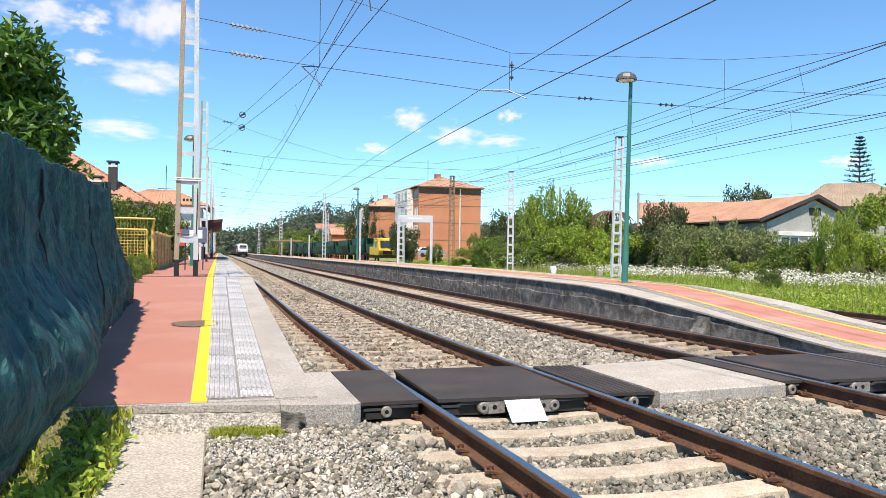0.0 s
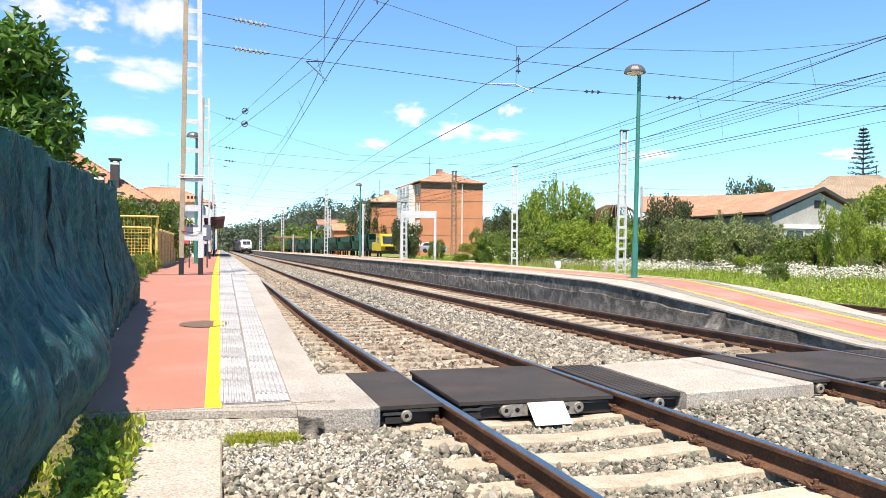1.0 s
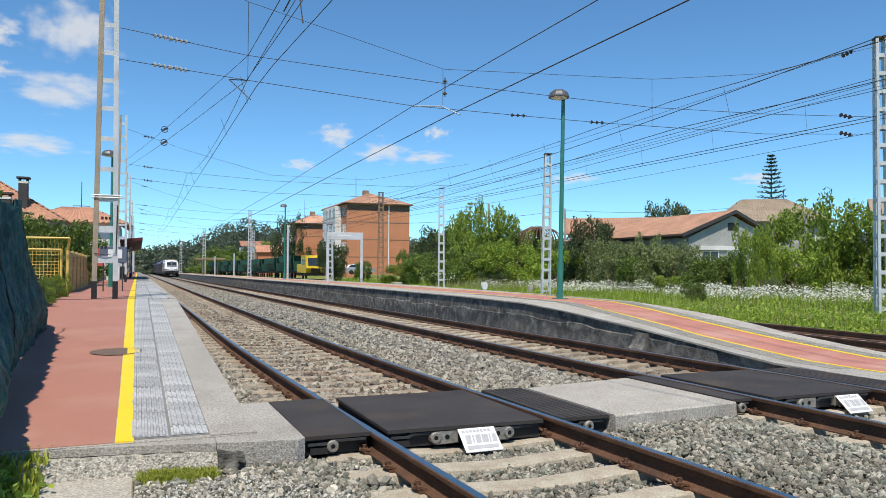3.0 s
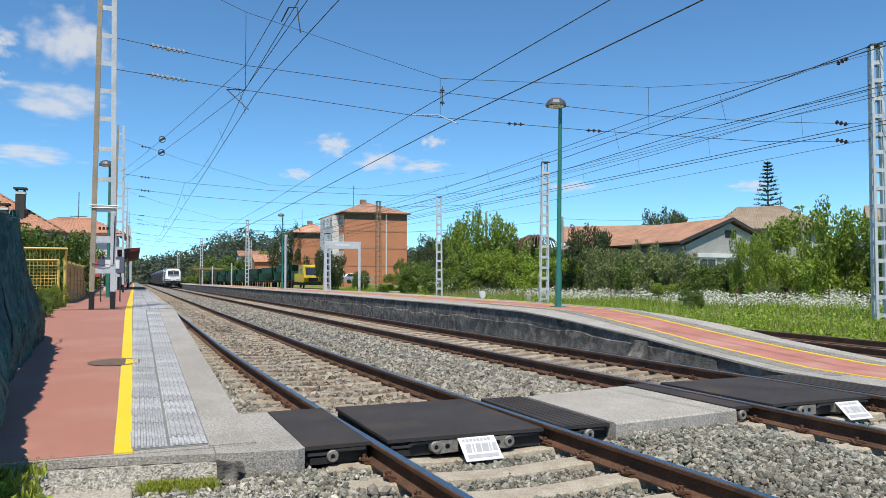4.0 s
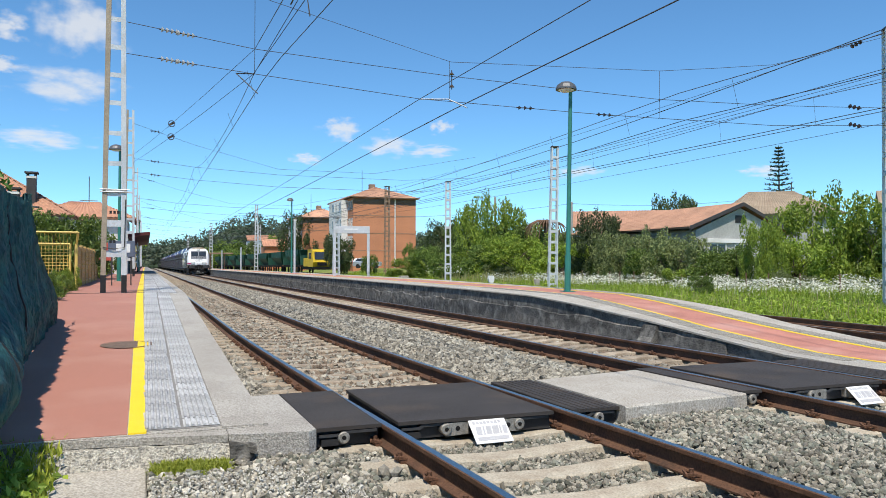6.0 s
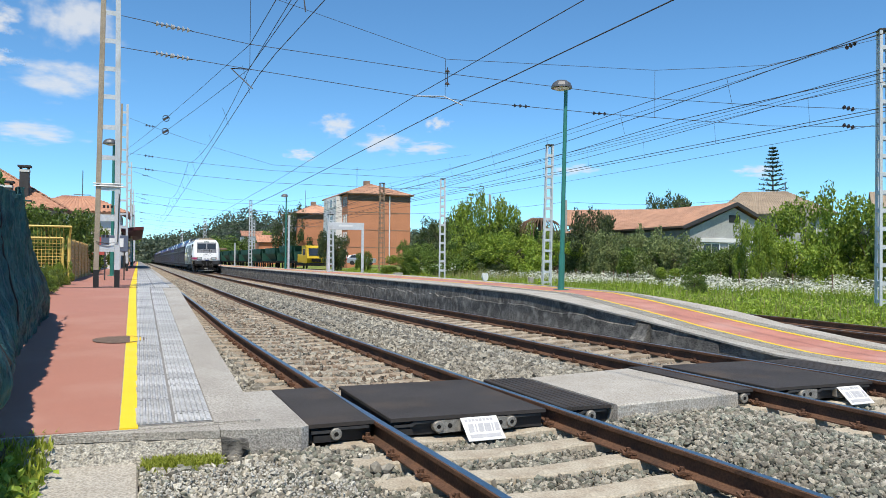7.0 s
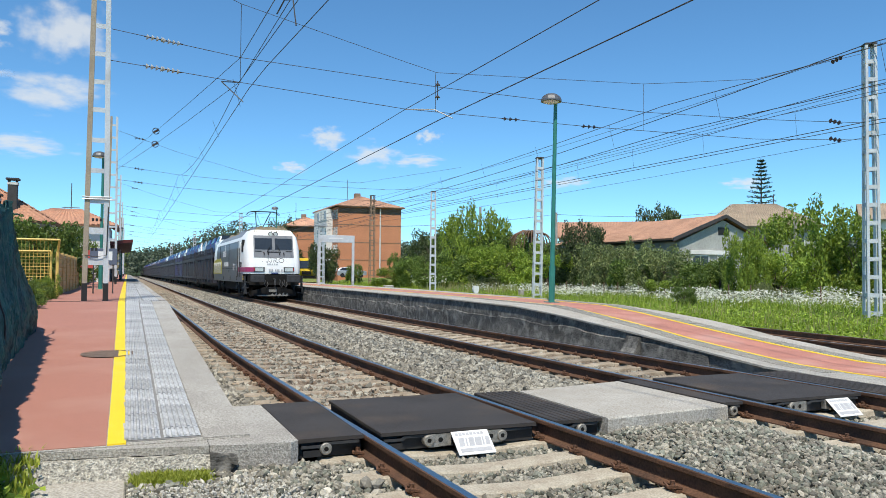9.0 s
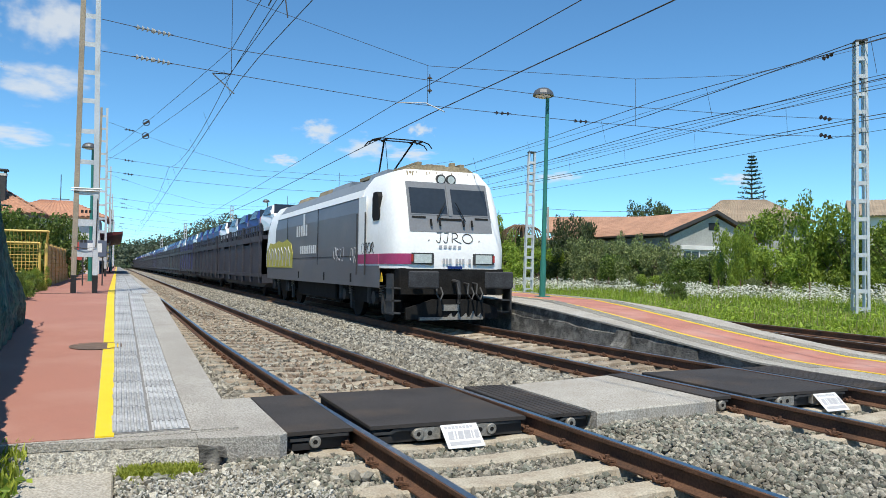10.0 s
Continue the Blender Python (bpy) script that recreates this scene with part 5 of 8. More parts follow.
for k, (kind, x, y, w, h, label) in enumerate(ROW):
    shrub(kind, x, y, w, h * 1.02 + 0.2, label, turn=47 * k)
    if k % 2 == 0 and 30 < y < 64:
        shrub((kind + 2) % 6, x - 1.0, y - 1.6, w * 0.6, h * 0.42, "low undergrowth at the foot of the taller shrubs", turn=31 * k, name="undergrowth")
shrub(3, 31.2, 31.8, 0.9, 1.5, "thin sapling in the flowering meadow", name="sapling")
shrub(0, 24.9, 30.4, 1.2, 1.3, "small bushy sapling in the meadow", name="sapling")
for x, y, h, w in ((28.6, 100.0, 3.2, 2.4), (23.4, 95, 5.6, 4.2)):
    shrub(2 if w > 4 else 0, x, y, w, h, "small garden tree before the apartment block", turn=x * 20, name="garden_tree", category="tree", group="garden trees")
shrub(4, 37.6, 108, 2.6, 4.0, "thin street tree before the brick wall", name="garden_tree", category="tree", group="garden trees")
for k, (x, y, w, h) in enumerate(((38, 186, 14, 10), (46, 190, 14, 11), (33, 205, 12, 7), (38, 215, 18, 9), (22, 238, 14, 7), (30, 256, 20, 9), (24, 280, 14, 8), (-12, 250, 20, 9), (-9, 290, 14, 9), (43, 160, 12, 9), (55, 130, 12, 9), (60, 118, 12, 8), (52, 105, 10, 7))):
    shrub((0, 4, 3, 1)[k % 4], x, y, w, h, "full green tree farther along the line", turn=73 * k, name="tree", category="tree", group="trees along the line")
shrub(2, 28.6, 149, 8, 12.5, "dark conical evergreen behind the hopper wagons", name="tree", category="tree", group="trees along the line")

# hedge and greenery on the station side
for k, (x, y, w, h) in enumerate(((-3.3, 38, 4.0, 3.7), (-5.2, 36, 4.4, 4.0), (-2.7, 42, 3.4, 3.4), (-7.0, 33, 4.5, 3.3), (-2.6, 47, 3.0, 3.2))):
    shrub(0, x, y, w, h, "clipped green hedge behind the yellow gate", turn=60 * k, name="hedge_bush", category="hedge", group="hedge by the gate", z=0.5)
for k in range(7):
    shrub(1 if k % 2 else 0, -1.9 + 0.12 * (k % 3), 17.6 + 1.4 * k, 0.8, 0.55 + 0.12 * (k % 3), "leafy weeds along the platform's back edge", turn=50 * k, name="weed", category="weeds", group="weeds along the platform", z=z1(20))

# the orange tree that overhangs the netting fence
t = thing("orange_tree", "glossy dark green orange tree overhanging the netting fence", "tree", pose(-2.62, 13.0, -0.25))
r = np.random.default_rng(9)
ob = random_blobs(3, 30, 1.0, 2.5, 4.3, 0.28, 0.6)
part_me = leaf_cloud("crown", crown_points(9000, ob, r, 0.45), 0.08, r, "orange_leaf", 0.42, 0.3)
place("crown", part_me, t, Matrix())
place("trunk", twig_mesh("trunk", 5, 4.2, 1.1, 18, 0.06), t, Matrix())


# araucaria: a straight stem with whorls of drooping branches
def araucaria(x, y, z, h, label):
    t = thing("araucaria", label, "conifer", pose(x, y, z))
    b = bmesh.new()
    tube(b, [(0, 0, -0.3), (0, 0, h)], 0.22, 8, 0.03)
    part("trunk", b, "bark", t)
    r = random.Random(4)
    rr = np.random.default_rng(4)
    pts = []
    k, zz = 0, h * 0.22
    while zz < h * 0.985:
        f = (h - zz) / h
        reach = 0.25 + 4.0 * f ** 0.85
        for j in range(8):
            a = 2 * math.pi * (j + 0.5 * (k % 2)) / 8 + r.uniform(-0.1, 0.1)
            for m in range(15):
                u = (m + 1) / 15 * reach
                lift = 0.10 * u + 0.06 * u * u * 0.5
                pts += [(u * math.cos(a) + r.uniform(-0.07, 0.07), u * math.sin(a) + r.uniform(-0.07, 0.07), zz + lift + r.uniform(-0.05, 0.05))]
        zz += 0.42 + 0.75 * f
        k += 1
    place("foliage", leaf_cloud("foliage", np.array(pts), 0.17, rr, "conifer", 0.45, 0.2), t, Matrix())


araucaria(79.0, 78.5, 0.8, 16.6, "tall tiered araucaria behind the tiled roofs")

# dead palm with a skirt of dry fronds
t = thing("dead_palm", "withered palm with a drooping brown crown of fronds", "palm", pose(35.7, 64.4, 0))
b = bmesh.new()
tube(b, [(0, 0, 0), (0, 0, 5.0)], 0.3, 8, 0.25)
part("trunk", b, "bark", t)
for k in range(34):
    a = 2.4 * k
    s = 1.3 + 0.5 * ((k * 37) % 10) / 10
    b = bmesh.new()
    p = [(0, 0, 5.0), (s * 0.5 * math.cos(a), s * 0.5 * math.sin(a), 5.6), (s * math.cos(a), s * math.sin(a), 5.2), (1.3 * s * math.cos(a), 1.3 * s * math.sin(a), 3.7 + 0.5 * (k % 3))]
    tube(b, p, 0.09, 4, 0.03)
    part("frond", b, "wood_old", t)


# ---- meadow: grass, flowers ----
def tufts(name, spots, h, material, label, rr, w=0.012, lean=0.35):
    """Blades: narrow bent triangles in pairs."""
    n = len(spots)
    sp = np.asarray(spots)
    a = rr.uniform(0, 2 * np.pi, n)
    hh = h * rr.uniform(0.5, 1.3, n)
    side = np.stack([np.cos(a), np.sin(a), np.zeros(n)], -1)
    bend_ = np.stack([-np.sin(a), np.cos(a), np.zeros(n)], -1) * (hh * rr.uniform(-lean, lean, n))[:, None]
    up = np.stack([np.zeros(n), np.zeros(n), hh], -1)
    ww = (w * rr.uniform(0.7, 1.4, n))[:, None]
    v = np.stack([sp - side * ww, sp + side * ww, sp + bend_ * 0.4 + up * 0.6 + side * ww * 0.7, sp + bend_ * 0.4 + up * 0.6 - side * ww * 0.7, sp + bend_ + up], 1).reshape(-1, 3)
    k = 5 * np.arange(n)
    f = np.concatenate([np.stack([k, k + 1, k + 2], -1), np.stack([k, k + 2, k + 3], -1), np.stack([k + 3, k + 2, k + 4], -1)])
    ob = new(name, arrays(name, v, f, material))
    return tagged(ob, label, "grass", kind="stuff")


grng = np.random.default_rng(21)


def meadow_spots(n, x0, x1, y0, y1, power=1.6):
    x = x0 + (x1 - x0) * grng.uniform(0, 1, n) ** power
    y = grng.uniform(y0, y1, n)
    keep = (np.abs(x - C3) > 1.7)
    x, y = x[keep], y[keep]
    z = np.array([ground_z(a, c) for a, c in zip(x, y)])
    return np.stack([x, y, z - 0.02], -1)


tufts("meadow_grass", meadow_spots(80000, 18.2, 40, 6, 62), 0.19, "grass", "tall lush green meadow grass", grng, 0.024, 0.7)
tufts("meadow_grass", meadow_spots(9000, 18.2, 38, 8, 70), 0.42, "grass_dry", "dry seed stalks among the meadow grass", grng, 0.012)
tufts("meadow_grass", meadow_spots(16000, 13.2, 30, 28, 110, 1.0), 0.4, "grass", "green grass beside the siding", grng, 0.035)
tufts("meadow_grass", np.stack([grng.uniform(25.5, 33, 9000), grng.uniform(18, 60, 9000), np.full(9000, -0.2)], -1), 0.55, "grass", "tall stalks of the flowering belt", grng, 0.016, 0.7)
tufts("dry_reeds", np.stack([grng.uniform(24, 30, 700), grng.uniform(50, 64, 700), np.full(700, -0.2)], -1), 0.9, "grass_dry", "tall brown stalks at the foot of the shrubs", grng, 0.02, 0.15)
# broad-leaved weeds in uneven clumps through the grass
wp = meadow_spots(90000, 17.9, 36, 8, 64, 1.5)
lump = np.array([0.5 + 0.9 * noise.noise((p[0] * 0.9, p[1] * 0.5, 3)) + 0.5 * noise.noise((p[0] * 2.6, p[1] * 1.7, 8)) for p in wp])
wp = wp[lump > 0.38]
wp[:, 2] += grng.uniform(0.02, 0.42, len(wp)) * np.clip(lump[lump > 0.38], 0, 1.1)
for mname, sel in (("grass", slice(0, None, 2)), ("leaf_bright", slice(1, None, 2))):
    tagged(new("meadow_weeds", leaf_cloud("meadow_weeds", wp[sel], 0.062, grng, mname, 0.5, 0.25)), "clumps of low broad-leaved weeds in the meadow", "weeds", kind="stuff")
# white umbels: many small discs on a belt before the shrubs
fx = grng.uniform(26.0, 33.5, 38000)
fy = grng.uniform(18, 60, 38000)
fk = (fx - 29.8 + 1.6 * np.sin(fy * 0.45) > -2.2 - 0.05 * (fy - 20)) & (np.array([noise.noise((a * 0.9, c * 0.55, 14)) for a, c in zip(fx, fy)]) > -0.25) & (grng.uniform(0, 1, 38000) < np.clip(1.1 - (fy - 18) / 52, 0.12, 1))
fz = np.array([ground_z(a, c) for a, c in zip(fx, fy)]) + 0.50 + 0.30 * grng.uniform(-1, 1, len(fx)) + np.array([0.45 * noise.noise((a * 0.7, c * 0.5, 6)) for a, c in zip(fx, fy)])
cs = np.stack([fx, fy, fz], -1)[fk]
hexa = np.array([[math.cos(a), math.sin(a), 0.0] for a in [math.pi * k / 3 for k in range(6)]] + [[0, 0, 0.35]])
tip = grng.normal(0, 0.35, (len(cs), 2))
vv = hexa[None] * (0.048 * grng.uniform(0.5, 1.3, len(cs)))[:, None, None]
vv[:, :, 2] += vv[:, :, 0] * tip[:, :1] + vv[:, :, 1] * tip[:, 1:]
ff = np.array([(k, (k + 1) % 6, 6) for k in range(6)])
me = arrays("meadow_flowers", (vv + cs[:, None, :]).reshape(-1, 3), (ff[None] + 7 * np.arange(len(cs))[:, None, None]).reshape(-1, 3), "umbel")
tagged(new("meadow_flowers", me), "belt of white flowering umbels before the shrubs", "flowers", kind="stuff")
fx, fy = grng.uniform(26, 29, 160), grng.uniform(64, 74, 160)
me = leaf_cloud("meadow_flowers", np.stack([fx, fy, 0.9 + 0.35 * grng.uniform(-1, 1, 160)], -1), 0.09, grng, "umbel", 0.9, 0.1)
tagged(new("meadow_flowers", me), "patch of white flowers beside the apartment block", "flowers", kind="stuff")

# weeds and grass by the near path and along the kerb
w1 = np.stack([grng.uniform(-1.0, -0.18, 5200), grng.uniform(3.0, 8.12, 5200), np.full(5200, -0.22)], -1)
w1[:, 2] += np.clip(w1[:, 1] - 6.9, 0, 2) * 0.16
w1 = w1[grng.uniform(0, 1, len(w1)) < 0.35 + 0.6 * (w1[:, 1] > 6.4)]
tufts("weeds", w1, 0.075, "moss_grass", "rank green weeds at the foot of the netting fence", grng, 0.010, 0.8)
w2 = np.stack([0.72 + 0.29 * np.sqrt(grng.uniform(0, 1, 5200)) * np.cos(grng.uniform(0, 6.28, 5200)), grng.normal(7.62, 0.11, 5200), np.full(5200, -0.20)], -1)
bm = bmesh.new()
sheet(bm, [0.42 + 0.06 * k for k in range(11)], [7.42 + 0.06 * k for k in range(9)], lambda x, y: -0.235 + 0.04 * max(0.0, 1 - ((x - 0.7) / 0.3) ** 2 - ((y - 7.66) / 0.22) ** 2) + 0.01 * noise.noise((x * 20, y * 20, 0)))
solid("soil_patch", bm, "soil", "earthy patch under the grass tuft", "soil", "structure")
tufts("grass_tuft", w2, 0.062, "moss_grass", "low tuft of grass below the broken kerb", grng, 0.008, 0.9)
cents = []
for k in range(30):
    cx, cy, ch = grng.uniform(-0.55, -0.25), grng.uniform(4.6, 7.7), grng.uniform(0.06, 0.20)
    for j in range(26):
        cents.append((cx + grng.normal(0, 0.07), cy + grng.normal(0, 0.08), -0.2 + ch * grng.uniform(0.15, 1)))
me = leaf_cloud("broad_weeds", np.array(cents), 0.035, grng, "leaf_bright", 0.6, 0.25)
tagged(new("broad_weeds", me), "broad-leaved green weeds beside the path", "weeds", kind="stuff")
b = bmesh.new()
for k in range(26):
    y, x = 22 + 1.9 * k, 30.6 + 0.5 * math.sin(k)
    tube(b, [(x, y, -0.3), (x, y, 0.95)], 0.035, 5)
tagged(solid("field_fence", b, "wood_old", "thin weathered stakes of a field fence among the flowers", "fence"), kind="stuff")

# far wooded skyline
tops = ((-0.10, 0.030), (-0.05, 0.028), (-0.02, 0.026), (0.0, 0.030), (0.022, 0.030), (0.035, 0.034), (0.05, 0.037), (0.062, 0.034), (0.075, 0.041), (0.09, 0.050), (0.105, 0.060), (0.12, 0.061),
        (0.135, 0.066), (0.15, 0.058), (0.165, 0.056), (0.18, 0.060), (0.2, 0.056), (0.23, 0.05), (0.27, 0.046), (0.33, 0.045), (0.4, 0.045), (0.5, 0.045), (0.65, 0.044), (0.85, 0.045), (1.1, 0.05), (1.4, 0.05))
blobs = []
hr = random.Random(8)
for (a0, e0), (a1, e1) in zip(tops, tops[1:]):
    for k in range(max(2, int((a1 - a0) / 0.006))):
        u = hr.random()
        a, e = a0 + (a1 - a0) * u, e0 + (e1 - e0) * u
        d = hr.uniform(300, 380)
        y = d / math.hypot(1, a)
        top = 1.35 + e * d * hr.uniform(0.93, 1.08)
        rad = hr.uniform(3.5, 7)
        blobs.append((a * y, y, top - rad * 0.9, rad, rad, rad * 0.9))
        blobs.append((a * y + hr.uniform(-4, 4), y - 4, top * 0.55, rad * 1.3, rad, top * 0.4))
hrng = np.random.default_rng(31)
me = leaf_cloud("far_woods", crown_points(75000, blobs, hrng, 0.5), 0.55, hrng, "pine", 0.7, 0.2)
tagged(new("far_woods", me), "dark wooded skyline of pines and oaks beyond the station", "woods", kind="stuff")
bm = bmesh.new()
g = [(a * 372 / math.hypot(1, a), 372 / math.hypot(1, a), 1.35 + 372 * e * 0.82) for a, e in tops]
loft(bm, [[(x, y, -2), (x, y, z), (x * 1.1, y * 1.1 + 8, z), (x * 1.1, y * 1.1 + 8, -2)] for x, y, z in g])
solid("backdrop", bm, "hill", "dark wooded hillside on the horizon", "hill", "structure")


# ---- houses ----
def tiled(parent, a, b_, c, d, material, pitch=0.28, course=0.42, name="roof_tiles", thick=0.12):
    """A roof slope a-b (eaves) to d-c (ridge): a slab under rounded tile rows that step down in courses."""
    A, B, C, D = (Vector(p) for p in (a, b_, c, d))
    nrm = (B - A).cross(D - A).normalized()
    if nrm.z < 0:
        nrm = -nrm
    nu = max(6, int((B - A).length / pitch) * 4)
    nv = max(3, int((D - A).length / course)) * 2
    nu = min(nu, 240)
    bm_ = bmesh.new()
    g_ = []
    for j in range(nv + 1):
        v = j / nv
        row = []
        for i in range(nu + 1):
            u = i / nu
            p = (A.lerp(B, u)).lerp(D.lerp(C, u), v)
            hgt = 0.055 * abs(math.sin(math.pi * i / 4)) + (0.05 if j % 2 else 0.0) + 0.012 * noise.noise((i * 0.7, j * 0.9, 2))
            row.append(bm_.verts.new(p + nrm * (hgt + thick)))
        g_.append(row)
    for p, q in zip(g_, g_[1:]):
        for i in range(nu):
            bm_.faces.new((p[i], p[i + 1], q[i + 1], q[i]))
    lo = [bm_.verts.new(p) for p in (A, B, C, D)]
    bm_.faces.new(lo[::-1])
    for e0, e1, f0, f1 in ((g_[0][0], g_[0][-1], lo[0], lo[1]), (g_[-1][0], g_[-1][-1], lo[3], lo[2]), (g_[0][0], g_[-1][0], lo[0], lo[3]), (g_[0][-1], g_[-1][-1], lo[1], lo[2])):
        if (e0.co - e1.co).length > 1e-4:
            bm_.faces.new((f0, f1, e1, e0))
    return tagged(part(name, bm_, material, parent), kind="")


def window(parent, m, w, h, frame_mat="plaster"):
    t = new("window")
    t.parent = parent
    t.matrix_basis = m
    b_ = bmesh.new()
    for x0, x1, z0_, z1_ in ((-w / 2, w / 2, 0, 0.07), (-w / 2, w / 2, h - 0.07, h), (-w / 2, -w / 2 + 0.07, 0.07, h - 0.07), (w / 2 - 0.07, w / 2, 0.07, h - 0.07), (-0.03, 0.03, 0.07, h - 0.07)):
        box(b_, x0, x1, -0.05, 0.03, z0_, z1_)
    part("frame", b_, frame_mat, t)
    b_ = bmesh.new()
    box(b_, -w / 2 + 0.07, w / 2 - 0.07, -0.012, 0.02, 0.07, h - 0.07)
    part("pane", b_, "window_glass", t)
    return t


# the single-storey house with its gable towards the line
hw = 4.6
house = thing("gable_house", "low grey rendered house with a faded clay tile roof", "house", pose(41.5, 45.5, 0))
# local: x across the gable, y into the depth
b = bmesh.new()
prism(b, [(-hw + 0.5, -0.3), (-hw + 0.5, 3.9), (0, 5.6), (hw - 0.3, 3.85), (hw - 0.3, -0.3)], "y", 0.05, 15.5)
part("wall", b, "plaster_grey", house, "grey cement rendered wall")
tiled(house, (-hw - 0.3, -0.2, 4.0), (-hw - 0.3, 16, 4.0), (0, 16, 5.85), (0, -0.2, 5.85), "tile_roof_pale", name="roof")
tiled(house, (hw + 0.5, -0.2, 3.65), (hw + 0.5, 16, 3.65), (0, 16, 5.85), (0, -0.2, 5.85), "tile_roof_pale", name="roof")
for x0, z0_, x1_, z1_ in ((-hw - 0.3, 4.0, 0, 5.85), (hw + 0.5, 3.65, 0, 5.85)):
    b = bmesh.new()
    prism(b, [(x0, z0_ - 0.1), (x0, z0_ + 0.16), (x1_, z1_ + 0.16), (x1_, z1_ - 0.1)], "y", -0.32, -0.2)
    part("bargeboard", b, "dark_fascia", house, "dark bargeboard")
b = bmesh.new()
box(b, -0.5, 0.5, 0.02, 0.1, 4.5, 5.05)
part("gable_opening", b, "black_paint", house, "dark square loft opening")
b = bmesh.new()
box(b, -3.2, 3.6, -0.1, 0.1, 3.0, 3.3, 0.01)
part("lintel", b, "plaster", house, "pale lintel band")
for x in (-2.2, 0.2, 2.4):
    window(house, pose(x, 0.03, 1.5), 1.6, 1.45)
b = bmesh.new()
box(b, -0.7, 1.6, -1.2, 0.1, 0, 2.2, 0.02)
part("porch_wall", b, "plaster", house, "white porch wall")
b = bmesh.new()
for k in range(4):
    box(b, -hw + 0.44, -hw + 0.49, 3 + 3.2 * k, 4.6 + 3.2 * k, 1.0, 3.0)
part("side_openings", b, "window_glass", house, "dark openings under the eaves")
# the hipped house behind it
h2 = thing("hipped_house", "two-storey house with a brown tiled hip roof", "house", pose(57.6, 57.4, 0.2, 0, 0, -36))
b = bmesh.new()
box(b, -4.8, 4.8, 0, 9, -0.5, 6.1)
part("wall", b, "plaster_grey", h2)
for q in (((-5.5, -0.7, 6.0), (5.5, -0.7, 6.0), (1.8, 4.5, 8.6), (-2.2, 4.5, 8.6)), ((5.5, 9.7, 6.0), (-5.5, 9.7, 6.0), (-2.2, 4.5, 8.6), (1.8, 4.5, 8.6)), ((5.5, -0.7, 6.0), (5.5, 9.7, 6.0), (1.8, 4.51, 8.6), (1.8, 4.5, 8.6)), ((-5.5, 9.7, 6.0), (-5.5, -0.7, 6.0), (-2.2, 4.5, 8.6), (-2.2, 4.51, 8.6))):
    tiled(h2, *q, "tile_roof_brown", 0.32, 0.45, name="roof")
b = bmesh.new()
tube(b, [(1.8, 4.5, 8.6), (1.8, 4.5, 9.7)], 0.05, 5)
part("finial", b, "dark_fascia", h2)
for x in (-3.2, 0, 3.2):
    window(h2, pose(x, -0.02, 3.6), 1.1, 1.3)
h3 = thing("far_house", "pale house with a long tiled roof behind the trees", "house", pose(82, 54, 0.5, 0, 0, -48))
b = bmesh.new()
box(b, -9, 9, 0, 8, -0.5, 7.3)
part("wall", b, "plaster", h3)
tiled(h3, (-9.6, -0.6, 7.2), (9.6, -0.6, 7.2), (9.6, 4, 9.3), (-9.6, 4, 9.3), "tile_roof_brown", 0.35, 0.5, name="roof")
tiled(h3, (-9.6, 8.6, 7.2), (9.6, 8.6, 7.2), (9.6, 4, 9.3), (-9.6, 4, 9.3), "tile_roof_brown", 0.35, 0.5, name="roof")
for x in (-6, -3, 0, 3, 6):
    window(h3, pose(x, -0.02, 4.6), 1.2, 1.4)
h4 = thing("far_house", "low house with a pale tiled roof among the trees", "house", pose(53, 74, 0.5, 0, 0, -35))
b = bmesh.new()
box(b, -7, 7, 0, 8, -0.5, 5.2)
part("wall", b, "plaster_grey", h4)
tiled(h4, (-7.6, -0.6, 5.2), (7.6, -0.6, 5.2), (7.6, 4, 7.3), (-7.6, 4, 7.3), "tile_roof_pale", 0.35, 0.5, name="roof")
tiled(h4, (-7.6, 8.6, 5.2), (7.6, 8.6, 5.2), (7.6, 4, 7.3), (-7.6, 4, 7.3), "tile_roof_pale", 0.35, 0.5, name="roof")
t = shrub(2, 75.6, 95.2, 7.6, 12.0, "round dark tree behind the tiled roofs", name="tree", category="tree", group="trees along the line")
for x, y, h in ((70.5, 72.3, 9.8), (34.0, 72, 8.4), (42.5, 71, 8.1), (55, 51.2, 6.6)):
    b = bmesh.new()
    tube(b, [(x, y, 0), (x, y, h)], 0.16, 7, 0.12)
    solid("utility_pole", b, "concrete", "grey concrete utility pole among the houses", "utility pole", group="utility poles")
wire(sag((42.5, 71, 7.9), (70.5, 72.3, 9.6), 0.5, 8), 0.02, "thin telephone cable above the roofs")
wire(sag((9, 79, 6.5), (42.5, 71, 7.9), 0.9, 8), 0.018, "thin telephone cable above the roofs")


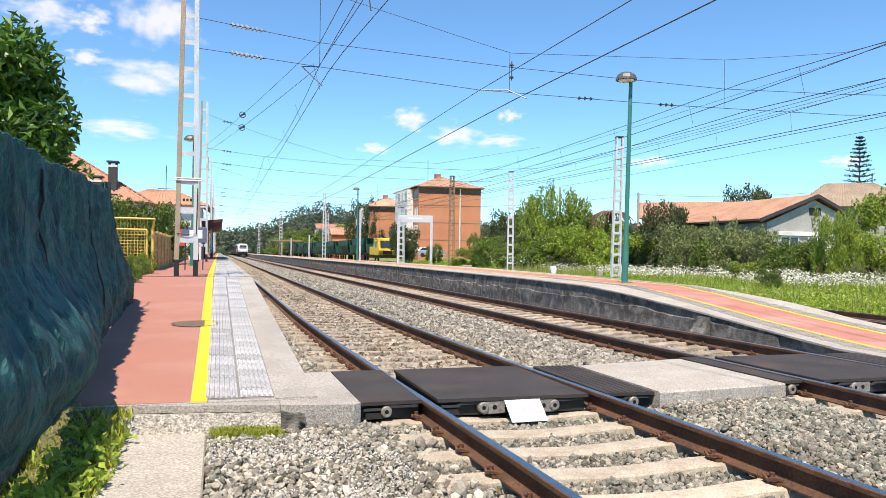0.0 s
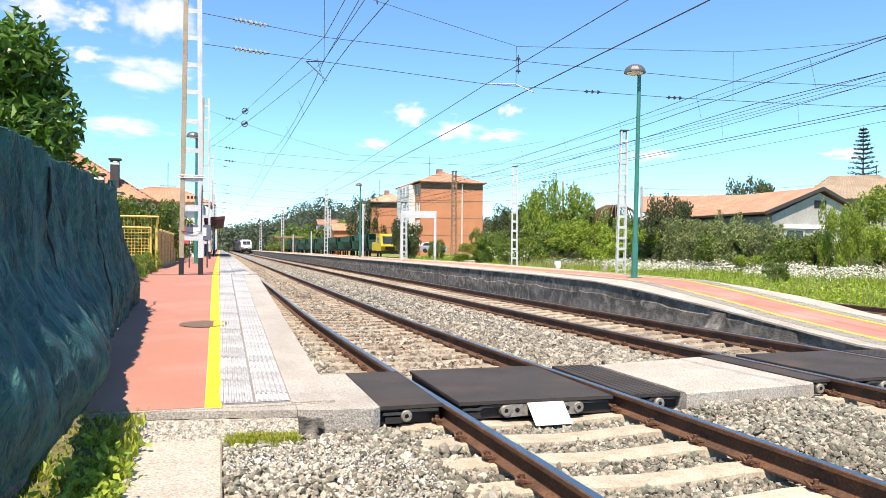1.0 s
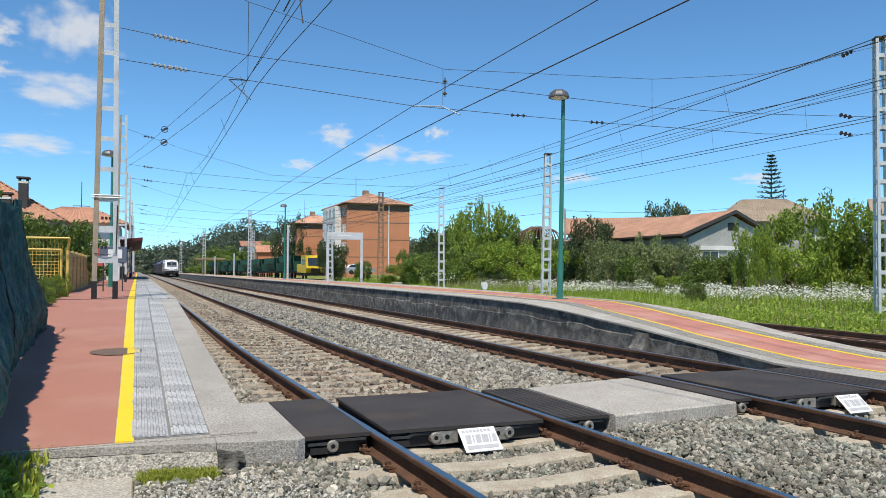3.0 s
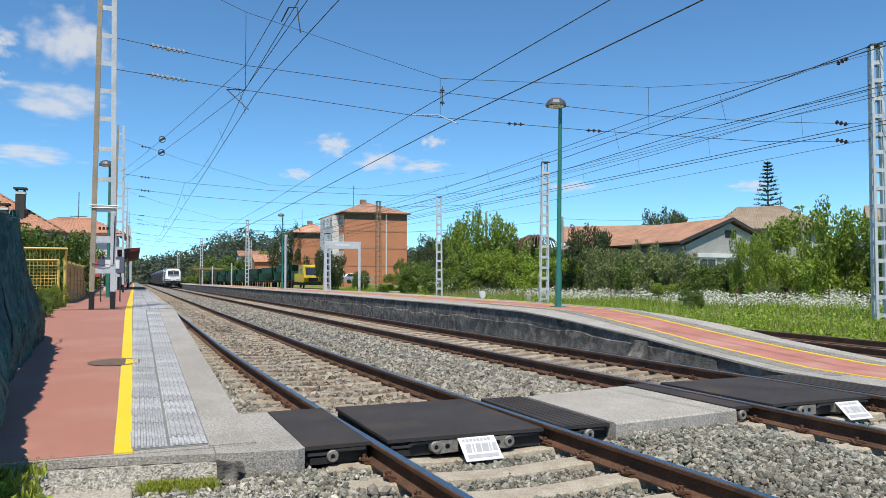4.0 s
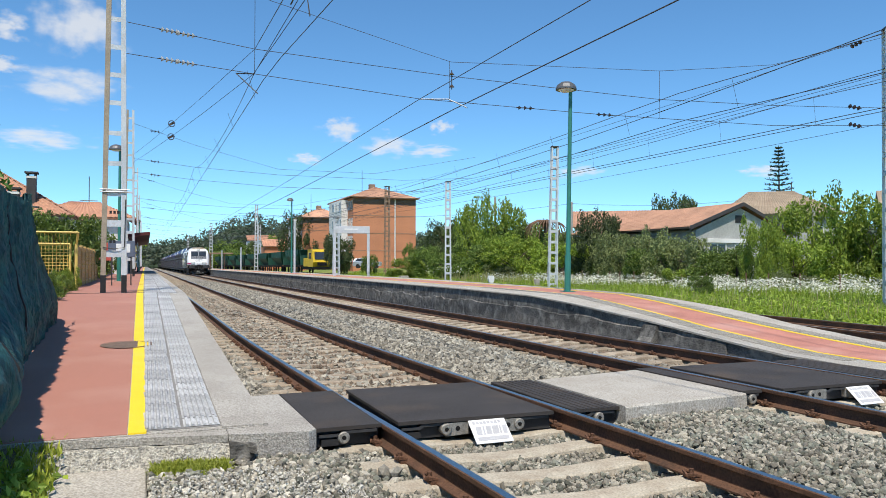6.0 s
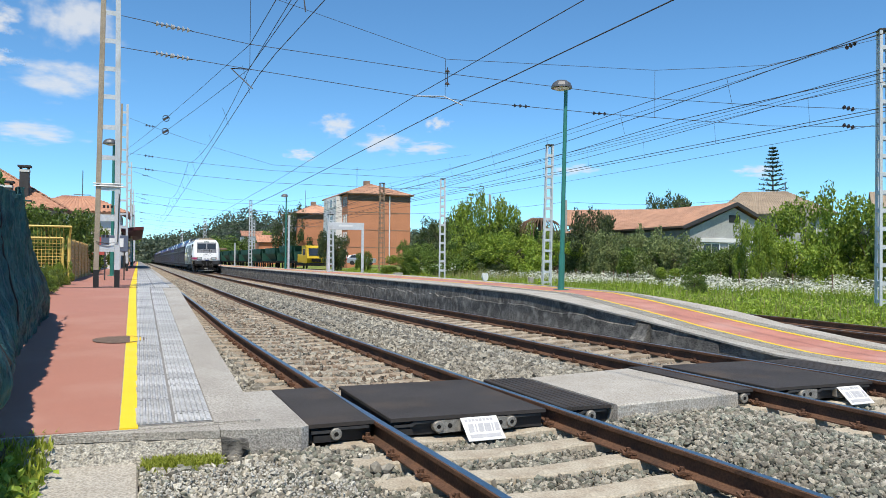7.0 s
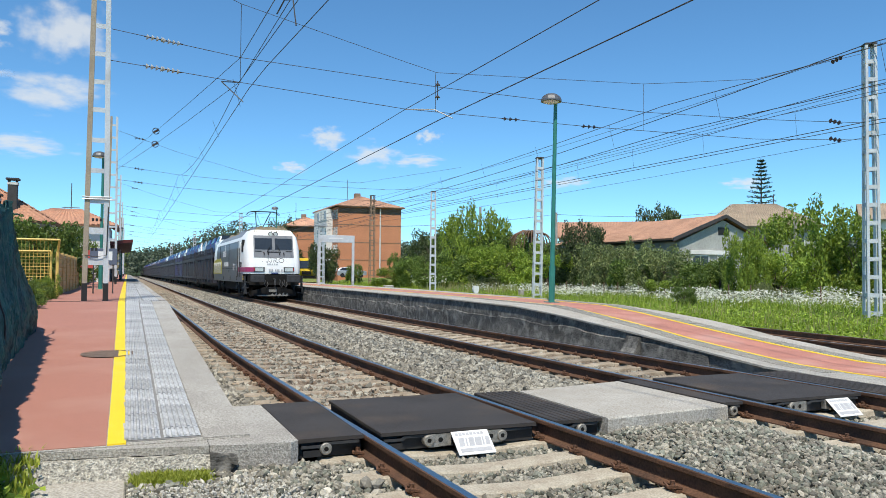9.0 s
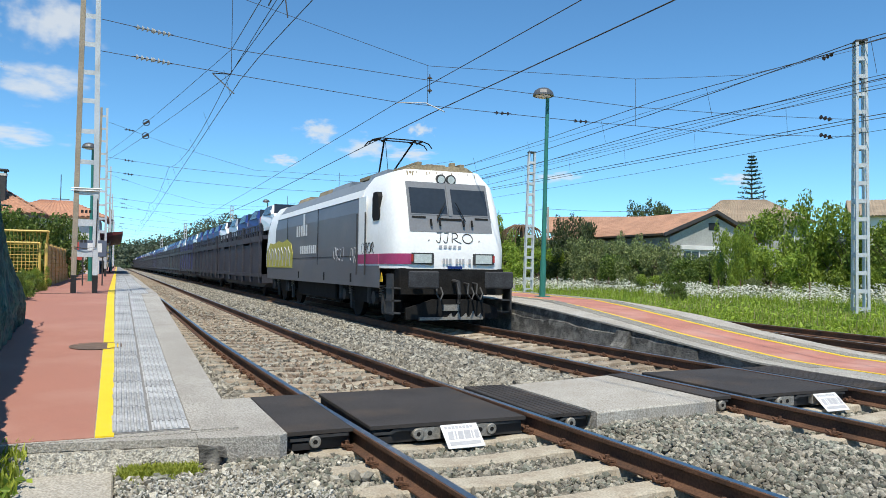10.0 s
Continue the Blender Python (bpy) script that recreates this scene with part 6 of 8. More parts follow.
# the brick apartment block: a gable of bare brick, a white bay front towards the line
def apartment(x, y, w, depth, h, z, label, windows=True, storeys=4):
    t = thing("apartment_block", label, "apartment building", pose(x, y, z), group="brick apartment blocks")
    b = bmesh.new()
    box(b, 0, w, 0, depth, -1, h)
    part("wall", b, "brick", t, "orange brick wall")
    st = h / storeys
    for k in range(1, storeys):
        b = bmesh.new()
        box(b, -0.03, w + 0.03, -0.035, depth, k * st - 0.06, k * st + 0.02)
        part("floor_band", b, "rusty_lattice", t, "thin concrete floor band")
    b = bmesh.new()
    box(b, 0.0, w, -0.03, 0.02, h - 0.95, h - 0.1)
    part("top_band", b, "wood_old", t, "dark brick band below the eaves")
    # the white bay on the front that faces the line
    b = bmesh.new()
    box(b, -1.0, -0.02, 3.4, depth - 3, st * 0.95, h - 0.15)
    part("bay", b, "plaster", t, "white rendered bay")
    for k in range(storeys):
        if k:
            for yy in (4.2, 6.6, 9.0):
                window(t, pose(-1.02, yy, k * st + 0.9, 0, 0, -90), 1.5, 1.4)
        for yy in (0.9, 2.3):
            window(t, pose(-0.03, yy, k * st + 0.9, 0, 0, -90), 0.9, 1.4)
    apex = (w / 2, depth * 0.35, h + 2.1)
    apex2 = (w / 2, depth * 0.7, h + 2.1)
    e = 0.5
    for q in (((-e, -e, h), (w + e, -e, h), apex, (apex[0] - 0.01, apex[1], apex[2])), ((-e, depth + e, h), (-e, -e, h), apex, apex2), ((w + e, -e, h), (w + e, depth + e, h), apex2, apex), ((w + e, depth + e, h), (-e, depth + e, h), apex2, (apex2[0] + 0.01, apex2[1], apex2[2]))):
        tiled(t, *q, "tile_roof_pale", 0.6, 0.6, name="roof")
    b = bmesh.new()
    box(b, w * 0.45, w * 0.45 + 0.9, depth * 0.45, depth * 0.45 + 0.9, h + 1.2, h + 2.9)
    part("chimney", b, "rusty_lattice", t)
    b = bmesh.new()
    tube(b, [(w * 0.66, -0.08, 0), (w * 0.66, -0.08, h - 0.1)], 0.10, 6)
    part("downpipe", b, "plaster", t, "white downpipe")
    b = bmesh.new()
    tube(b, [(w * 0.3, depth * 0.4, h + 1.5), (w * 0.3, depth * 0.4, h + 5)], 0.04, 4)
    part("aerial", b, "lamp_grey", t)
    return t


apartment(30.2, 114.6, 10.2, 15.0, 10.9, 0.9, "four-storey orange brick apartment block with a white bay front")
apartment(28.6, 146.5, 9.0, 13.0, 9.6, 0.9, "lower brick apartment block with white bays behind the first")
h5 = thing("brick_house", "orange brick house with tiled roof beyond the wagons", "house", pose(31.2, 172, 1))
b = bmesh.new()
box(b, 0, 7, 0, 8, -1, 9.4)
part("wall", b, "brick", h5)
tiled(h5, (-0.5, -0.5, 9.3), (7.5, -0.5, 9.3), (7.5, 4, 11), (-0.5, 4, 11), "tile_roof", 0.6, 0.6, name="roof")
h6 = thing("brick_house", "small brick station building with an orange roof", "house", pose(26.3, 180, 1))
b = bmesh.new()
box(b, 0, 5.5, 0, 6, -1, 4.6)
part("wall", b, "brick", h6)
tiled(h6, (-0.4, -0.4, 4.6), (5.9, -0.4, 4.6), (5.9, 3, 6.4), (-0.4, 3, 6.4), "tile_roof", 0.6, 0.6, name="roof")
for x in (1.2, 3.6):
    window(h6, pose(x, -0.02, 1.6), 1.2, 1.6)
h7 = thing("white_house", "small white house on the wooded slope", "house", pose(33, 262, 4.5))
b = bmesh.new()
box(b, 0, 9, 0, 8, -5, 5)
part("wall", b, "plaster", h7)
tiled(h7, (-0.5, -0.5, 5), (9.5, -0.5, 5), (9.5, 4, 7), (-0.5, 4, 7), "tile_roof", 0.7, 0.7, name="roof")

# houses on the station side
h8 = thing("station_side_house", "house with a broad clay tile roof and dark chimneys", "house", pose(-3.4, 46.2, 0.5))
b = bmesh.new()
box(b, -13, -0.5, 0, 9, -0.5, 3.4)
part("wall", b, "plaster", h8)
tiled(h8, (-14, -0.6, 3.35), (0.25, -0.6, 3.35), (-5.0, 4.2, 6.6), (-9.5, 4.2, 6.6), "tile_roof", 0.28, 0.4, name="roof")
tiled(h8, (0.25, -0.6, 3.35), (0.25, 9.6, 3.35), (-5.0, 4.25, 6.6), (-5.0, 4.2, 6.6), "tile_roof", 0.28, 0.4, name="roof")
b = bmesh.new()
box(b, -13.9, 0.15, -0.62, -0.5, 3.2, 3.38)
part("gutter", b, "dark_fascia", h8, "dark gutter")
for x, y, zt, w in ((-1.80, 0.4, 5.75, 0.44), (-2.55, -0.1, 4.85, 0.52)):
    b = bmesh.new()
    box(b, x - w / 2, x + w / 2, y - w / 2, y + w / 2, 3.5, zt - 0.35, 0.01)
    ch = part("chimney", b, "dark_fascia", h8, "dark clad chimney")
    b = bmesh.new()
    box(b, x - w / 2 - 0.02, x + w / 2 + 0.02, y - w / 2 - 0.02, y + w / 2 + 0.02, zt - 0.35, zt - 0.22)
    part("collar", b, "plaster", ch)
    b = bmesh.new()
    box(b, x - w / 2 - 0.09, x + w / 2 + 0.09, y - w / 2 - 0.09, y + w / 2 + 0.09, zt - 0.1, zt, 0.01)
    for sx in (-1, 1):
        for sy in (-1, 1):
            box(b, x + sx * w * 0.4 - 0.04, x + sx * w * 0.4 + 0.04, y + sy * w * 0.4 - 0.04, y + sy * w * 0.4 + 0.04, zt - 0.22, zt - 0.1)
    part("cap", b, "dark_fascia", ch)
b = bmesh.new()
box(b, -5.5, -5.6, 3.4, 3.5, 6.0, 7.0)
sk = part("skylight", b, "window_glass", h8, "open roof window")
sk.rotation_euler = (radians(-10), 0, 0)
h9 = thing("station_side_house", "small house with a hipped orange tile roof", "house", pose(-4.2, 61.5, 0.5))
b = bmesh.new()
box(b, -2.8, 3.4, 0, 8, -0.5, 4.2)
part("wall", b, "plaster", h9)
for q in (((-3.3, -0.5, 4.15), (3.9, -0.5, 4.15), (1.2, 3.5, 5.5), (-0.6, 3.5, 5.5)), ((3.9, -0.5, 4.15), (3.9, 8, 4.15), (1.2, 3.55, 5.5), (1.2, 3.5, 5.5)), ((-3.3, 8, 4.15), (-3.3, -0.5, 4.15), (-0.6, 3.5, 5.5), (-0.6, 3.55, 5.5))):
    tiled(h9, *q, "tile_roof", 0.35, 0.45, name="roof")
b = bmesh.new()
tube(b, [(0.6, 3.5, 5.4), (0.6, 3.5, 7.6)], 0.03, 4)
tube(b, [(0.0, 3.5, 5.75), (1.2, 3.5, 5.75)], 0.03, 4)
part("aerial", b, "lamp_grey", h9)

# gate and timber fence at the back of the platform
gate = thing("yellow_gate", "yellow welded mesh gate with a bent-over top", "gate", pose(-2.55, 27.15, 0.6))
b = bmesh.new()
for p, q in (((-0.6, 0, 0), (-0.6, 0, 1.38)), ((1.0, 0, 0), (1.0, 0, 1.38)), ((0.82, 0, 0), (0.82, 0, 1.38)), ((-0.6, 0, 1.38), (0.82, 0, 1.38)), ((-0.6, 0, 0.1), (0.82, 0, 0.1)), ((1.0, 0, 1.38), (1.06, -0.3, 1.72)), ((-0.6, -0.3, 1.72), (1.06, -0.3, 1.72)), ((-0.6, 0, 1.38), (-0.6, -0.3, 1.72))):
    tube(b, [p, q], 0.035, 6)
part("frame", b, "gate_yellow", gate)
b = bmesh.new()
for k in range(15):
    x = -0.55 + 0.1 * k
    tube(b, [(x, 0, 0.1), (x, 0, 1.38), (x, -0.3, 1.72)], 0.008, 4)
for k in range(13):
    tube(b, [(-0.6, 0, 0.12 + 0.1 * k), (0.82, 0, 0.12 + 0.1 * k)], 0.008, 4)
part("mesh", b, "gate_yellow", gate, "yellow wire mesh")
wf = thing("timber_fence", "ochre timber board fence behind the platform", "fence", pose(-1.62, 28.0, 0.6))
for k in range(7):
    b = bmesh.new()
    box(b, -0.05, 0.05, 1.75 * k, 1.75 * k + 0.1, -0.1, 1.4, 0.008)
    part("post", b, "wood_fence", wf)
    if k < 6:
        for j in range(9):
            b = bmesh.new()
            box(b, -0.02, 0.02, 1.75 * k + 0.1, 1.75 * k + 1.75, 0.05 + 0.145 * j, 0.05 + 0.145 * j + 0.125, 0.006)
            part("board", b, "wood_fence", wf)
bench = thing("old_bench", "broken weathered wooden bench among weeds", "bench", pose(-1.95, 25.2, 0.55))
b = bmesh.new()
box(b, -0.9, 0.2, -0.15, 0.15, 0.42, 0.47, 0.006)
part("seat", b, "wood_old", bench)
for p, q in (((-0.1, 0, 0.43), (0.28, 0, 0.0)), ((-0.35, 0.05, 0.43), (-0.3, 0.05, 0)), ((-0.8, 0, 0.43), (-0.8, 0, 0))):
    b = bmesh.new()
    tube(b, [p, q], 0.035, 5)
    part("leg", b, "wood_old", bench)
bm = bmesh.new()
box(bm, -2.3, -2.0, 40, 75, 0, 2.1, 0.02)
solid("wall_station", bm, "plaster_grey", "grey boundary wall behind the platform", "wall", "structure")

# station canopy far along the platform
cano = thing("station_canopy", "dark red flat canopy on posts along the platform", "canopy", pose(-2.0, 70, 0.68))
b = bmesh.new()
prism(b, [(-1.2, 2.35), (-1.2, 2.75), (2.75, 3.15), (2.75, 2.95)], "y", -8, 22)
part("roof", b, "canopy_red", cano)
for y in (-5, 2, 9, 16):
    b = bmesh.new()
    tube(b, [(1.2, y, 0), (1.2, y, 2.75)], 0.08, 6)
    part("post", b, "dark_fascia", cano)
b = bmesh.new()
box(b, -1.1, -0.7, -7, 21, 0, 2.5)
part("back_wall", b, "plaster_grey", cano)
t = thing("poster_board", "tall red and white poster board by the fence", "notice board", pose(-1.35, 41, 0.66))
b = bmesh.new()
box(b, -0.3, 0.25, -0.03, 0.03, 0.9, 1.75)
part("board", b, "sign_red", t)
b = bmesh.new()
box(b, -0.28, -0.02, -0.04, -0.031, 1.0, 1.7)
part("sheet", b, "plate_white", t, "white poster")


# ---- on and beyond the island platform ----
portal = thing("station_sign", "white steel portal frame carrying a long pale sign", "station sign", pose(13.0, 47.6, 0.68))
for x in (-1.05, 1.05):
    b = bmesh.new()
    box(b, x - 0.08, x + 0.08, -0.05, 0.05, 0, 3.05, 0.01)
    part("post", b, "galv", portal)
b = bmesh.new()
box(b, -1.13, 1.13, -0.06, 0.06, 2.65, 3.1, 0.01)
part("board", b, "galv", portal)
b = bmesh.new()
box(b, -0.45, 0.4, -0.068, -0.061, 2.85, 2.95)
part("print", b, "plate_white", portal, "pale lettering bar")
portal.matrix_basis = pose(12.4, 47.6, 0.68, 0, 0, -8)
t = thing("dwarf_signal", "small white dwarf signal beside the siding", "signal", pose(20.6, 44.6, -0.1) @ Matrix.Scale(0.78, 4))
b = bmesh.new()
tube(b, [(0, 0, 0), (0, 0, 0.55)], 0.06, 8)
part("stand", b, "plate_white", t)
b = bmesh.new()
prism(b, [(-0.2, 0.5), (-0.26, 0.75), (-0.2, 1.02), (0.2, 1.02), (0.26, 0.75), (0.2, 0.5), (0.08, 0.42), (-0.08, 0.42)], "y", -0.12, 0.12)
part("head", b, "plate_white", t)
b = bmesh.new()
box(b, -0.5, 0.1, -0.2, 0.2, -0.1, 0.1, 0.02)
part("base", b, "wood_old", t)
for x, y, w in ((20.4, 62, 0.5), (20.9, 62.4, 0.4), (24, 45, 0.3)):
    b = bmesh.new()
    box(b, x, x + w, y, y + w, -0.3, 0.45, 0.03)
    solid("concrete_block", b, "concrete_pale", "pale concrete block lying in the grass", "concrete block", group="concrete blocks")
for x, y in ((11.6, 62.5), (12.2, 104), (11.8, 126)):
    t = thing("sign_post", "white post with a small sign on the island platform", "sign post", pose(x, y, 0.68))
    b = bmesh.new()
    tube(b, [(0, 0, 0), (0, 0, 4.2 if y < 70 else 3.0)], 0.09, 8)
    part("post", b, "galv", t)
shel = thing("waiting_shelter", "rust-red open waiting shelter on the island platform", "shelter", pose(12.3, 140, 0.68))
b = bmesh.new()
box(b, -2.5, 2.5, -1.5, 1.5, 2.6, 2.85, 0.02)
part("roof", b, "rusty_lattice", shel)
for x in (-1.2, 1.2):
    b = bmesh.new()
    box(b, x - 0.12, x + 0.12, -0.12, 0.12, 0, 2.6)
    part("post", b, "rusty_lattice", shel)


def hopper(m):
    t = thing("hopper_wagon", "dark green ballast hopper wagon parked on the siding", "railway wagon", m, group="green hopper wagons")
    b = bmesh.new()
    loft(b, [[(-1.45, y0_, z0_), (1.45, y0_, z0_), (1.45, y1_, z0_), (-1.45, y1_, z0_)] if k else [(-0.7, y0_, z0_), (0.7, y0_, z0_), (0.7, y1_, z0_), (-0.7, y1_, z0_)] for k, (y0_, y1_, z0_) in enumerate(((3.6, 8.4, 1.2), (2.0, 10.0, 2.5), (1.3, 10.7, 3.5)))])
    part("hopper", b, "hopper_green", t)
    b = bmesh.new()
    box(b, -1.3, 1.3, 0, 12, 0.85, 1.15)
    part("underframe", b, "under", t)
    b = bmesh.new()
    box(b, -0.03, 0.03, 0, 0.12, 2.5, 3.5)
    rib = mesh_of("rib", b, "hopper_green")
    for k in range(7):
        for s in (-1, 1):
            place("rib", rib, t, pose(s * 1.47, 2.1 + 1.28 * k, 0))
    b = bmesh.new()
    box(b, -1.3, 1.3, 0.1, 0.25, 1.15, 2.6)
    tube(b, [(-1.3, 0.2, 1.15), (-1.3, 0.9, 3.4)], 0.05, 5)
    tube(b, [(1.3, 0.2, 1.15), (1.3, 0.9, 3.4)], 0.05, 5)
    part("end_frame", b, "hopper_green", t)
    for y in (1.6, 3.4, 8.6, 10.4):
        for s in (-1, 1):
            b = bmesh.new()
            tube(b, [(s * 0.8, y, 0.45), (s * 0.93, y, 0.45)], 0.45, 14)
            part("wheel", b, "under", t)
    return t


def yard(y):
    """The middle of the siding that holds the hoppers, bearing in towards the line far off."""
    return 22.8 - 0.045 * (y - 100)


YARD_Z = 0.28
hp = hopper(pose(yard(109.2), 109.2, YARD_Z, 0, 0, 2.6) @ Matrix.Scale(0.95, 4))
for k in range(1, 8):
    copy_thing(hp, pose(yard(109.2 + 11.7 * k), 109.2 + 11.7 * k, YARD_Z, 0, 0, 2.6) @ Matrix.Scale(0.95, 4))
mach = thing("maintenance_vehicle", "yellow track maintenance vehicle at the head of the hoppers", "rail vehicle", pose(yard(101.6), 101.6, YARD_Z, 0, 0, 2.6) @ Matrix.Scale(0.92, 4))
b = bmesh.new()
prism(b, [(1.2, 0.9), (0.9, 1.6), (1.5, 3.3), (2.2, 3.5), (4.2, 3.5), (4.2, 0.9)], "x", -1.35, 1.35)
part("cab", b, "machine_yellow", mach)
b = bmesh.new()
prism(b, [(0.98, 2.0), (1.38, 3.1), (1.44, 3.1), (1.04, 2.0)], "x", -1.05, 1.05)
part("windscreen", b, "window_glass", mach)
b = bmesh.new()
box(b, -1.365, -1.345, 2.0, 3.6, 2.1, 3.0)
part("side_window", b, "window_glass", mach)
b = bmesh.new()
box(b, -1.3, 1.3, 0.6, 7.6, 0.5, 0.95)
part("underframe", b, "under", mach)
b = bmesh.new()
box(b, -1.2, 1.2, 4.25, 7.4, 0.95, 2.2, 0.05)
part("engine_hood", b, "machine_yellow", mach)
b = bmesh.new()
box(b, -0.7, 0.7, 0.86, 0.92, 1.1, 1.6)
part("grille", b, "under", mach)
track("track_4", yard, YARD_Z, 98, 220, False, "siding track holding the parked hopper wagons", 0)


def motor_car(name, m, paint, label, group):
    t = thing(name, label, "car", m, group=group)
    b = bmesh.new()
    prof = [(-2.05, 0.35), (-2.12, 0.75), (-2.0, 0.95), (-1.1, 1.02), (-0.45, 1.45), (0.9, 1.5), (1.75, 1.38), (2.02, 0.98), (2.08, 0.5), (2.0, 0.3)]
    inset = lambda z: 0.86 if z < 1.1 else 0.68
    rings = []
    for s in (-1, -0.8, 0.8, 1):
        rings.append([(s * inset(z) * (1 if abs(s) == 1 else 1), y * (0.985 if abs(s) == 1 else 1), z - (0.02 if abs(s) == 1 else 0)) for y, z in prof])
    loft(b, rings)
    part("body", b, paint, t)
    for s in (-1, 1):
        b = bmesh.new()
        loft(b, [[(s * 0.80, -0.85, 1.03), (s * 0.70, -0.40, 1.40), (s * 0.70, 1.35, 1.40), (s * 0.80, 1.75, 1.03)], [(s * 0.83, -0.85, 1.03), (s * 0.72, -0.40, 1.41), (s * 0.72, 1.35, 1.41), (s * 0.83, 1.75, 1.03)]])
        part("side_window", b, "car_glass", t)
    b = bmesh.new()
    loft(b, [[(-0.66, 1.80, 1.37), (0.66, 1.80, 1.37), (0.74, 2.03, 1.0), (-0.74, 2.03, 1.0)], [(-0.66, 1.84, 1.38), (0.66, 1.84, 1.38), (0.74, 2.07, 1.01), (-0.74, 2.07, 1.01)]])
    part("rear_window", b, "car_glass", t)
    b = bmesh.new()
    loft(b, [[(-0.72, -1.08, 1.05), (0.72, -1.08, 1.05), (0.62, -0.48, 1.46), (-0.62, -0.48, 1.46)], [(-0.72, -1.1, 1.08), (0.72, -1.1, 1.08), (0.62, -0.5, 1.49), (-0.62, -0.5, 1.49)]])
    part("windscreen", b, "car_glass", t)
    for s in (-1, 1):
        b = bmesh.new()
        box(b, s * 0.78 - 0.09, s * 0.78 + 0.09, 2.02, 2.1, 0.72, 1.0)
        part("tail_light", b, "red_lens", t)
        for y in (-1.3, 1.3):
            b = bmesh.new()
            tube(b, [(s * 0.68, y, 0.31), (s * 0.87, y, 0.31)], 0.31, 14)
            part("wheel", b, "tyre", t)
    return t


motor_car("parked_car", pose(30.3, 107, 0.9, 0, 0, 70), "car_grey", "silver-blue car parked before the apartment block", "parked cars")


# ---- clouds: thin white sheets very far off ----
cm = bpy.data.materials.new("cloud")
cm.use_nodes = True
cn, cl = cm.node_tree.nodes, cm.node_tree.links
for nd in list(cn):
    if nd.type == "BSDF_PRINCIPLED":
        cn.remove(nd)
ctc = cn.new("ShaderNodeTexCoord")
cno = cn.new("ShaderNodeTexNoise")
cno.inputs["Scale"].default_value, cno.inputs["Detail"].default_value = 2.6, 7
coi = cn.new("ShaderNodeObjectInfo")
cadd = cn.new("ShaderNodeVectorMath")
cl.new(ctc.outputs["Object"], cadd.inputs[0])
cl.new(coi.outputs["Location"], cadd.inputs[1])
cl.new(cadd.outputs[0], cno.inputs["Vector"])
clen = cn.new("ShaderNodeVectorMath")
clen.operation = "LENGTH"
cl.new(ctc.outputs["Object"], clen.inputs[0])
csub = cn.new("ShaderNodeMath")
csub.operation = "MULTIPLY_ADD"
cl.new(clen.outputs["Value"], csub.inputs[0])
csub.inputs[1].default_value = -0.62
cl.new(cno.outputs[0], csub.inputs[2])
cmr = cn.new("ShaderNodeMapRange")
cmr.interpolation_type = "SMOOTHSTEP"
cmr.inputs[1].default_value, cmr.inputs[2].default_value, cmr.inputs[4].default_value = 0.02, 0.48, 0.74
cl.new(csub.outputs[0], cmr.inputs[0])
cem = cn.new("ShaderNodeEmission")
cem.inputs[0].default_value = (0.93, 0.96, 1.0, 1)
cem.inputs[1].default_value = 0.82
ctr = cn.new("ShaderNodeBsdfTransparent")
cmx = cn.new("ShaderNodeMixShader")
cl.new(cmr.outputs[0], cmx.inputs[0])
cl.new(ctr.outputs[0], cmx.inputs[1])
cl.new(cem.outputs[0], cmx.inputs[2])
cl.new(cmx.outputs[0], cn["Material Output"].inputs[0])
M["cloud"] = cm
for x, y, z, w, h in ((-187, 2494, 719, 253, 195), (-233, 2534, 541, 312, 117), (-376, 2480, 692, 136, 78), (-285, 2558, 381, 292, 62), (612, 2486, 462, 152, 78), (776, 2450, 407, 175, 78), (910, 2406, 394, 195, 43), (939, 2380, 474, 88, 51), (506, 2527, 360, 107, 39), (1365, 2192, 317, 156, 43), (-503, 2457, 694, 214, 117), (-399, 2503, 588, 117, 51), (1815, 1840, 300, 136, 39)):
    bm = bmesh.new()
    sheet(bm, [-1, 0, 1], [-1, 0, 1], lambda u, v: 0.0)
    ob = solid("cloud", bm, "cloud", "small fair-weather cloud, white and ragged", "cloud", "structure")
    ob.matrix_basis = look((x, y, z), (0.4, 1.7, 1.3)) @ Matrix.Diagonal((w * 0.72, h * 0.78, 1, 1))


# ---- the goods train ----
NOSE = 17.6                                # where the nose stands at the end of the clip
TRAIN_X = 7.54


M["buffer_black"] = mat("buffer_black_paint", (0.055, 0.056, 0.060), 0.7, vary=0.35, scale=4, fine=30, bump=0.1, spec=0.25)
M["surround_grey"] = mat("windscreen_surround_paint", (0.21, 0.215, 0.225), 0.4, vary=0.1, scale=2, fine=20, bump=0.02)


def bars(parent, m, rows, material, name="lettering", label="", thick=0.006):
    """Flat marks: (x, z, width, height[, slant]) on a vertical face, each a small slab."""
    for x, z, w, h, *sl in rows:
        b = bmesh.new()
        s = sl[0] if sl else 0.0
        prism(b, [(x, z), (x + w, z), (x + w + s, z + h), (x + s, z + h)], "y", -thick, 0.0)
        ob = part(name, b, material, parent, label)
        ob.matrix_basis = m


NOSE_CURVE = ((0.0, 0.0), (0.2, 0.02), (0.38, 0.055), (0.54, 0.11), (0.68, 0.19), (0.80, 0.30), (0.90, 0.46), (0.97, 0.70), (1.0, 0.95))


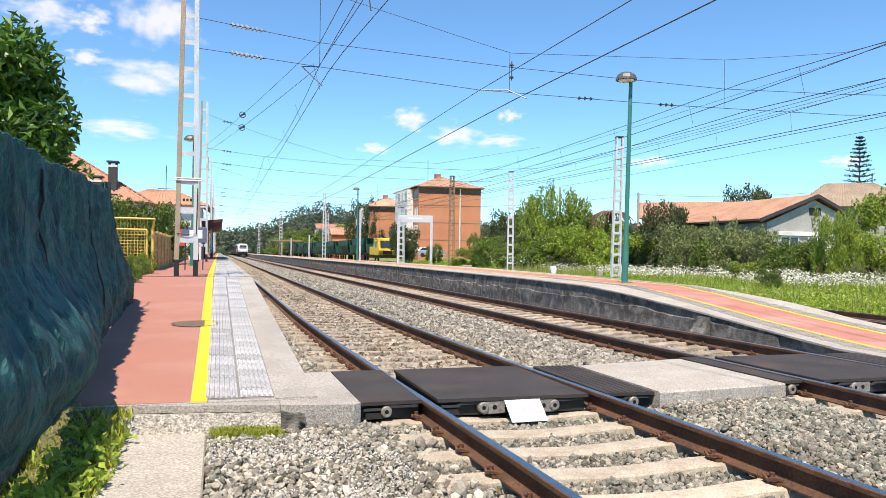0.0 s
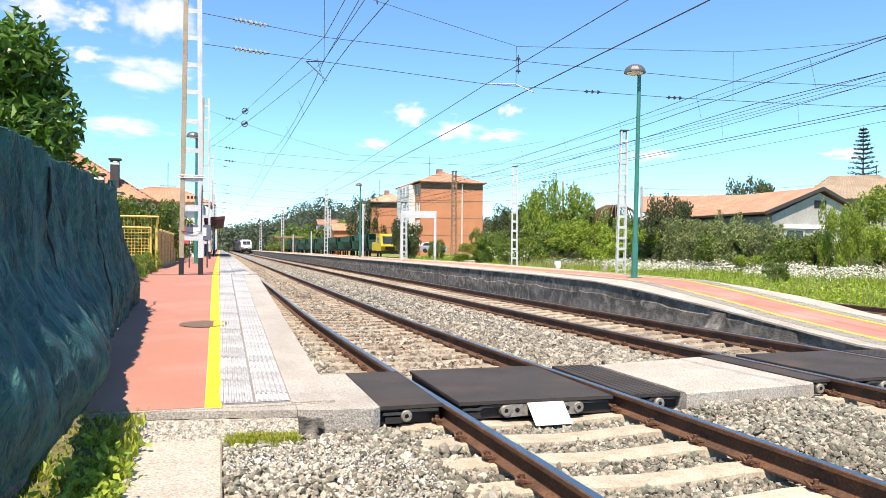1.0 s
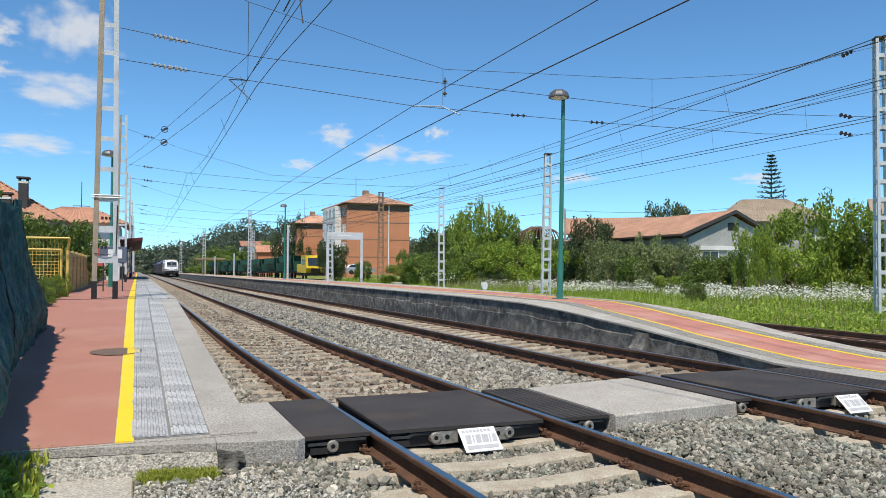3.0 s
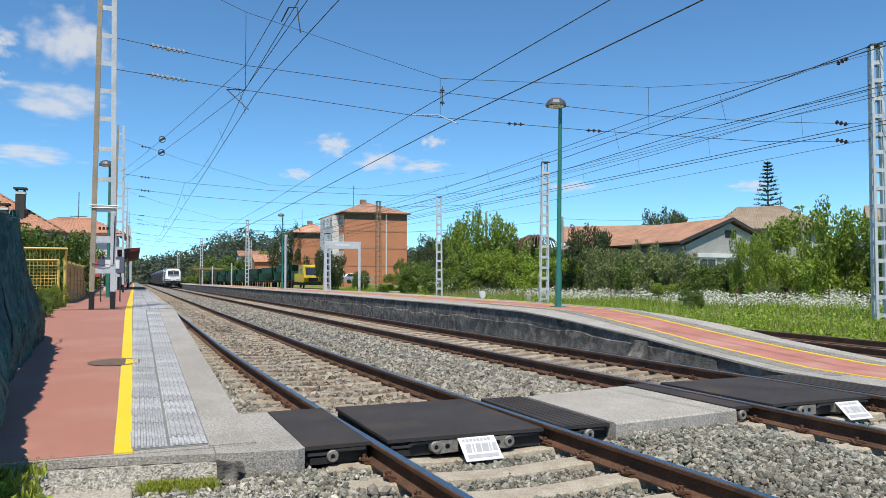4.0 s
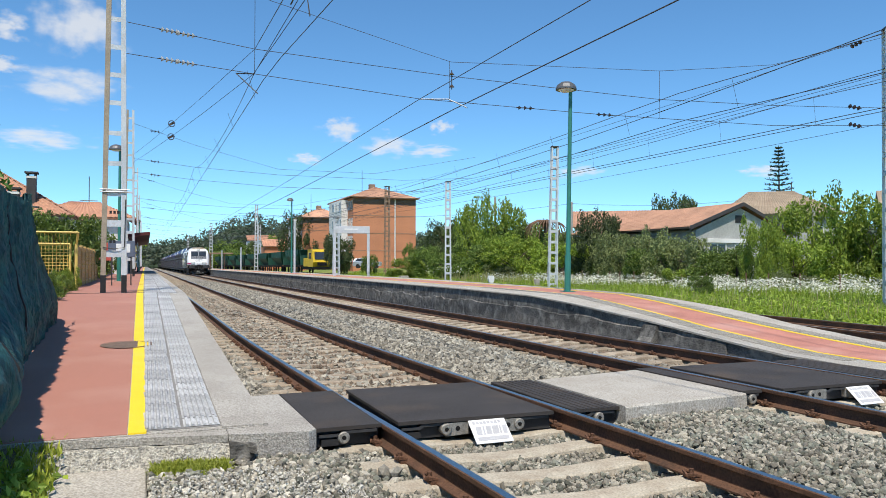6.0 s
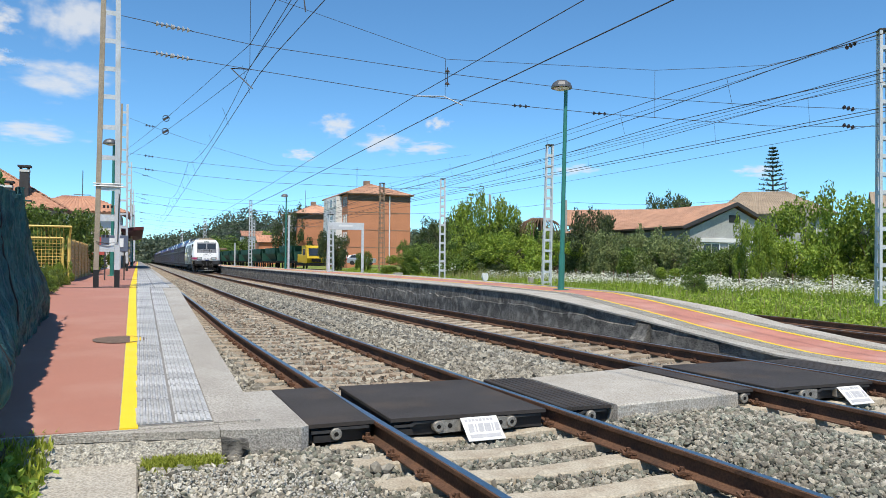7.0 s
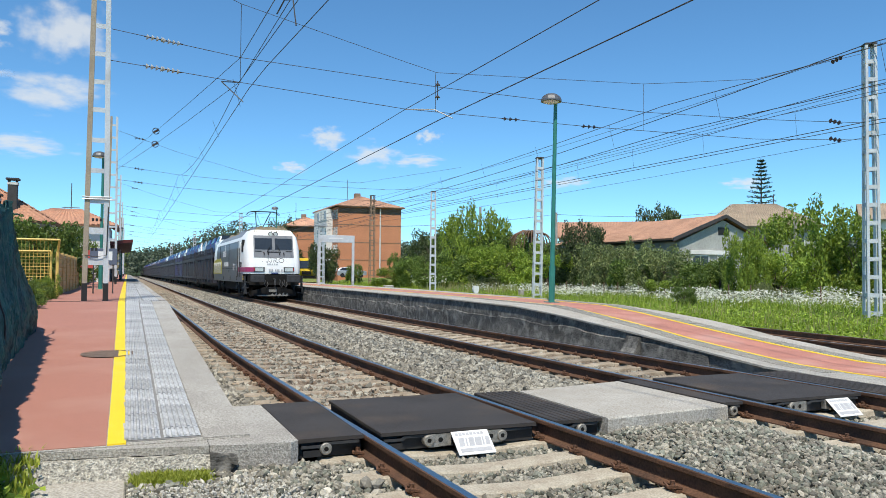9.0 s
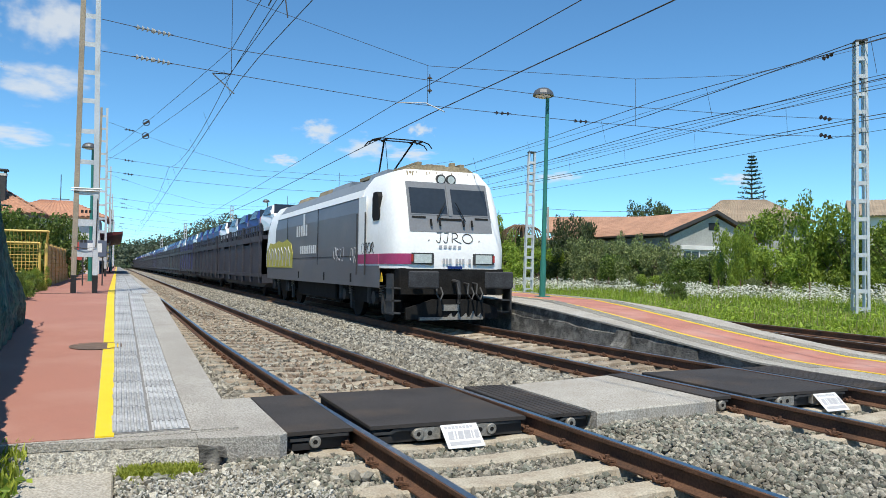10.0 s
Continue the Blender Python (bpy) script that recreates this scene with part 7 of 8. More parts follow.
def locomotive():
    t = thing("locomotive", "white and grey electric goods locomotive with sprayed graffiti", "locomotive")
    L = 16.2
    # body section at a station y: half width at the sill, waist, cant and roof
    def ring(y, front):
        k = {0: 0.0, 1: 1.0}.get(front, front)
        w = 1.10 + 0.39 * k
        c = 0.28 + 0.14 * k
        return [(-w, y, 1.32), (-w, y, 1.80), (-w + 0.02, y, 2.75), (-w + 0.13 * k + 0.02, y, 3.32), (-w + c, y, 3.66), (w - c, y, 3.66), (w - 0.13 * k - 0.02, y, 3.32), (w - 0.02, y, 2.75), (w, y, 1.80), (w, y, 1.32)]
    def nose(y0, sign):
        # the raked cab front: each height sits at its own depth
        dep = {1.32: 0.02, 1.80: 0.0, 2.75: 0.28, 3.32: 0.48, 3.66: 0.62}
        def at(w_in, extra):
            out = []
            for x, _, z in ring(0, w_in):
                out.append((x, y0 + sign * (dep[z] + extra), z))
            return out
        return [at(k, e) for k, e in NOSE_CURVE]
    def close_face(bm_, vs):
        for end in (vs[0], vs[-1]):
            for i in range(4):
                bm_.faces.new((end[i], end[9 - i], end[8 - i], end[i + 1]))
        bmesh.ops.recalc_face_normals(bm_, faces=bm_.faces)
    b = bmesh.new()
    close_face(b, loft(b, nose(0, 1) + [ring(2.65, 1)], False))
    part("front_cab", b, "loco_white", t, "white painted cab with grime", smooth=True)
    b = bmesh.new()
    close_face(b, loft(b, nose(L, -1) + [ring(L - 2.5, 1)], False))
    part("rear_cab", b, "loco_white", t, "white painted rear cab", smooth=True)
    b = bmesh.new()
    loft(b, [[(x * 0.998, y, min(z, 3.30)) for x, _, z in ring(y, 1) if z < 3.4] for y in (2.65, L - 2.5)])
    part("body_side", b, "loco_grey", t, "dark grey painted machine room side")
    b = bmesh.new()
    loft(b, [[(-1.33, y, 3.29), (-1.06, y, 3.64), (-0.7, y, 3.78), (0.7, y, 3.78), (1.06, y, 3.64), (1.33, y, 3.29)] for y in (2.66, L - 2.51)])
    part("roof", b, "loco_roof", t, "blue-grey roof hatches")
    for s in (-1, 1):
        b = bmesh.new()
        prism(b, [(s * 1.375, 3.14), (s * 1.395, 3.14), (s * 1.345, 3.33), (s * 1.325, 3.33)], "y", 2.66, L - 2.5)
        part("cant_rail", b, "loco_white", t, "white band along the roof edge")
        b = bmesh.new()
        prism(b, [(s * 1.47, 0.86), (s * 1.495, 0.86), (s * 1.495, 1.38), (s * 1.47, 1.38)], "y", 0.95, L - 0.95)
        part("sole_bar", b, "loco_grey", t, "dirty grey sole bar")
    # front details: all lie on the raked plane of the face
    def face(z):
        return (0.0 if z <= 1.80 else (z - 1.80) / 0.95 * 0.28 if z <= 2.75 else 0.28 + (z - 2.75) / 0.57 * 0.20 if z <= 3.32 else 0.48 + (z - 3.32) / 0.34 * 0.14)
    def panel(name, x0, x1, z0, z1_, material, label, out=0.012, x0t=None, x1t=None, steps=3):
        b_ = bmesh.new()
        rings = []
        for k in range(steps + 1):
            f = k / steps
            z = z0 + (z1_ - z0) * f
            a = x0 + ((x0t if x0t is not None else x0) - x0) * f
            c = x1 + ((x1t if x1t is not None else x1) - x1) * f
            rings.append([(a, face(z) - out, z), (c, face(z) - out, z), (c, face(z) + 0.03, z), (a, face(z) + 0.03, z)])
        loft(b_, rings)
        return part(name, b_, material, t, label)
    panel("windscreen_surround", -1.05, 1.05, 2.17, 3.36, "surround_grey", "grey windscreen surround", 0.010, -1.04, 1.04, 6)
    for a, c in ((-0.98, -0.07), (0.07, 0.98)):
        panel("windscreen_frame", a - 0.03, c + 0.03, 2.57, 3.24, "surround_grey", "grey windscreen frame", 0.018, None, None, 4)
        panel("windscreen", a, c, 2.60, 3.21, "window_glass", "dark windscreen pane", 0.024, None, None, 4)
    panel("centre_pillar", -0.035, 0.035, 2.56, 3.34, "surround_grey", "grey windscreen pillar", 0.028, None, None, 4)
    for s in (-1, 1):
        panel("grab_rail", s * 0.80 - 0.17, s * 0.80 + 0.17, 2.49, 2.53, "under", "black grab rail", 0.025)
        panel("headlight", s * 0.77 - 0.27, s * 0.77 + 0.27, 1.42, 1.68, "under_grey", "grey headlight bezel", 0.02)
        panel("headlight_lens", s * 0.77 - 0.21, s * 0.77 + 0.21, 1.45, 1.65, "lens", "clear headlight lens", 0.03)
        panel("tail_light", s * 1.03 - 0.025, s * 1.03 + 0.025, 1.48, 1.64, "red_lens", "red tail light", 0.03)
        for k in range(3):
            b = bmesh.new()
            x = s * 0.36
            tube(b, [(x, face(2.44) - 0.05, 2.44), (x - s * (0.05 + 0.09 * k), face(2.7) - 0.05, 2.58 + 0.15 * k)], 0.009, 4)
            part("wiper", b, "under", t, "black wiper arm")
        for x in (0.30, 0.52):
            b = bmesh.new()
            tube(b, [(s * x, face(2.3) - 0.06, 2.32), (s * x, face(2.42) - 0.04, 2.46)], 0.026, 6)
            part("wiper_motor", b, "under", t)
    panel("grab_rail", -0.28, 0.28, 2.45, 2.50, "under", "black grab rail", 0.025)
    for s in (-1, 1):
        b = bmesh.new()
        tube(b, [(s * 0.13, face(3.44) - 0.045, 3.44), (s * 0.13, face(3.44) + 0.1, 3.44)], 0.125, 20)
        part("light_rim", b, "under_grey", t, "dark rim of the upper headlight")
        b = bmesh.new()
        tube(b, [(s * 0.13, face(3.44) - 0.055, 3.44), (s * 0.13, face(3.44) + 0.1, 3.44)], 0.09, 20)
        part("top_light", b, "lens", t, "round upper headlight")
    b = bmesh.new()
    prism(b, [(-0.86, 3.655), (-0.84, 3.70), (-0.66, 3.80), (0.66, 3.80), (0.84, 3.70), (0.86, 3.655)], "y", 0.78, 2.6)
    for x0, x1, y0, y1, h in ((-0.62, -0.5, 0.8, 2.5, 3.88), (0.5, 0.62, 0.8, 2.5, 3.88), (-0.3, 0.2, 1.0, 1.6, 3.86), (0.3, 0.42, 0.9, 1.05, 3.92)):
        box(b, x0, x1, y0, y1, 3.79, h, 0.01)
    part("cab_roof_box", b, "loco_roof_dirty", t, "grimy beige roof equipment")
    for y0, y1, h, w in ((3.0, 4.4, 3.95, 0.7), (6.0, 8.0, 3.92, 0.8), (9.0, 10.6, 3.98, 0.6), (11.3, 13.0, 3.9, 0.8)):
        b = bmesh.new()
        prism(b, [(-w, 3.70), (-w * 0.85, h), (w * 0.85, h), (w, 3.70)], "y", y0, y1)
        part("roof_equipment", b, "loco_roof_dirty" if y0 > 8 else "loco_roof", t)
    # magenta band, brand as plain bars, number as bars, graffiti as strokes
    panel("band", -1.10, -1.045, 1.42, 1.66, "magenta", "magenta band", 0.014)
    b = bmesh.new()
    box(b, -1.505, -1.488, 0.98, 2.62, 1.42, 1.66)
    part("band", b, "magenta", t, "magenta band on the cab side")
    b = bmesh.new()
    loft(b, [[(-(1.10 + 0.39 * k), y, 1.42), (-(1.112 + 0.39 * k), y - 0.008, 1.42), (-(1.112 + 0.39 * k), y - 0.008, 1.66), (-(1.10 + 0.39 * k), y, 1.66)] for k, y in NOSE_CURVE])
    part("band", b, "magenta", t, "magenta band round the cab corner")
    FR = Matrix.Translation((0.06, face(1.5) - 0.016, 0))
    bars(t, FR, [(-0.34 + 0.082 * k, 1.44, 0.058, 0.12) for k in (0, 1, 2, 4, 5, 6, 8)], "grey_print", "number_bar", "grey bar where the number stands")
    FR2 = Matrix.Translation((0, face(1.78) - 0.012, 0))
    bars(t, FR2, [(-0.38 + 0.12 * k, 1.80 + 0.005 * (k % 2), 0.07, 0.06, 0.015) for k in range(5)], "grey_print", "badge_bar", "faded grey badge")
    def stroke(pts, m_, r=0.013, mt="black_spray", nm="graffiti", lb="black sprayed scrawl"):
        b_ = bmesh.new()
        tube(b_, pts, r, 4)
        ob = part(nm, b_, mt, t, lb)
        return ob
    def curve(x0, z0, w, pts):
        stroke([(x0 + w * a, face(z0 + 0.22 * c) - 0.004, z0 + 0.22 * c) for a, c in pts], None)
    loop = [(0.5 + 0.5 * math.cos(a), 0.5 + 0.5 * math.sin(a)) for a in [0.7 + 2 * math.pi * k / 12 for k in range(14)]]
    for x in (-0.42, -0.24):
        curve(x, 1.93, 0.14, [(0.3, 1), (1, 1), (0.8, 0.4), (0.6, 0.0), (0.25, -0.05), (0.0, 0.2)])
    curve(-0.05, 1.93, 0.2, [(0.15, 0), (0.25, 1), (0.75, 1), (0.95, 0.75), (0.8, 0.5), (0.3, 0.42), (0.9, 0.05), (1.3, -0.05)])
    curve(0.25, 1.92, 0.26, loop)
    for x in (-0.62, 0.66):
        curve(x, 1.96, 0.03, [(0, 0), (1, 0.1)])
    for k, y in enumerate((1.35, 1.6, 1.85, 2.1)):
        stroke([(-1.497, y + 0.22 * (1 - a), 1.68 + 0.26 * c) for a, c in (loop if k in (1, 3) else [(0, 0.1), (0.2, 0.9), (0.7, 1.0), (0.9, 0.6), (0.3, 0.45), (1.0, 0.0)])], None, 0.012)
    for k, (y, z0, h) in enumerate(((2.80, 1.46, 0.40), (3.12, 1.50, 0.34), (3.95, 1.50, 0.36), (4.22, 1.52, 0.32), (4.5, 1.50, 0.38), (4.78, 1.56, 0.34))):
        shape = ([(0, 0.0), (0.15, 1.0), (0.8, 0.9), (0.9, 0.55), (0.2, 0.45), (1.0, 0.0)], loop, [(0.3, 1), (1, 1), (0.8, 0.4), (0.5, 0.0), (0.1, 0.1)], [(0.3, 1), (1, 0.9), (0.8, 0.3), (0.4, 0.0), (0.0, 0.2)], [(0, 0.0), (0.1, 1.0), (0.9, 0.8), (0.2, 0.5), (1.0, 0.1)], loop)[k]
        stroke([(-1.494, y + 0.22 * (1 - a), z0 + h * c) for a, c in shape], None, 0.009, "grey_print", lb="pale sprayed scrawl")
    for y0, z0, hh, n in ((8.3, 2.35, 0.36, 5), (7.1, 1.76, 0.26, 9)):
        for k in range(n):
            b = bmesh.new()
            w = 0.27 if n == 5 else 0.20
            box(b, -1.503, -1.494, y0 + k * w * 1.25, y0 + k * w * 1.25 + w * 0.75, z0, z0 + hh * (1.0 if k != 1 or n == 9 else 2.0))
            part("badge_bar", b, "white_mark", t, "white bar of side lettering")
    b = bmesh.new()
    prism(b, [(10.5, 1.30), (10.45, 1.8), (10.7, 2.15), (11.4, 2.32), (12.2, 2.22), (13.0, 2.30), (13.9, 2.20), (14.6, 2.26), (15.3, 1.95), (15.35, 1.30)], "x", -1.508, -1.494)
    part("graffiti", b, "yellow_spray", t, "large yellow sprayed patch")
    for k in range(7):
        y_ = 10.9 + 0.62 * k
        stroke([(-1.512, y_, 1.36), (-1.512, y_ - 0.12, 1.8 + 0.12 * (k % 2)), (-1.512, y_ + 0.22, 2.05), (-1.512, y_ + 0.34, 1.6)], None, 0.022, "grey_print", lb="grey sprayed outline")
    for z in (1.62,):
        b = bmesh.new()
        box(b, -1.4965, -1.480, 2.70, L - 2.6, z, z + 0.012)
        part("panel_seam", b, "under", t, "dark seam along the body side")
    for y in (6.9, 11.4):
        b = bmesh.new()
        box(b, -1.4965, -1.478, y, y + 0.014, 1.40, 3.12)
        part("panel_seam", b, "under", t)
    b = bmesh.new()
    prism(b, [(0.62, 1.00), (0.86, 1.00), (0.74, 1.22)], "x", -1.504, -1.494)
    part("warning_triangle", b, "machine_yellow", t, "yellow warning triangle")
    b = bmesh.new()
    box(b, -0.14, 0.22, -0.006, 0.03, 1.325, 1.385)
    part("socket_cover", b, "car_blue", t, "small blue socket cover")
    # grime running down from the roof edge and round the lamps
    gr = random.Random(12)
    for k in range(16):
        x_, w_, h_ = gr.uniform(-1.02, 0.98), gr.uniform(0.008, 0.03), gr.uniform(0.03, 0.12)
        panel("grime_run", x_, x_ + w_, 3.62 - h_, 3.62, "loco_roof_dirty", "brown grime run", 0.004, None, None, 1)
    # side door, mirror window, handrails
    b = bmesh.new()
    box(b, -1.502, -1.487, 1.98, 2.60, 1.40, 3.10, 0.004)
    dr = part("side_door", b, "loco_white", t, "white cab door")
    for y in (1.94, 2.64):
        b = bmesh.new()
        tube(b, [(-1.53, y, 1.15), (-1.53, y, 2.7)], 0.02, 5)
        part("handrail", b, "under_grey", t, "grey handrail")
    b = bmesh.new()
    prism(b, [(0.99, 2.52), (1.04, 3.02), (1.16, 3.14), (1.42, 3.14), (1.50, 3.0), (1.50, 2.56), (1.40, 2.46), (1.06, 2.46)], "x", -1.50, -1.36)
    part("side_window", b, "under", t, "dark cab side window")
    for y in (3.2, 6.0, 9.4):
        b = bmesh.new()
        box(b, -1.505, -1.492, y, y + 0.12, 0.95, 1.18)
        part("side_hatch", b, "under", t)
    # buffers, coupling, steps, plough
    b = bmesh.new()
    box(b, -1.32, 1.32, 0.02, 0.40, 0.72, 1.33, 0.02)
    part("buffer_beam", b, "under", t, "black buffer beam")
    for s in (-1, 1):
        b = bmesh.new()
        tube(b, [(s * 0.93, 0.05, 1.07), (s * 0.93, -0.46, 1.07)], 0.12, 12)
        box(b, s * 0.93 - 0.36, s * 0.93 + 0.36, -0.54, -0.46, 0.88, 1.27, 0.03)
        part("buffer", b, "buffer_black", t, "large rectangular buffer")
        b = bmesh.new()
        for z in (0.30, 0.58, 0.86):
            box(b, s * 1.40 - 0.14, s * 1.40 + 0.10, -0.05, 0.35, z, z + 0.03)
        box(b, s * 1.49 - 0.02, s * 1.49 + 0.02, -0.05, 0.35, 0.28, 1.2)
        part("steps", b, "under_grey", t, "grey cab steps")
    b = bmesh.new()
    prism(b, [(-1.15, 0.17), (-1.15, 0.42), (-0.5, 0.62), (0.5, 0.62), (1.15, 0.42), (1.15, 0.17)], "y", 0.0, 0.1)
    part("snow_plough", b, "under", t, "black rail guard")
    b = bmesh.new()
    box(b, -0.85, 0.75, -0.06, -0.0, 0.15, 0.215)
    for k in range(5):
        prism(b, [(-0.15 + 0.19 * k, 0.21), (-0.02 + 0.19 * k, 0.21), (-0.05 + 0.19 * k, 0.30 + 0.05 * (k % 2))], "y", -0.03, -0.002)
    box(b, -0.26, 0.14, -0.05, -0.0, 0.36, 0.50)
    part("plough_edge", b, "bolt_steel", t, "worn edge of the rail guard")
    b = bmesh.new()
    tube(b, [(0, 0.0, 1.05), (0, -0.3, 1.02), (0, -0.36, 0.75), (0.02, -0.28, 0.55)], 0.045, 6)
    part("coupling", b, "under_grey", t, "screw coupling")
    for x in (-0.5, 0.28, 0.5):
        b = bmesh.new()
        tube(b, [(x, 0.0, 1.0), (x + 0.02, -0.2, 0.98), (x - 0.03, -0.26, 0.75), (x + 0.07, -0.26, 0.62), (x + 0.16, -0.2, 0.75), (x + 0.14, -0.1, 0.9)], 0.022, 6)
        part("brake_hose", b, "under_grey", t, "looped brake hose")
    # bogies
    for yc in (3.1, L - 3.1):
        b = bmesh.new()
        box(b, -1.08, 1.08, yc - 0.45, yc + 0.45, 0.42, 0.80, 0.03)
        bg = part("bogie", b, "under", t, "black bogie")
        for s in (-1, 1):
            b = bmesh.new()
            prism(b, [(yc - 2.1, 0.55), (yc - 1.9, 0.85), (yc + 1.9, 0.85), (yc + 2.1, 0.55), (yc + 0.7, 0.45), (yc - 0.7, 0.45)], "x", s * 1.18 - 0.07, s * 1.18 + 0.07)
            part("side_frame", b, "under", bg, "black bogie side frame")
        for dy in (-1.3, 1.3):
            for s in (-1, 1):
                b = bmesh.new()
                tube(b, [(s * 0.80, yc + dy, 0.60), (s * 0.94, yc + dy, 0.60)], 0.60, 22)
                part("wheel", b, "under", bg)
                b = bmesh.new()
                tube(b, [(s * 1.22, yc + dy, 0.60), (s * 1.34, yc + dy, 0.60)], 0.16, 10)
                part("axle_box", b, "under_grey", bg)
                b = bmesh.new()
                tube(b, [(s * 1.26, yc + dy + 0.5, 0.45), (s * 1.26, yc + dy + 0.5, 0.95)], 0.08, 8)
                part("damper", b, "under_grey", bg)
                b = bmesh.new()
                pts_ = [(s * 1.25 + 0.07 * math.cos(a), yc + dy - 0.42 + 0.07 * math.sin(a), 0.62 + 0.30 * a / 31.4) for a in [2 * math.pi * k / 8 for k in range(41)]]
                tube(b, pts_, 0.016, 4)
                part("coil_spring", b, "bolt_steel", bg, "dusty steel coil spring")
                b = bmesh.new()
                box(b, s * 1.28 - 0.05, s * 1.28 + 0.05, yc + dy - 0.70, yc + dy - 0.58, 0.24, 0.72, 0.01)
                part("sand_pipe_box", b, "under_grey", bg, "grey sanding box")
    b = bmesh.new()
    box(b, -1.25, 1.25, 5.6, L - 5.6, 0.38, 1.02, 0.03)
    part("transformer_case", b, "under", t)
    # pantograph, raised, just behind the front cab
    pg = new("pantograph")
    pg.parent = t
    tagged(pg, "raised black pantograph")
    b = bmesh.new()
    for s in (-1, 1):
        tube(b, [(s * 0.16, 5.1, 3.98), (s * 0.42, 3.85, 4.84)], 0.026, 5)
        tube(b, [(s * 0.3, 5.4, 3.95), (s * 0.16, 5.1, 4.0)], 0.03, 5)
    tube(b, [(0.14, 5.05, 4.0), (-0.38, 3.85, 4.82)], 0.008, 4)
    tube(b, [(-0.3, 5.1, 3.98), (0.3, 5.1, 3.98)], 0.025, 5)
    part("arm", b, "under", pg)
    b = bmesh.new()
    for y in (3.65, 4.0):
        tube(b, [(-0.93, y, 4.70), (-0.83, y, 4.82), (-0.6, y, 4.89), (0.6, y, 4.89), (0.83, y, 4.82), (0.93, y, 4.70)], 0.018, 5)
    for x in (-0.62, -0.42, 0.42, 0.62):
        tube(b, [(x, 3.62, 4.87), (x, 4.03, 4.87)], 0.03, 5)
    part("collector_head", b, "under", pg)
    b = bmesh.new()
    box(b, -0.6, 0.6, 4.0, 5.5, 3.86, 3.95)
    part("base_frame", b, "loco_roof_dirty", pg)
    return t, L


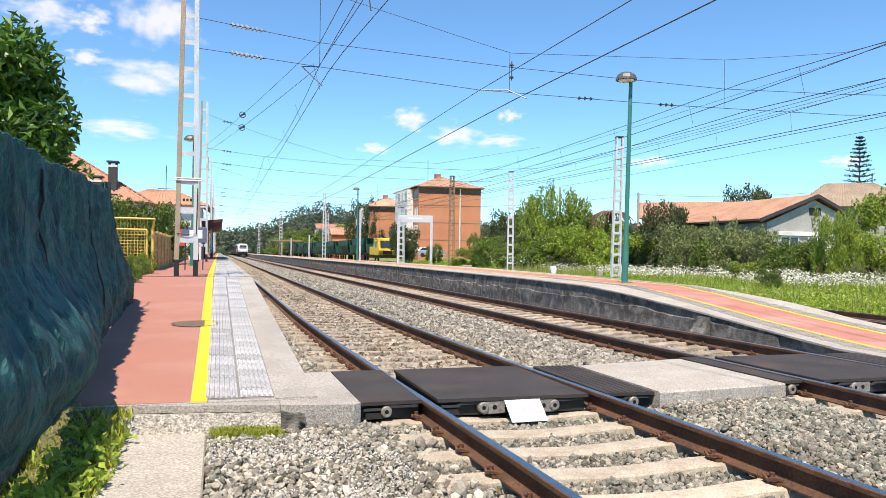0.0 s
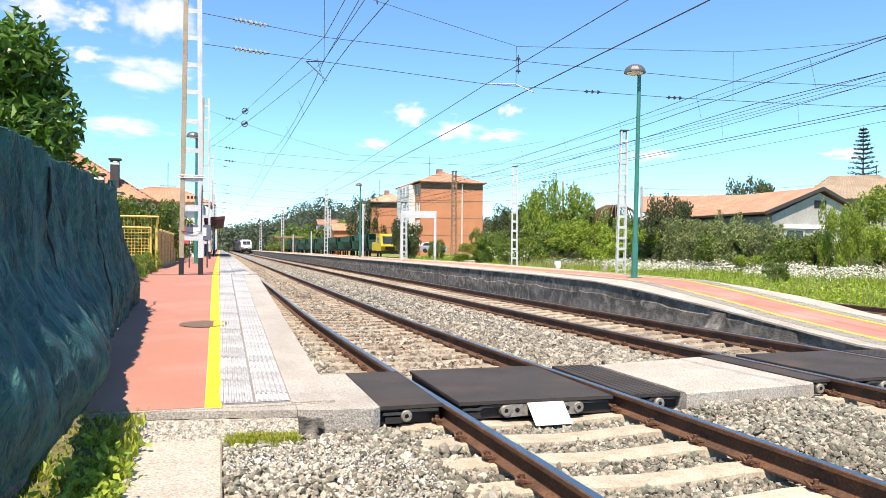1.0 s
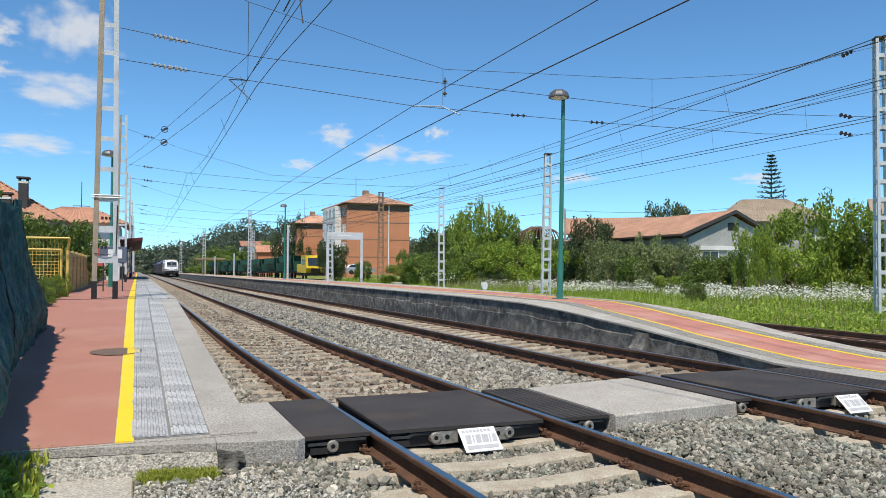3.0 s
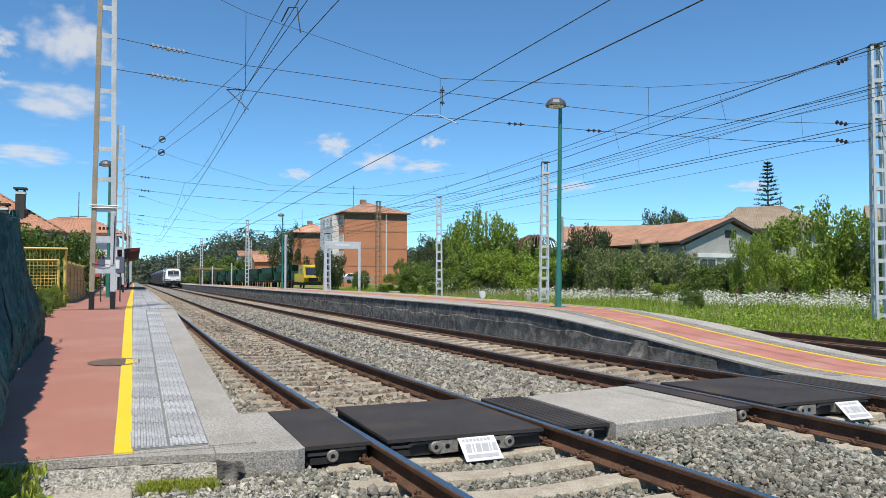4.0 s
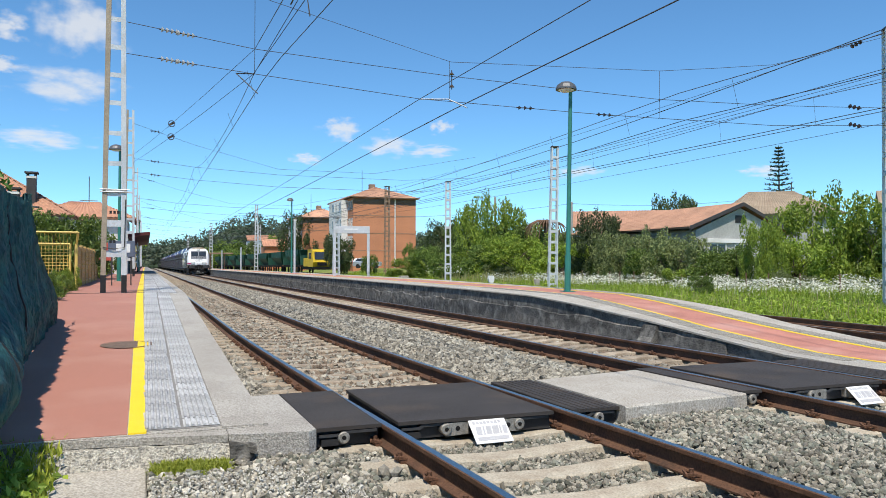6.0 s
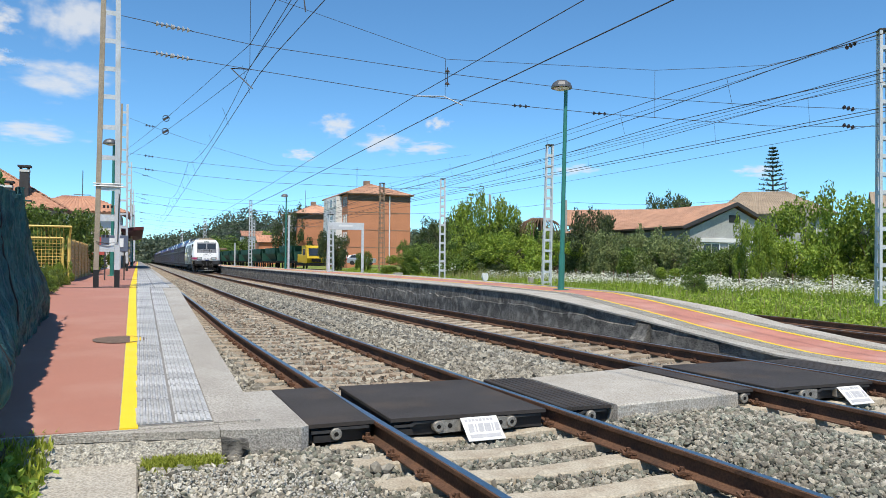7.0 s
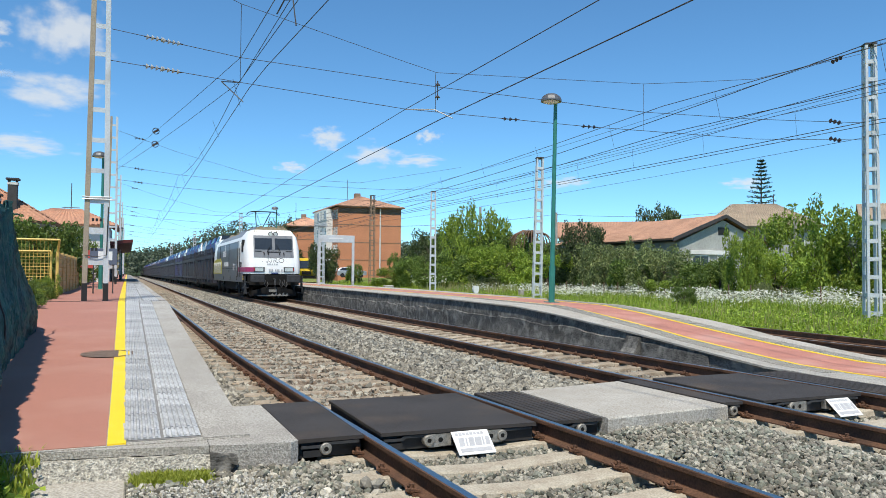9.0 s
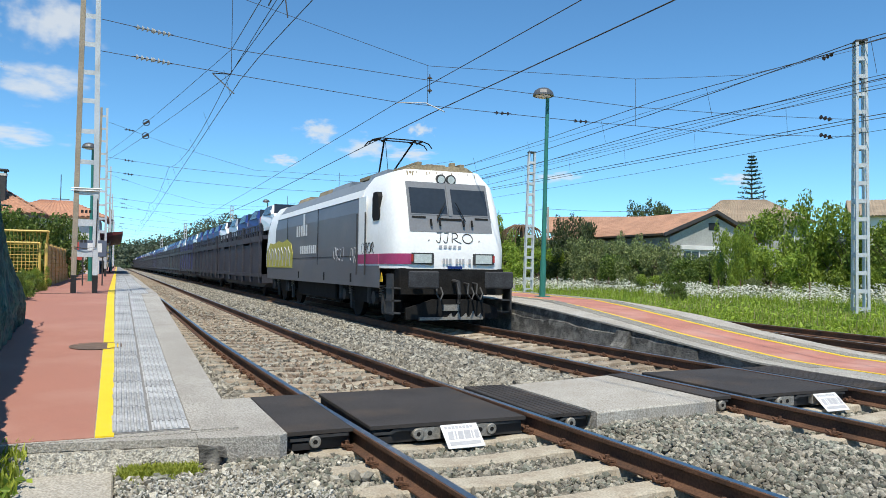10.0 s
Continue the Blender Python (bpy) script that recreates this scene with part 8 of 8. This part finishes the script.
def wagon_meshes():
    """The shapes of one two-deck car wagon, 15 m long, shared by all."""
    W = 14.9
    out = {}
    b = bmesh.new()
    box(b, -1.36, 1.36, 0.1, W, 0.62, 0.98)
    prism(b, [(0.1, 0.62), (W, 0.62), (W - 1.2, 0.40), (1.2, 0.40)], "x", -1.1, 1.1)
    out["lower_deck"] = (b, "wagon_frame")
    b = bmesh.new()
    box(b, -1.36, 1.36, 0.0, W, 2.52, 2.70)
    out["upper_deck"] = (b, "wagon_frame")
    for s, nm in ((-1, "side"), (1, "side ")):
        b = bmesh.new()
        n = 6
        for k in range(n):
            y0, y1 = 0.35 + k * (W - 0.6) / n, 0.35 + (k + 1) * (W - 0.6) / n
            box(b, s * 1.40 - 0.015, s * 1.40 + 0.015, y0 + 0.12, y1 - 0.12, 1.0, 2.42 - (0.1 if k % 3 == 1 else 0))
        out["panelling" + nm] = (b, "wagon")
        b = bmesh.new()
        for k in range(n + 1):
            y = 0.35 + k * (W - 0.6) / n
            box(b, s * 1.42 - 0.06, s * 1.42 + 0.05, y - 0.09, y + 0.09, 0.62, 3.22 if k % 2 == 0 else 2.6)
        box(b, s * 1.42 - 0.05, s * 1.42 + 0.04, 0.1, W, 0.86, 1.03)
        box(b, s * 1.42 - 0.05, s * 1.42 + 0.04, 0.1, W, 2.42, 2.68)
        out["frame" + nm] = (b, "wagon_frame")
        b = bmesh.new()
        for z in (2.9, 3.14):
            tube(b, [(s * 1.42, 0.2, z), (s * 1.42, W - 0.1, z)], 0.03, 5)
        for k in range(22):
            y = 0.3 + k * 0.68
            box(b, s * 1.42 - 0.012, s * 1.42 + 0.012, y, y + 0.34, 2.68, 3.12)
        out["railing" + nm] = (b, "wagon")
    b = bmesh.new()
    for y in (2.0, W - 2.0):
        for s in (-1, 1):
            tube(b, [(s * 0.80, y, 0.42), (s * 0.93, y, 0.42)], 0.42, 14)
    out["wheels"] = (b, "under")
    # one black block: the shade round the lower deck's cars, put in as colour
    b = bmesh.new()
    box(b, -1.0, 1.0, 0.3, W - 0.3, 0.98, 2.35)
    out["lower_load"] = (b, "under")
    return {k: mesh_of(k.replace("side ", "").replace("side", "").strip("_ "), bb, mm) for k, (bb, mm) in out.items()}, W


loco, LOCO_L = locomotive()
TRAIN = [(loco, 0.0, 0.0, TRACK2_Z)]
wm, WL = wagon_meshes()
violet = {k: me.copy() for k, me in wm.items() if k.startswith("panelling") or k.startswith("railing")}
for me in violet.values():
    me.materials[0] = M["wagon_blue"]
car_types = []
for paint, label in (("car_blue", "new blue hatchback riding on the wagon's upper deck"), ("car_white", "new white hatchback riding on the wagon's upper deck"), ("car_grey", "new silver hatchback riding on the wagon's upper deck")):
    car_types.append(motor_car("transported_car", pose(0, 0, -20), paint, label, "new cars on the train"))
first = True
crng = random.Random(3)
used = set()
for k in range(23):
    y0 = LOCO_L + 0.9 + k * (WL + 0.75)
    t = thing("car_transporter_wagon", "violet-blue two-deck car transporter wagon loaded with new cars" if k in (2, 6, 11, 17) else "dark grey two-deck car transporter wagon loaded with new cars", "railway wagon", group="car transporter wagons")
    for nm, me in wm.items():
        if k in (2, 6, 11, 17) and nm in violet:
            me = violet[nm]
        o = new(me.name.split(".")[0], me)
        o.parent = t
    TRAIN.append((t, 0.0, y0, TRACK2_Z))
    pitch = 3.72 if k < 12 else 4.9
    n = 4 if k < 12 else 3
    for j in range(n):
        i = 1 if (k == 0 and j == 0) or crng.random() < 0.17 else (2 if crng.random() < 0.15 else 0)
        src = car_types[i]
        o = src if i not in used else copy_thing(src, Matrix())
        used.add(i)
        o.scale = (1.0, 0.86, 1.0)
        TRAIN.append((o, 0.0, y0 + 1.95 + j * pitch, TRACK2_Z + 2.70))


def motions():
    """The train runs through gathering a little speed."""
    steps = [0.5 * k for k in range(21)]
    for ob, dx, dy, z in TRAIN:
        walk(ob, [(t, pose(TRAIN_X + dx, NOSE + 24.2 * (10.0 - t) - 0.655 * max(0.0, 6.0 - t) ** 2 + dy, z)) for t in steps])


motions()
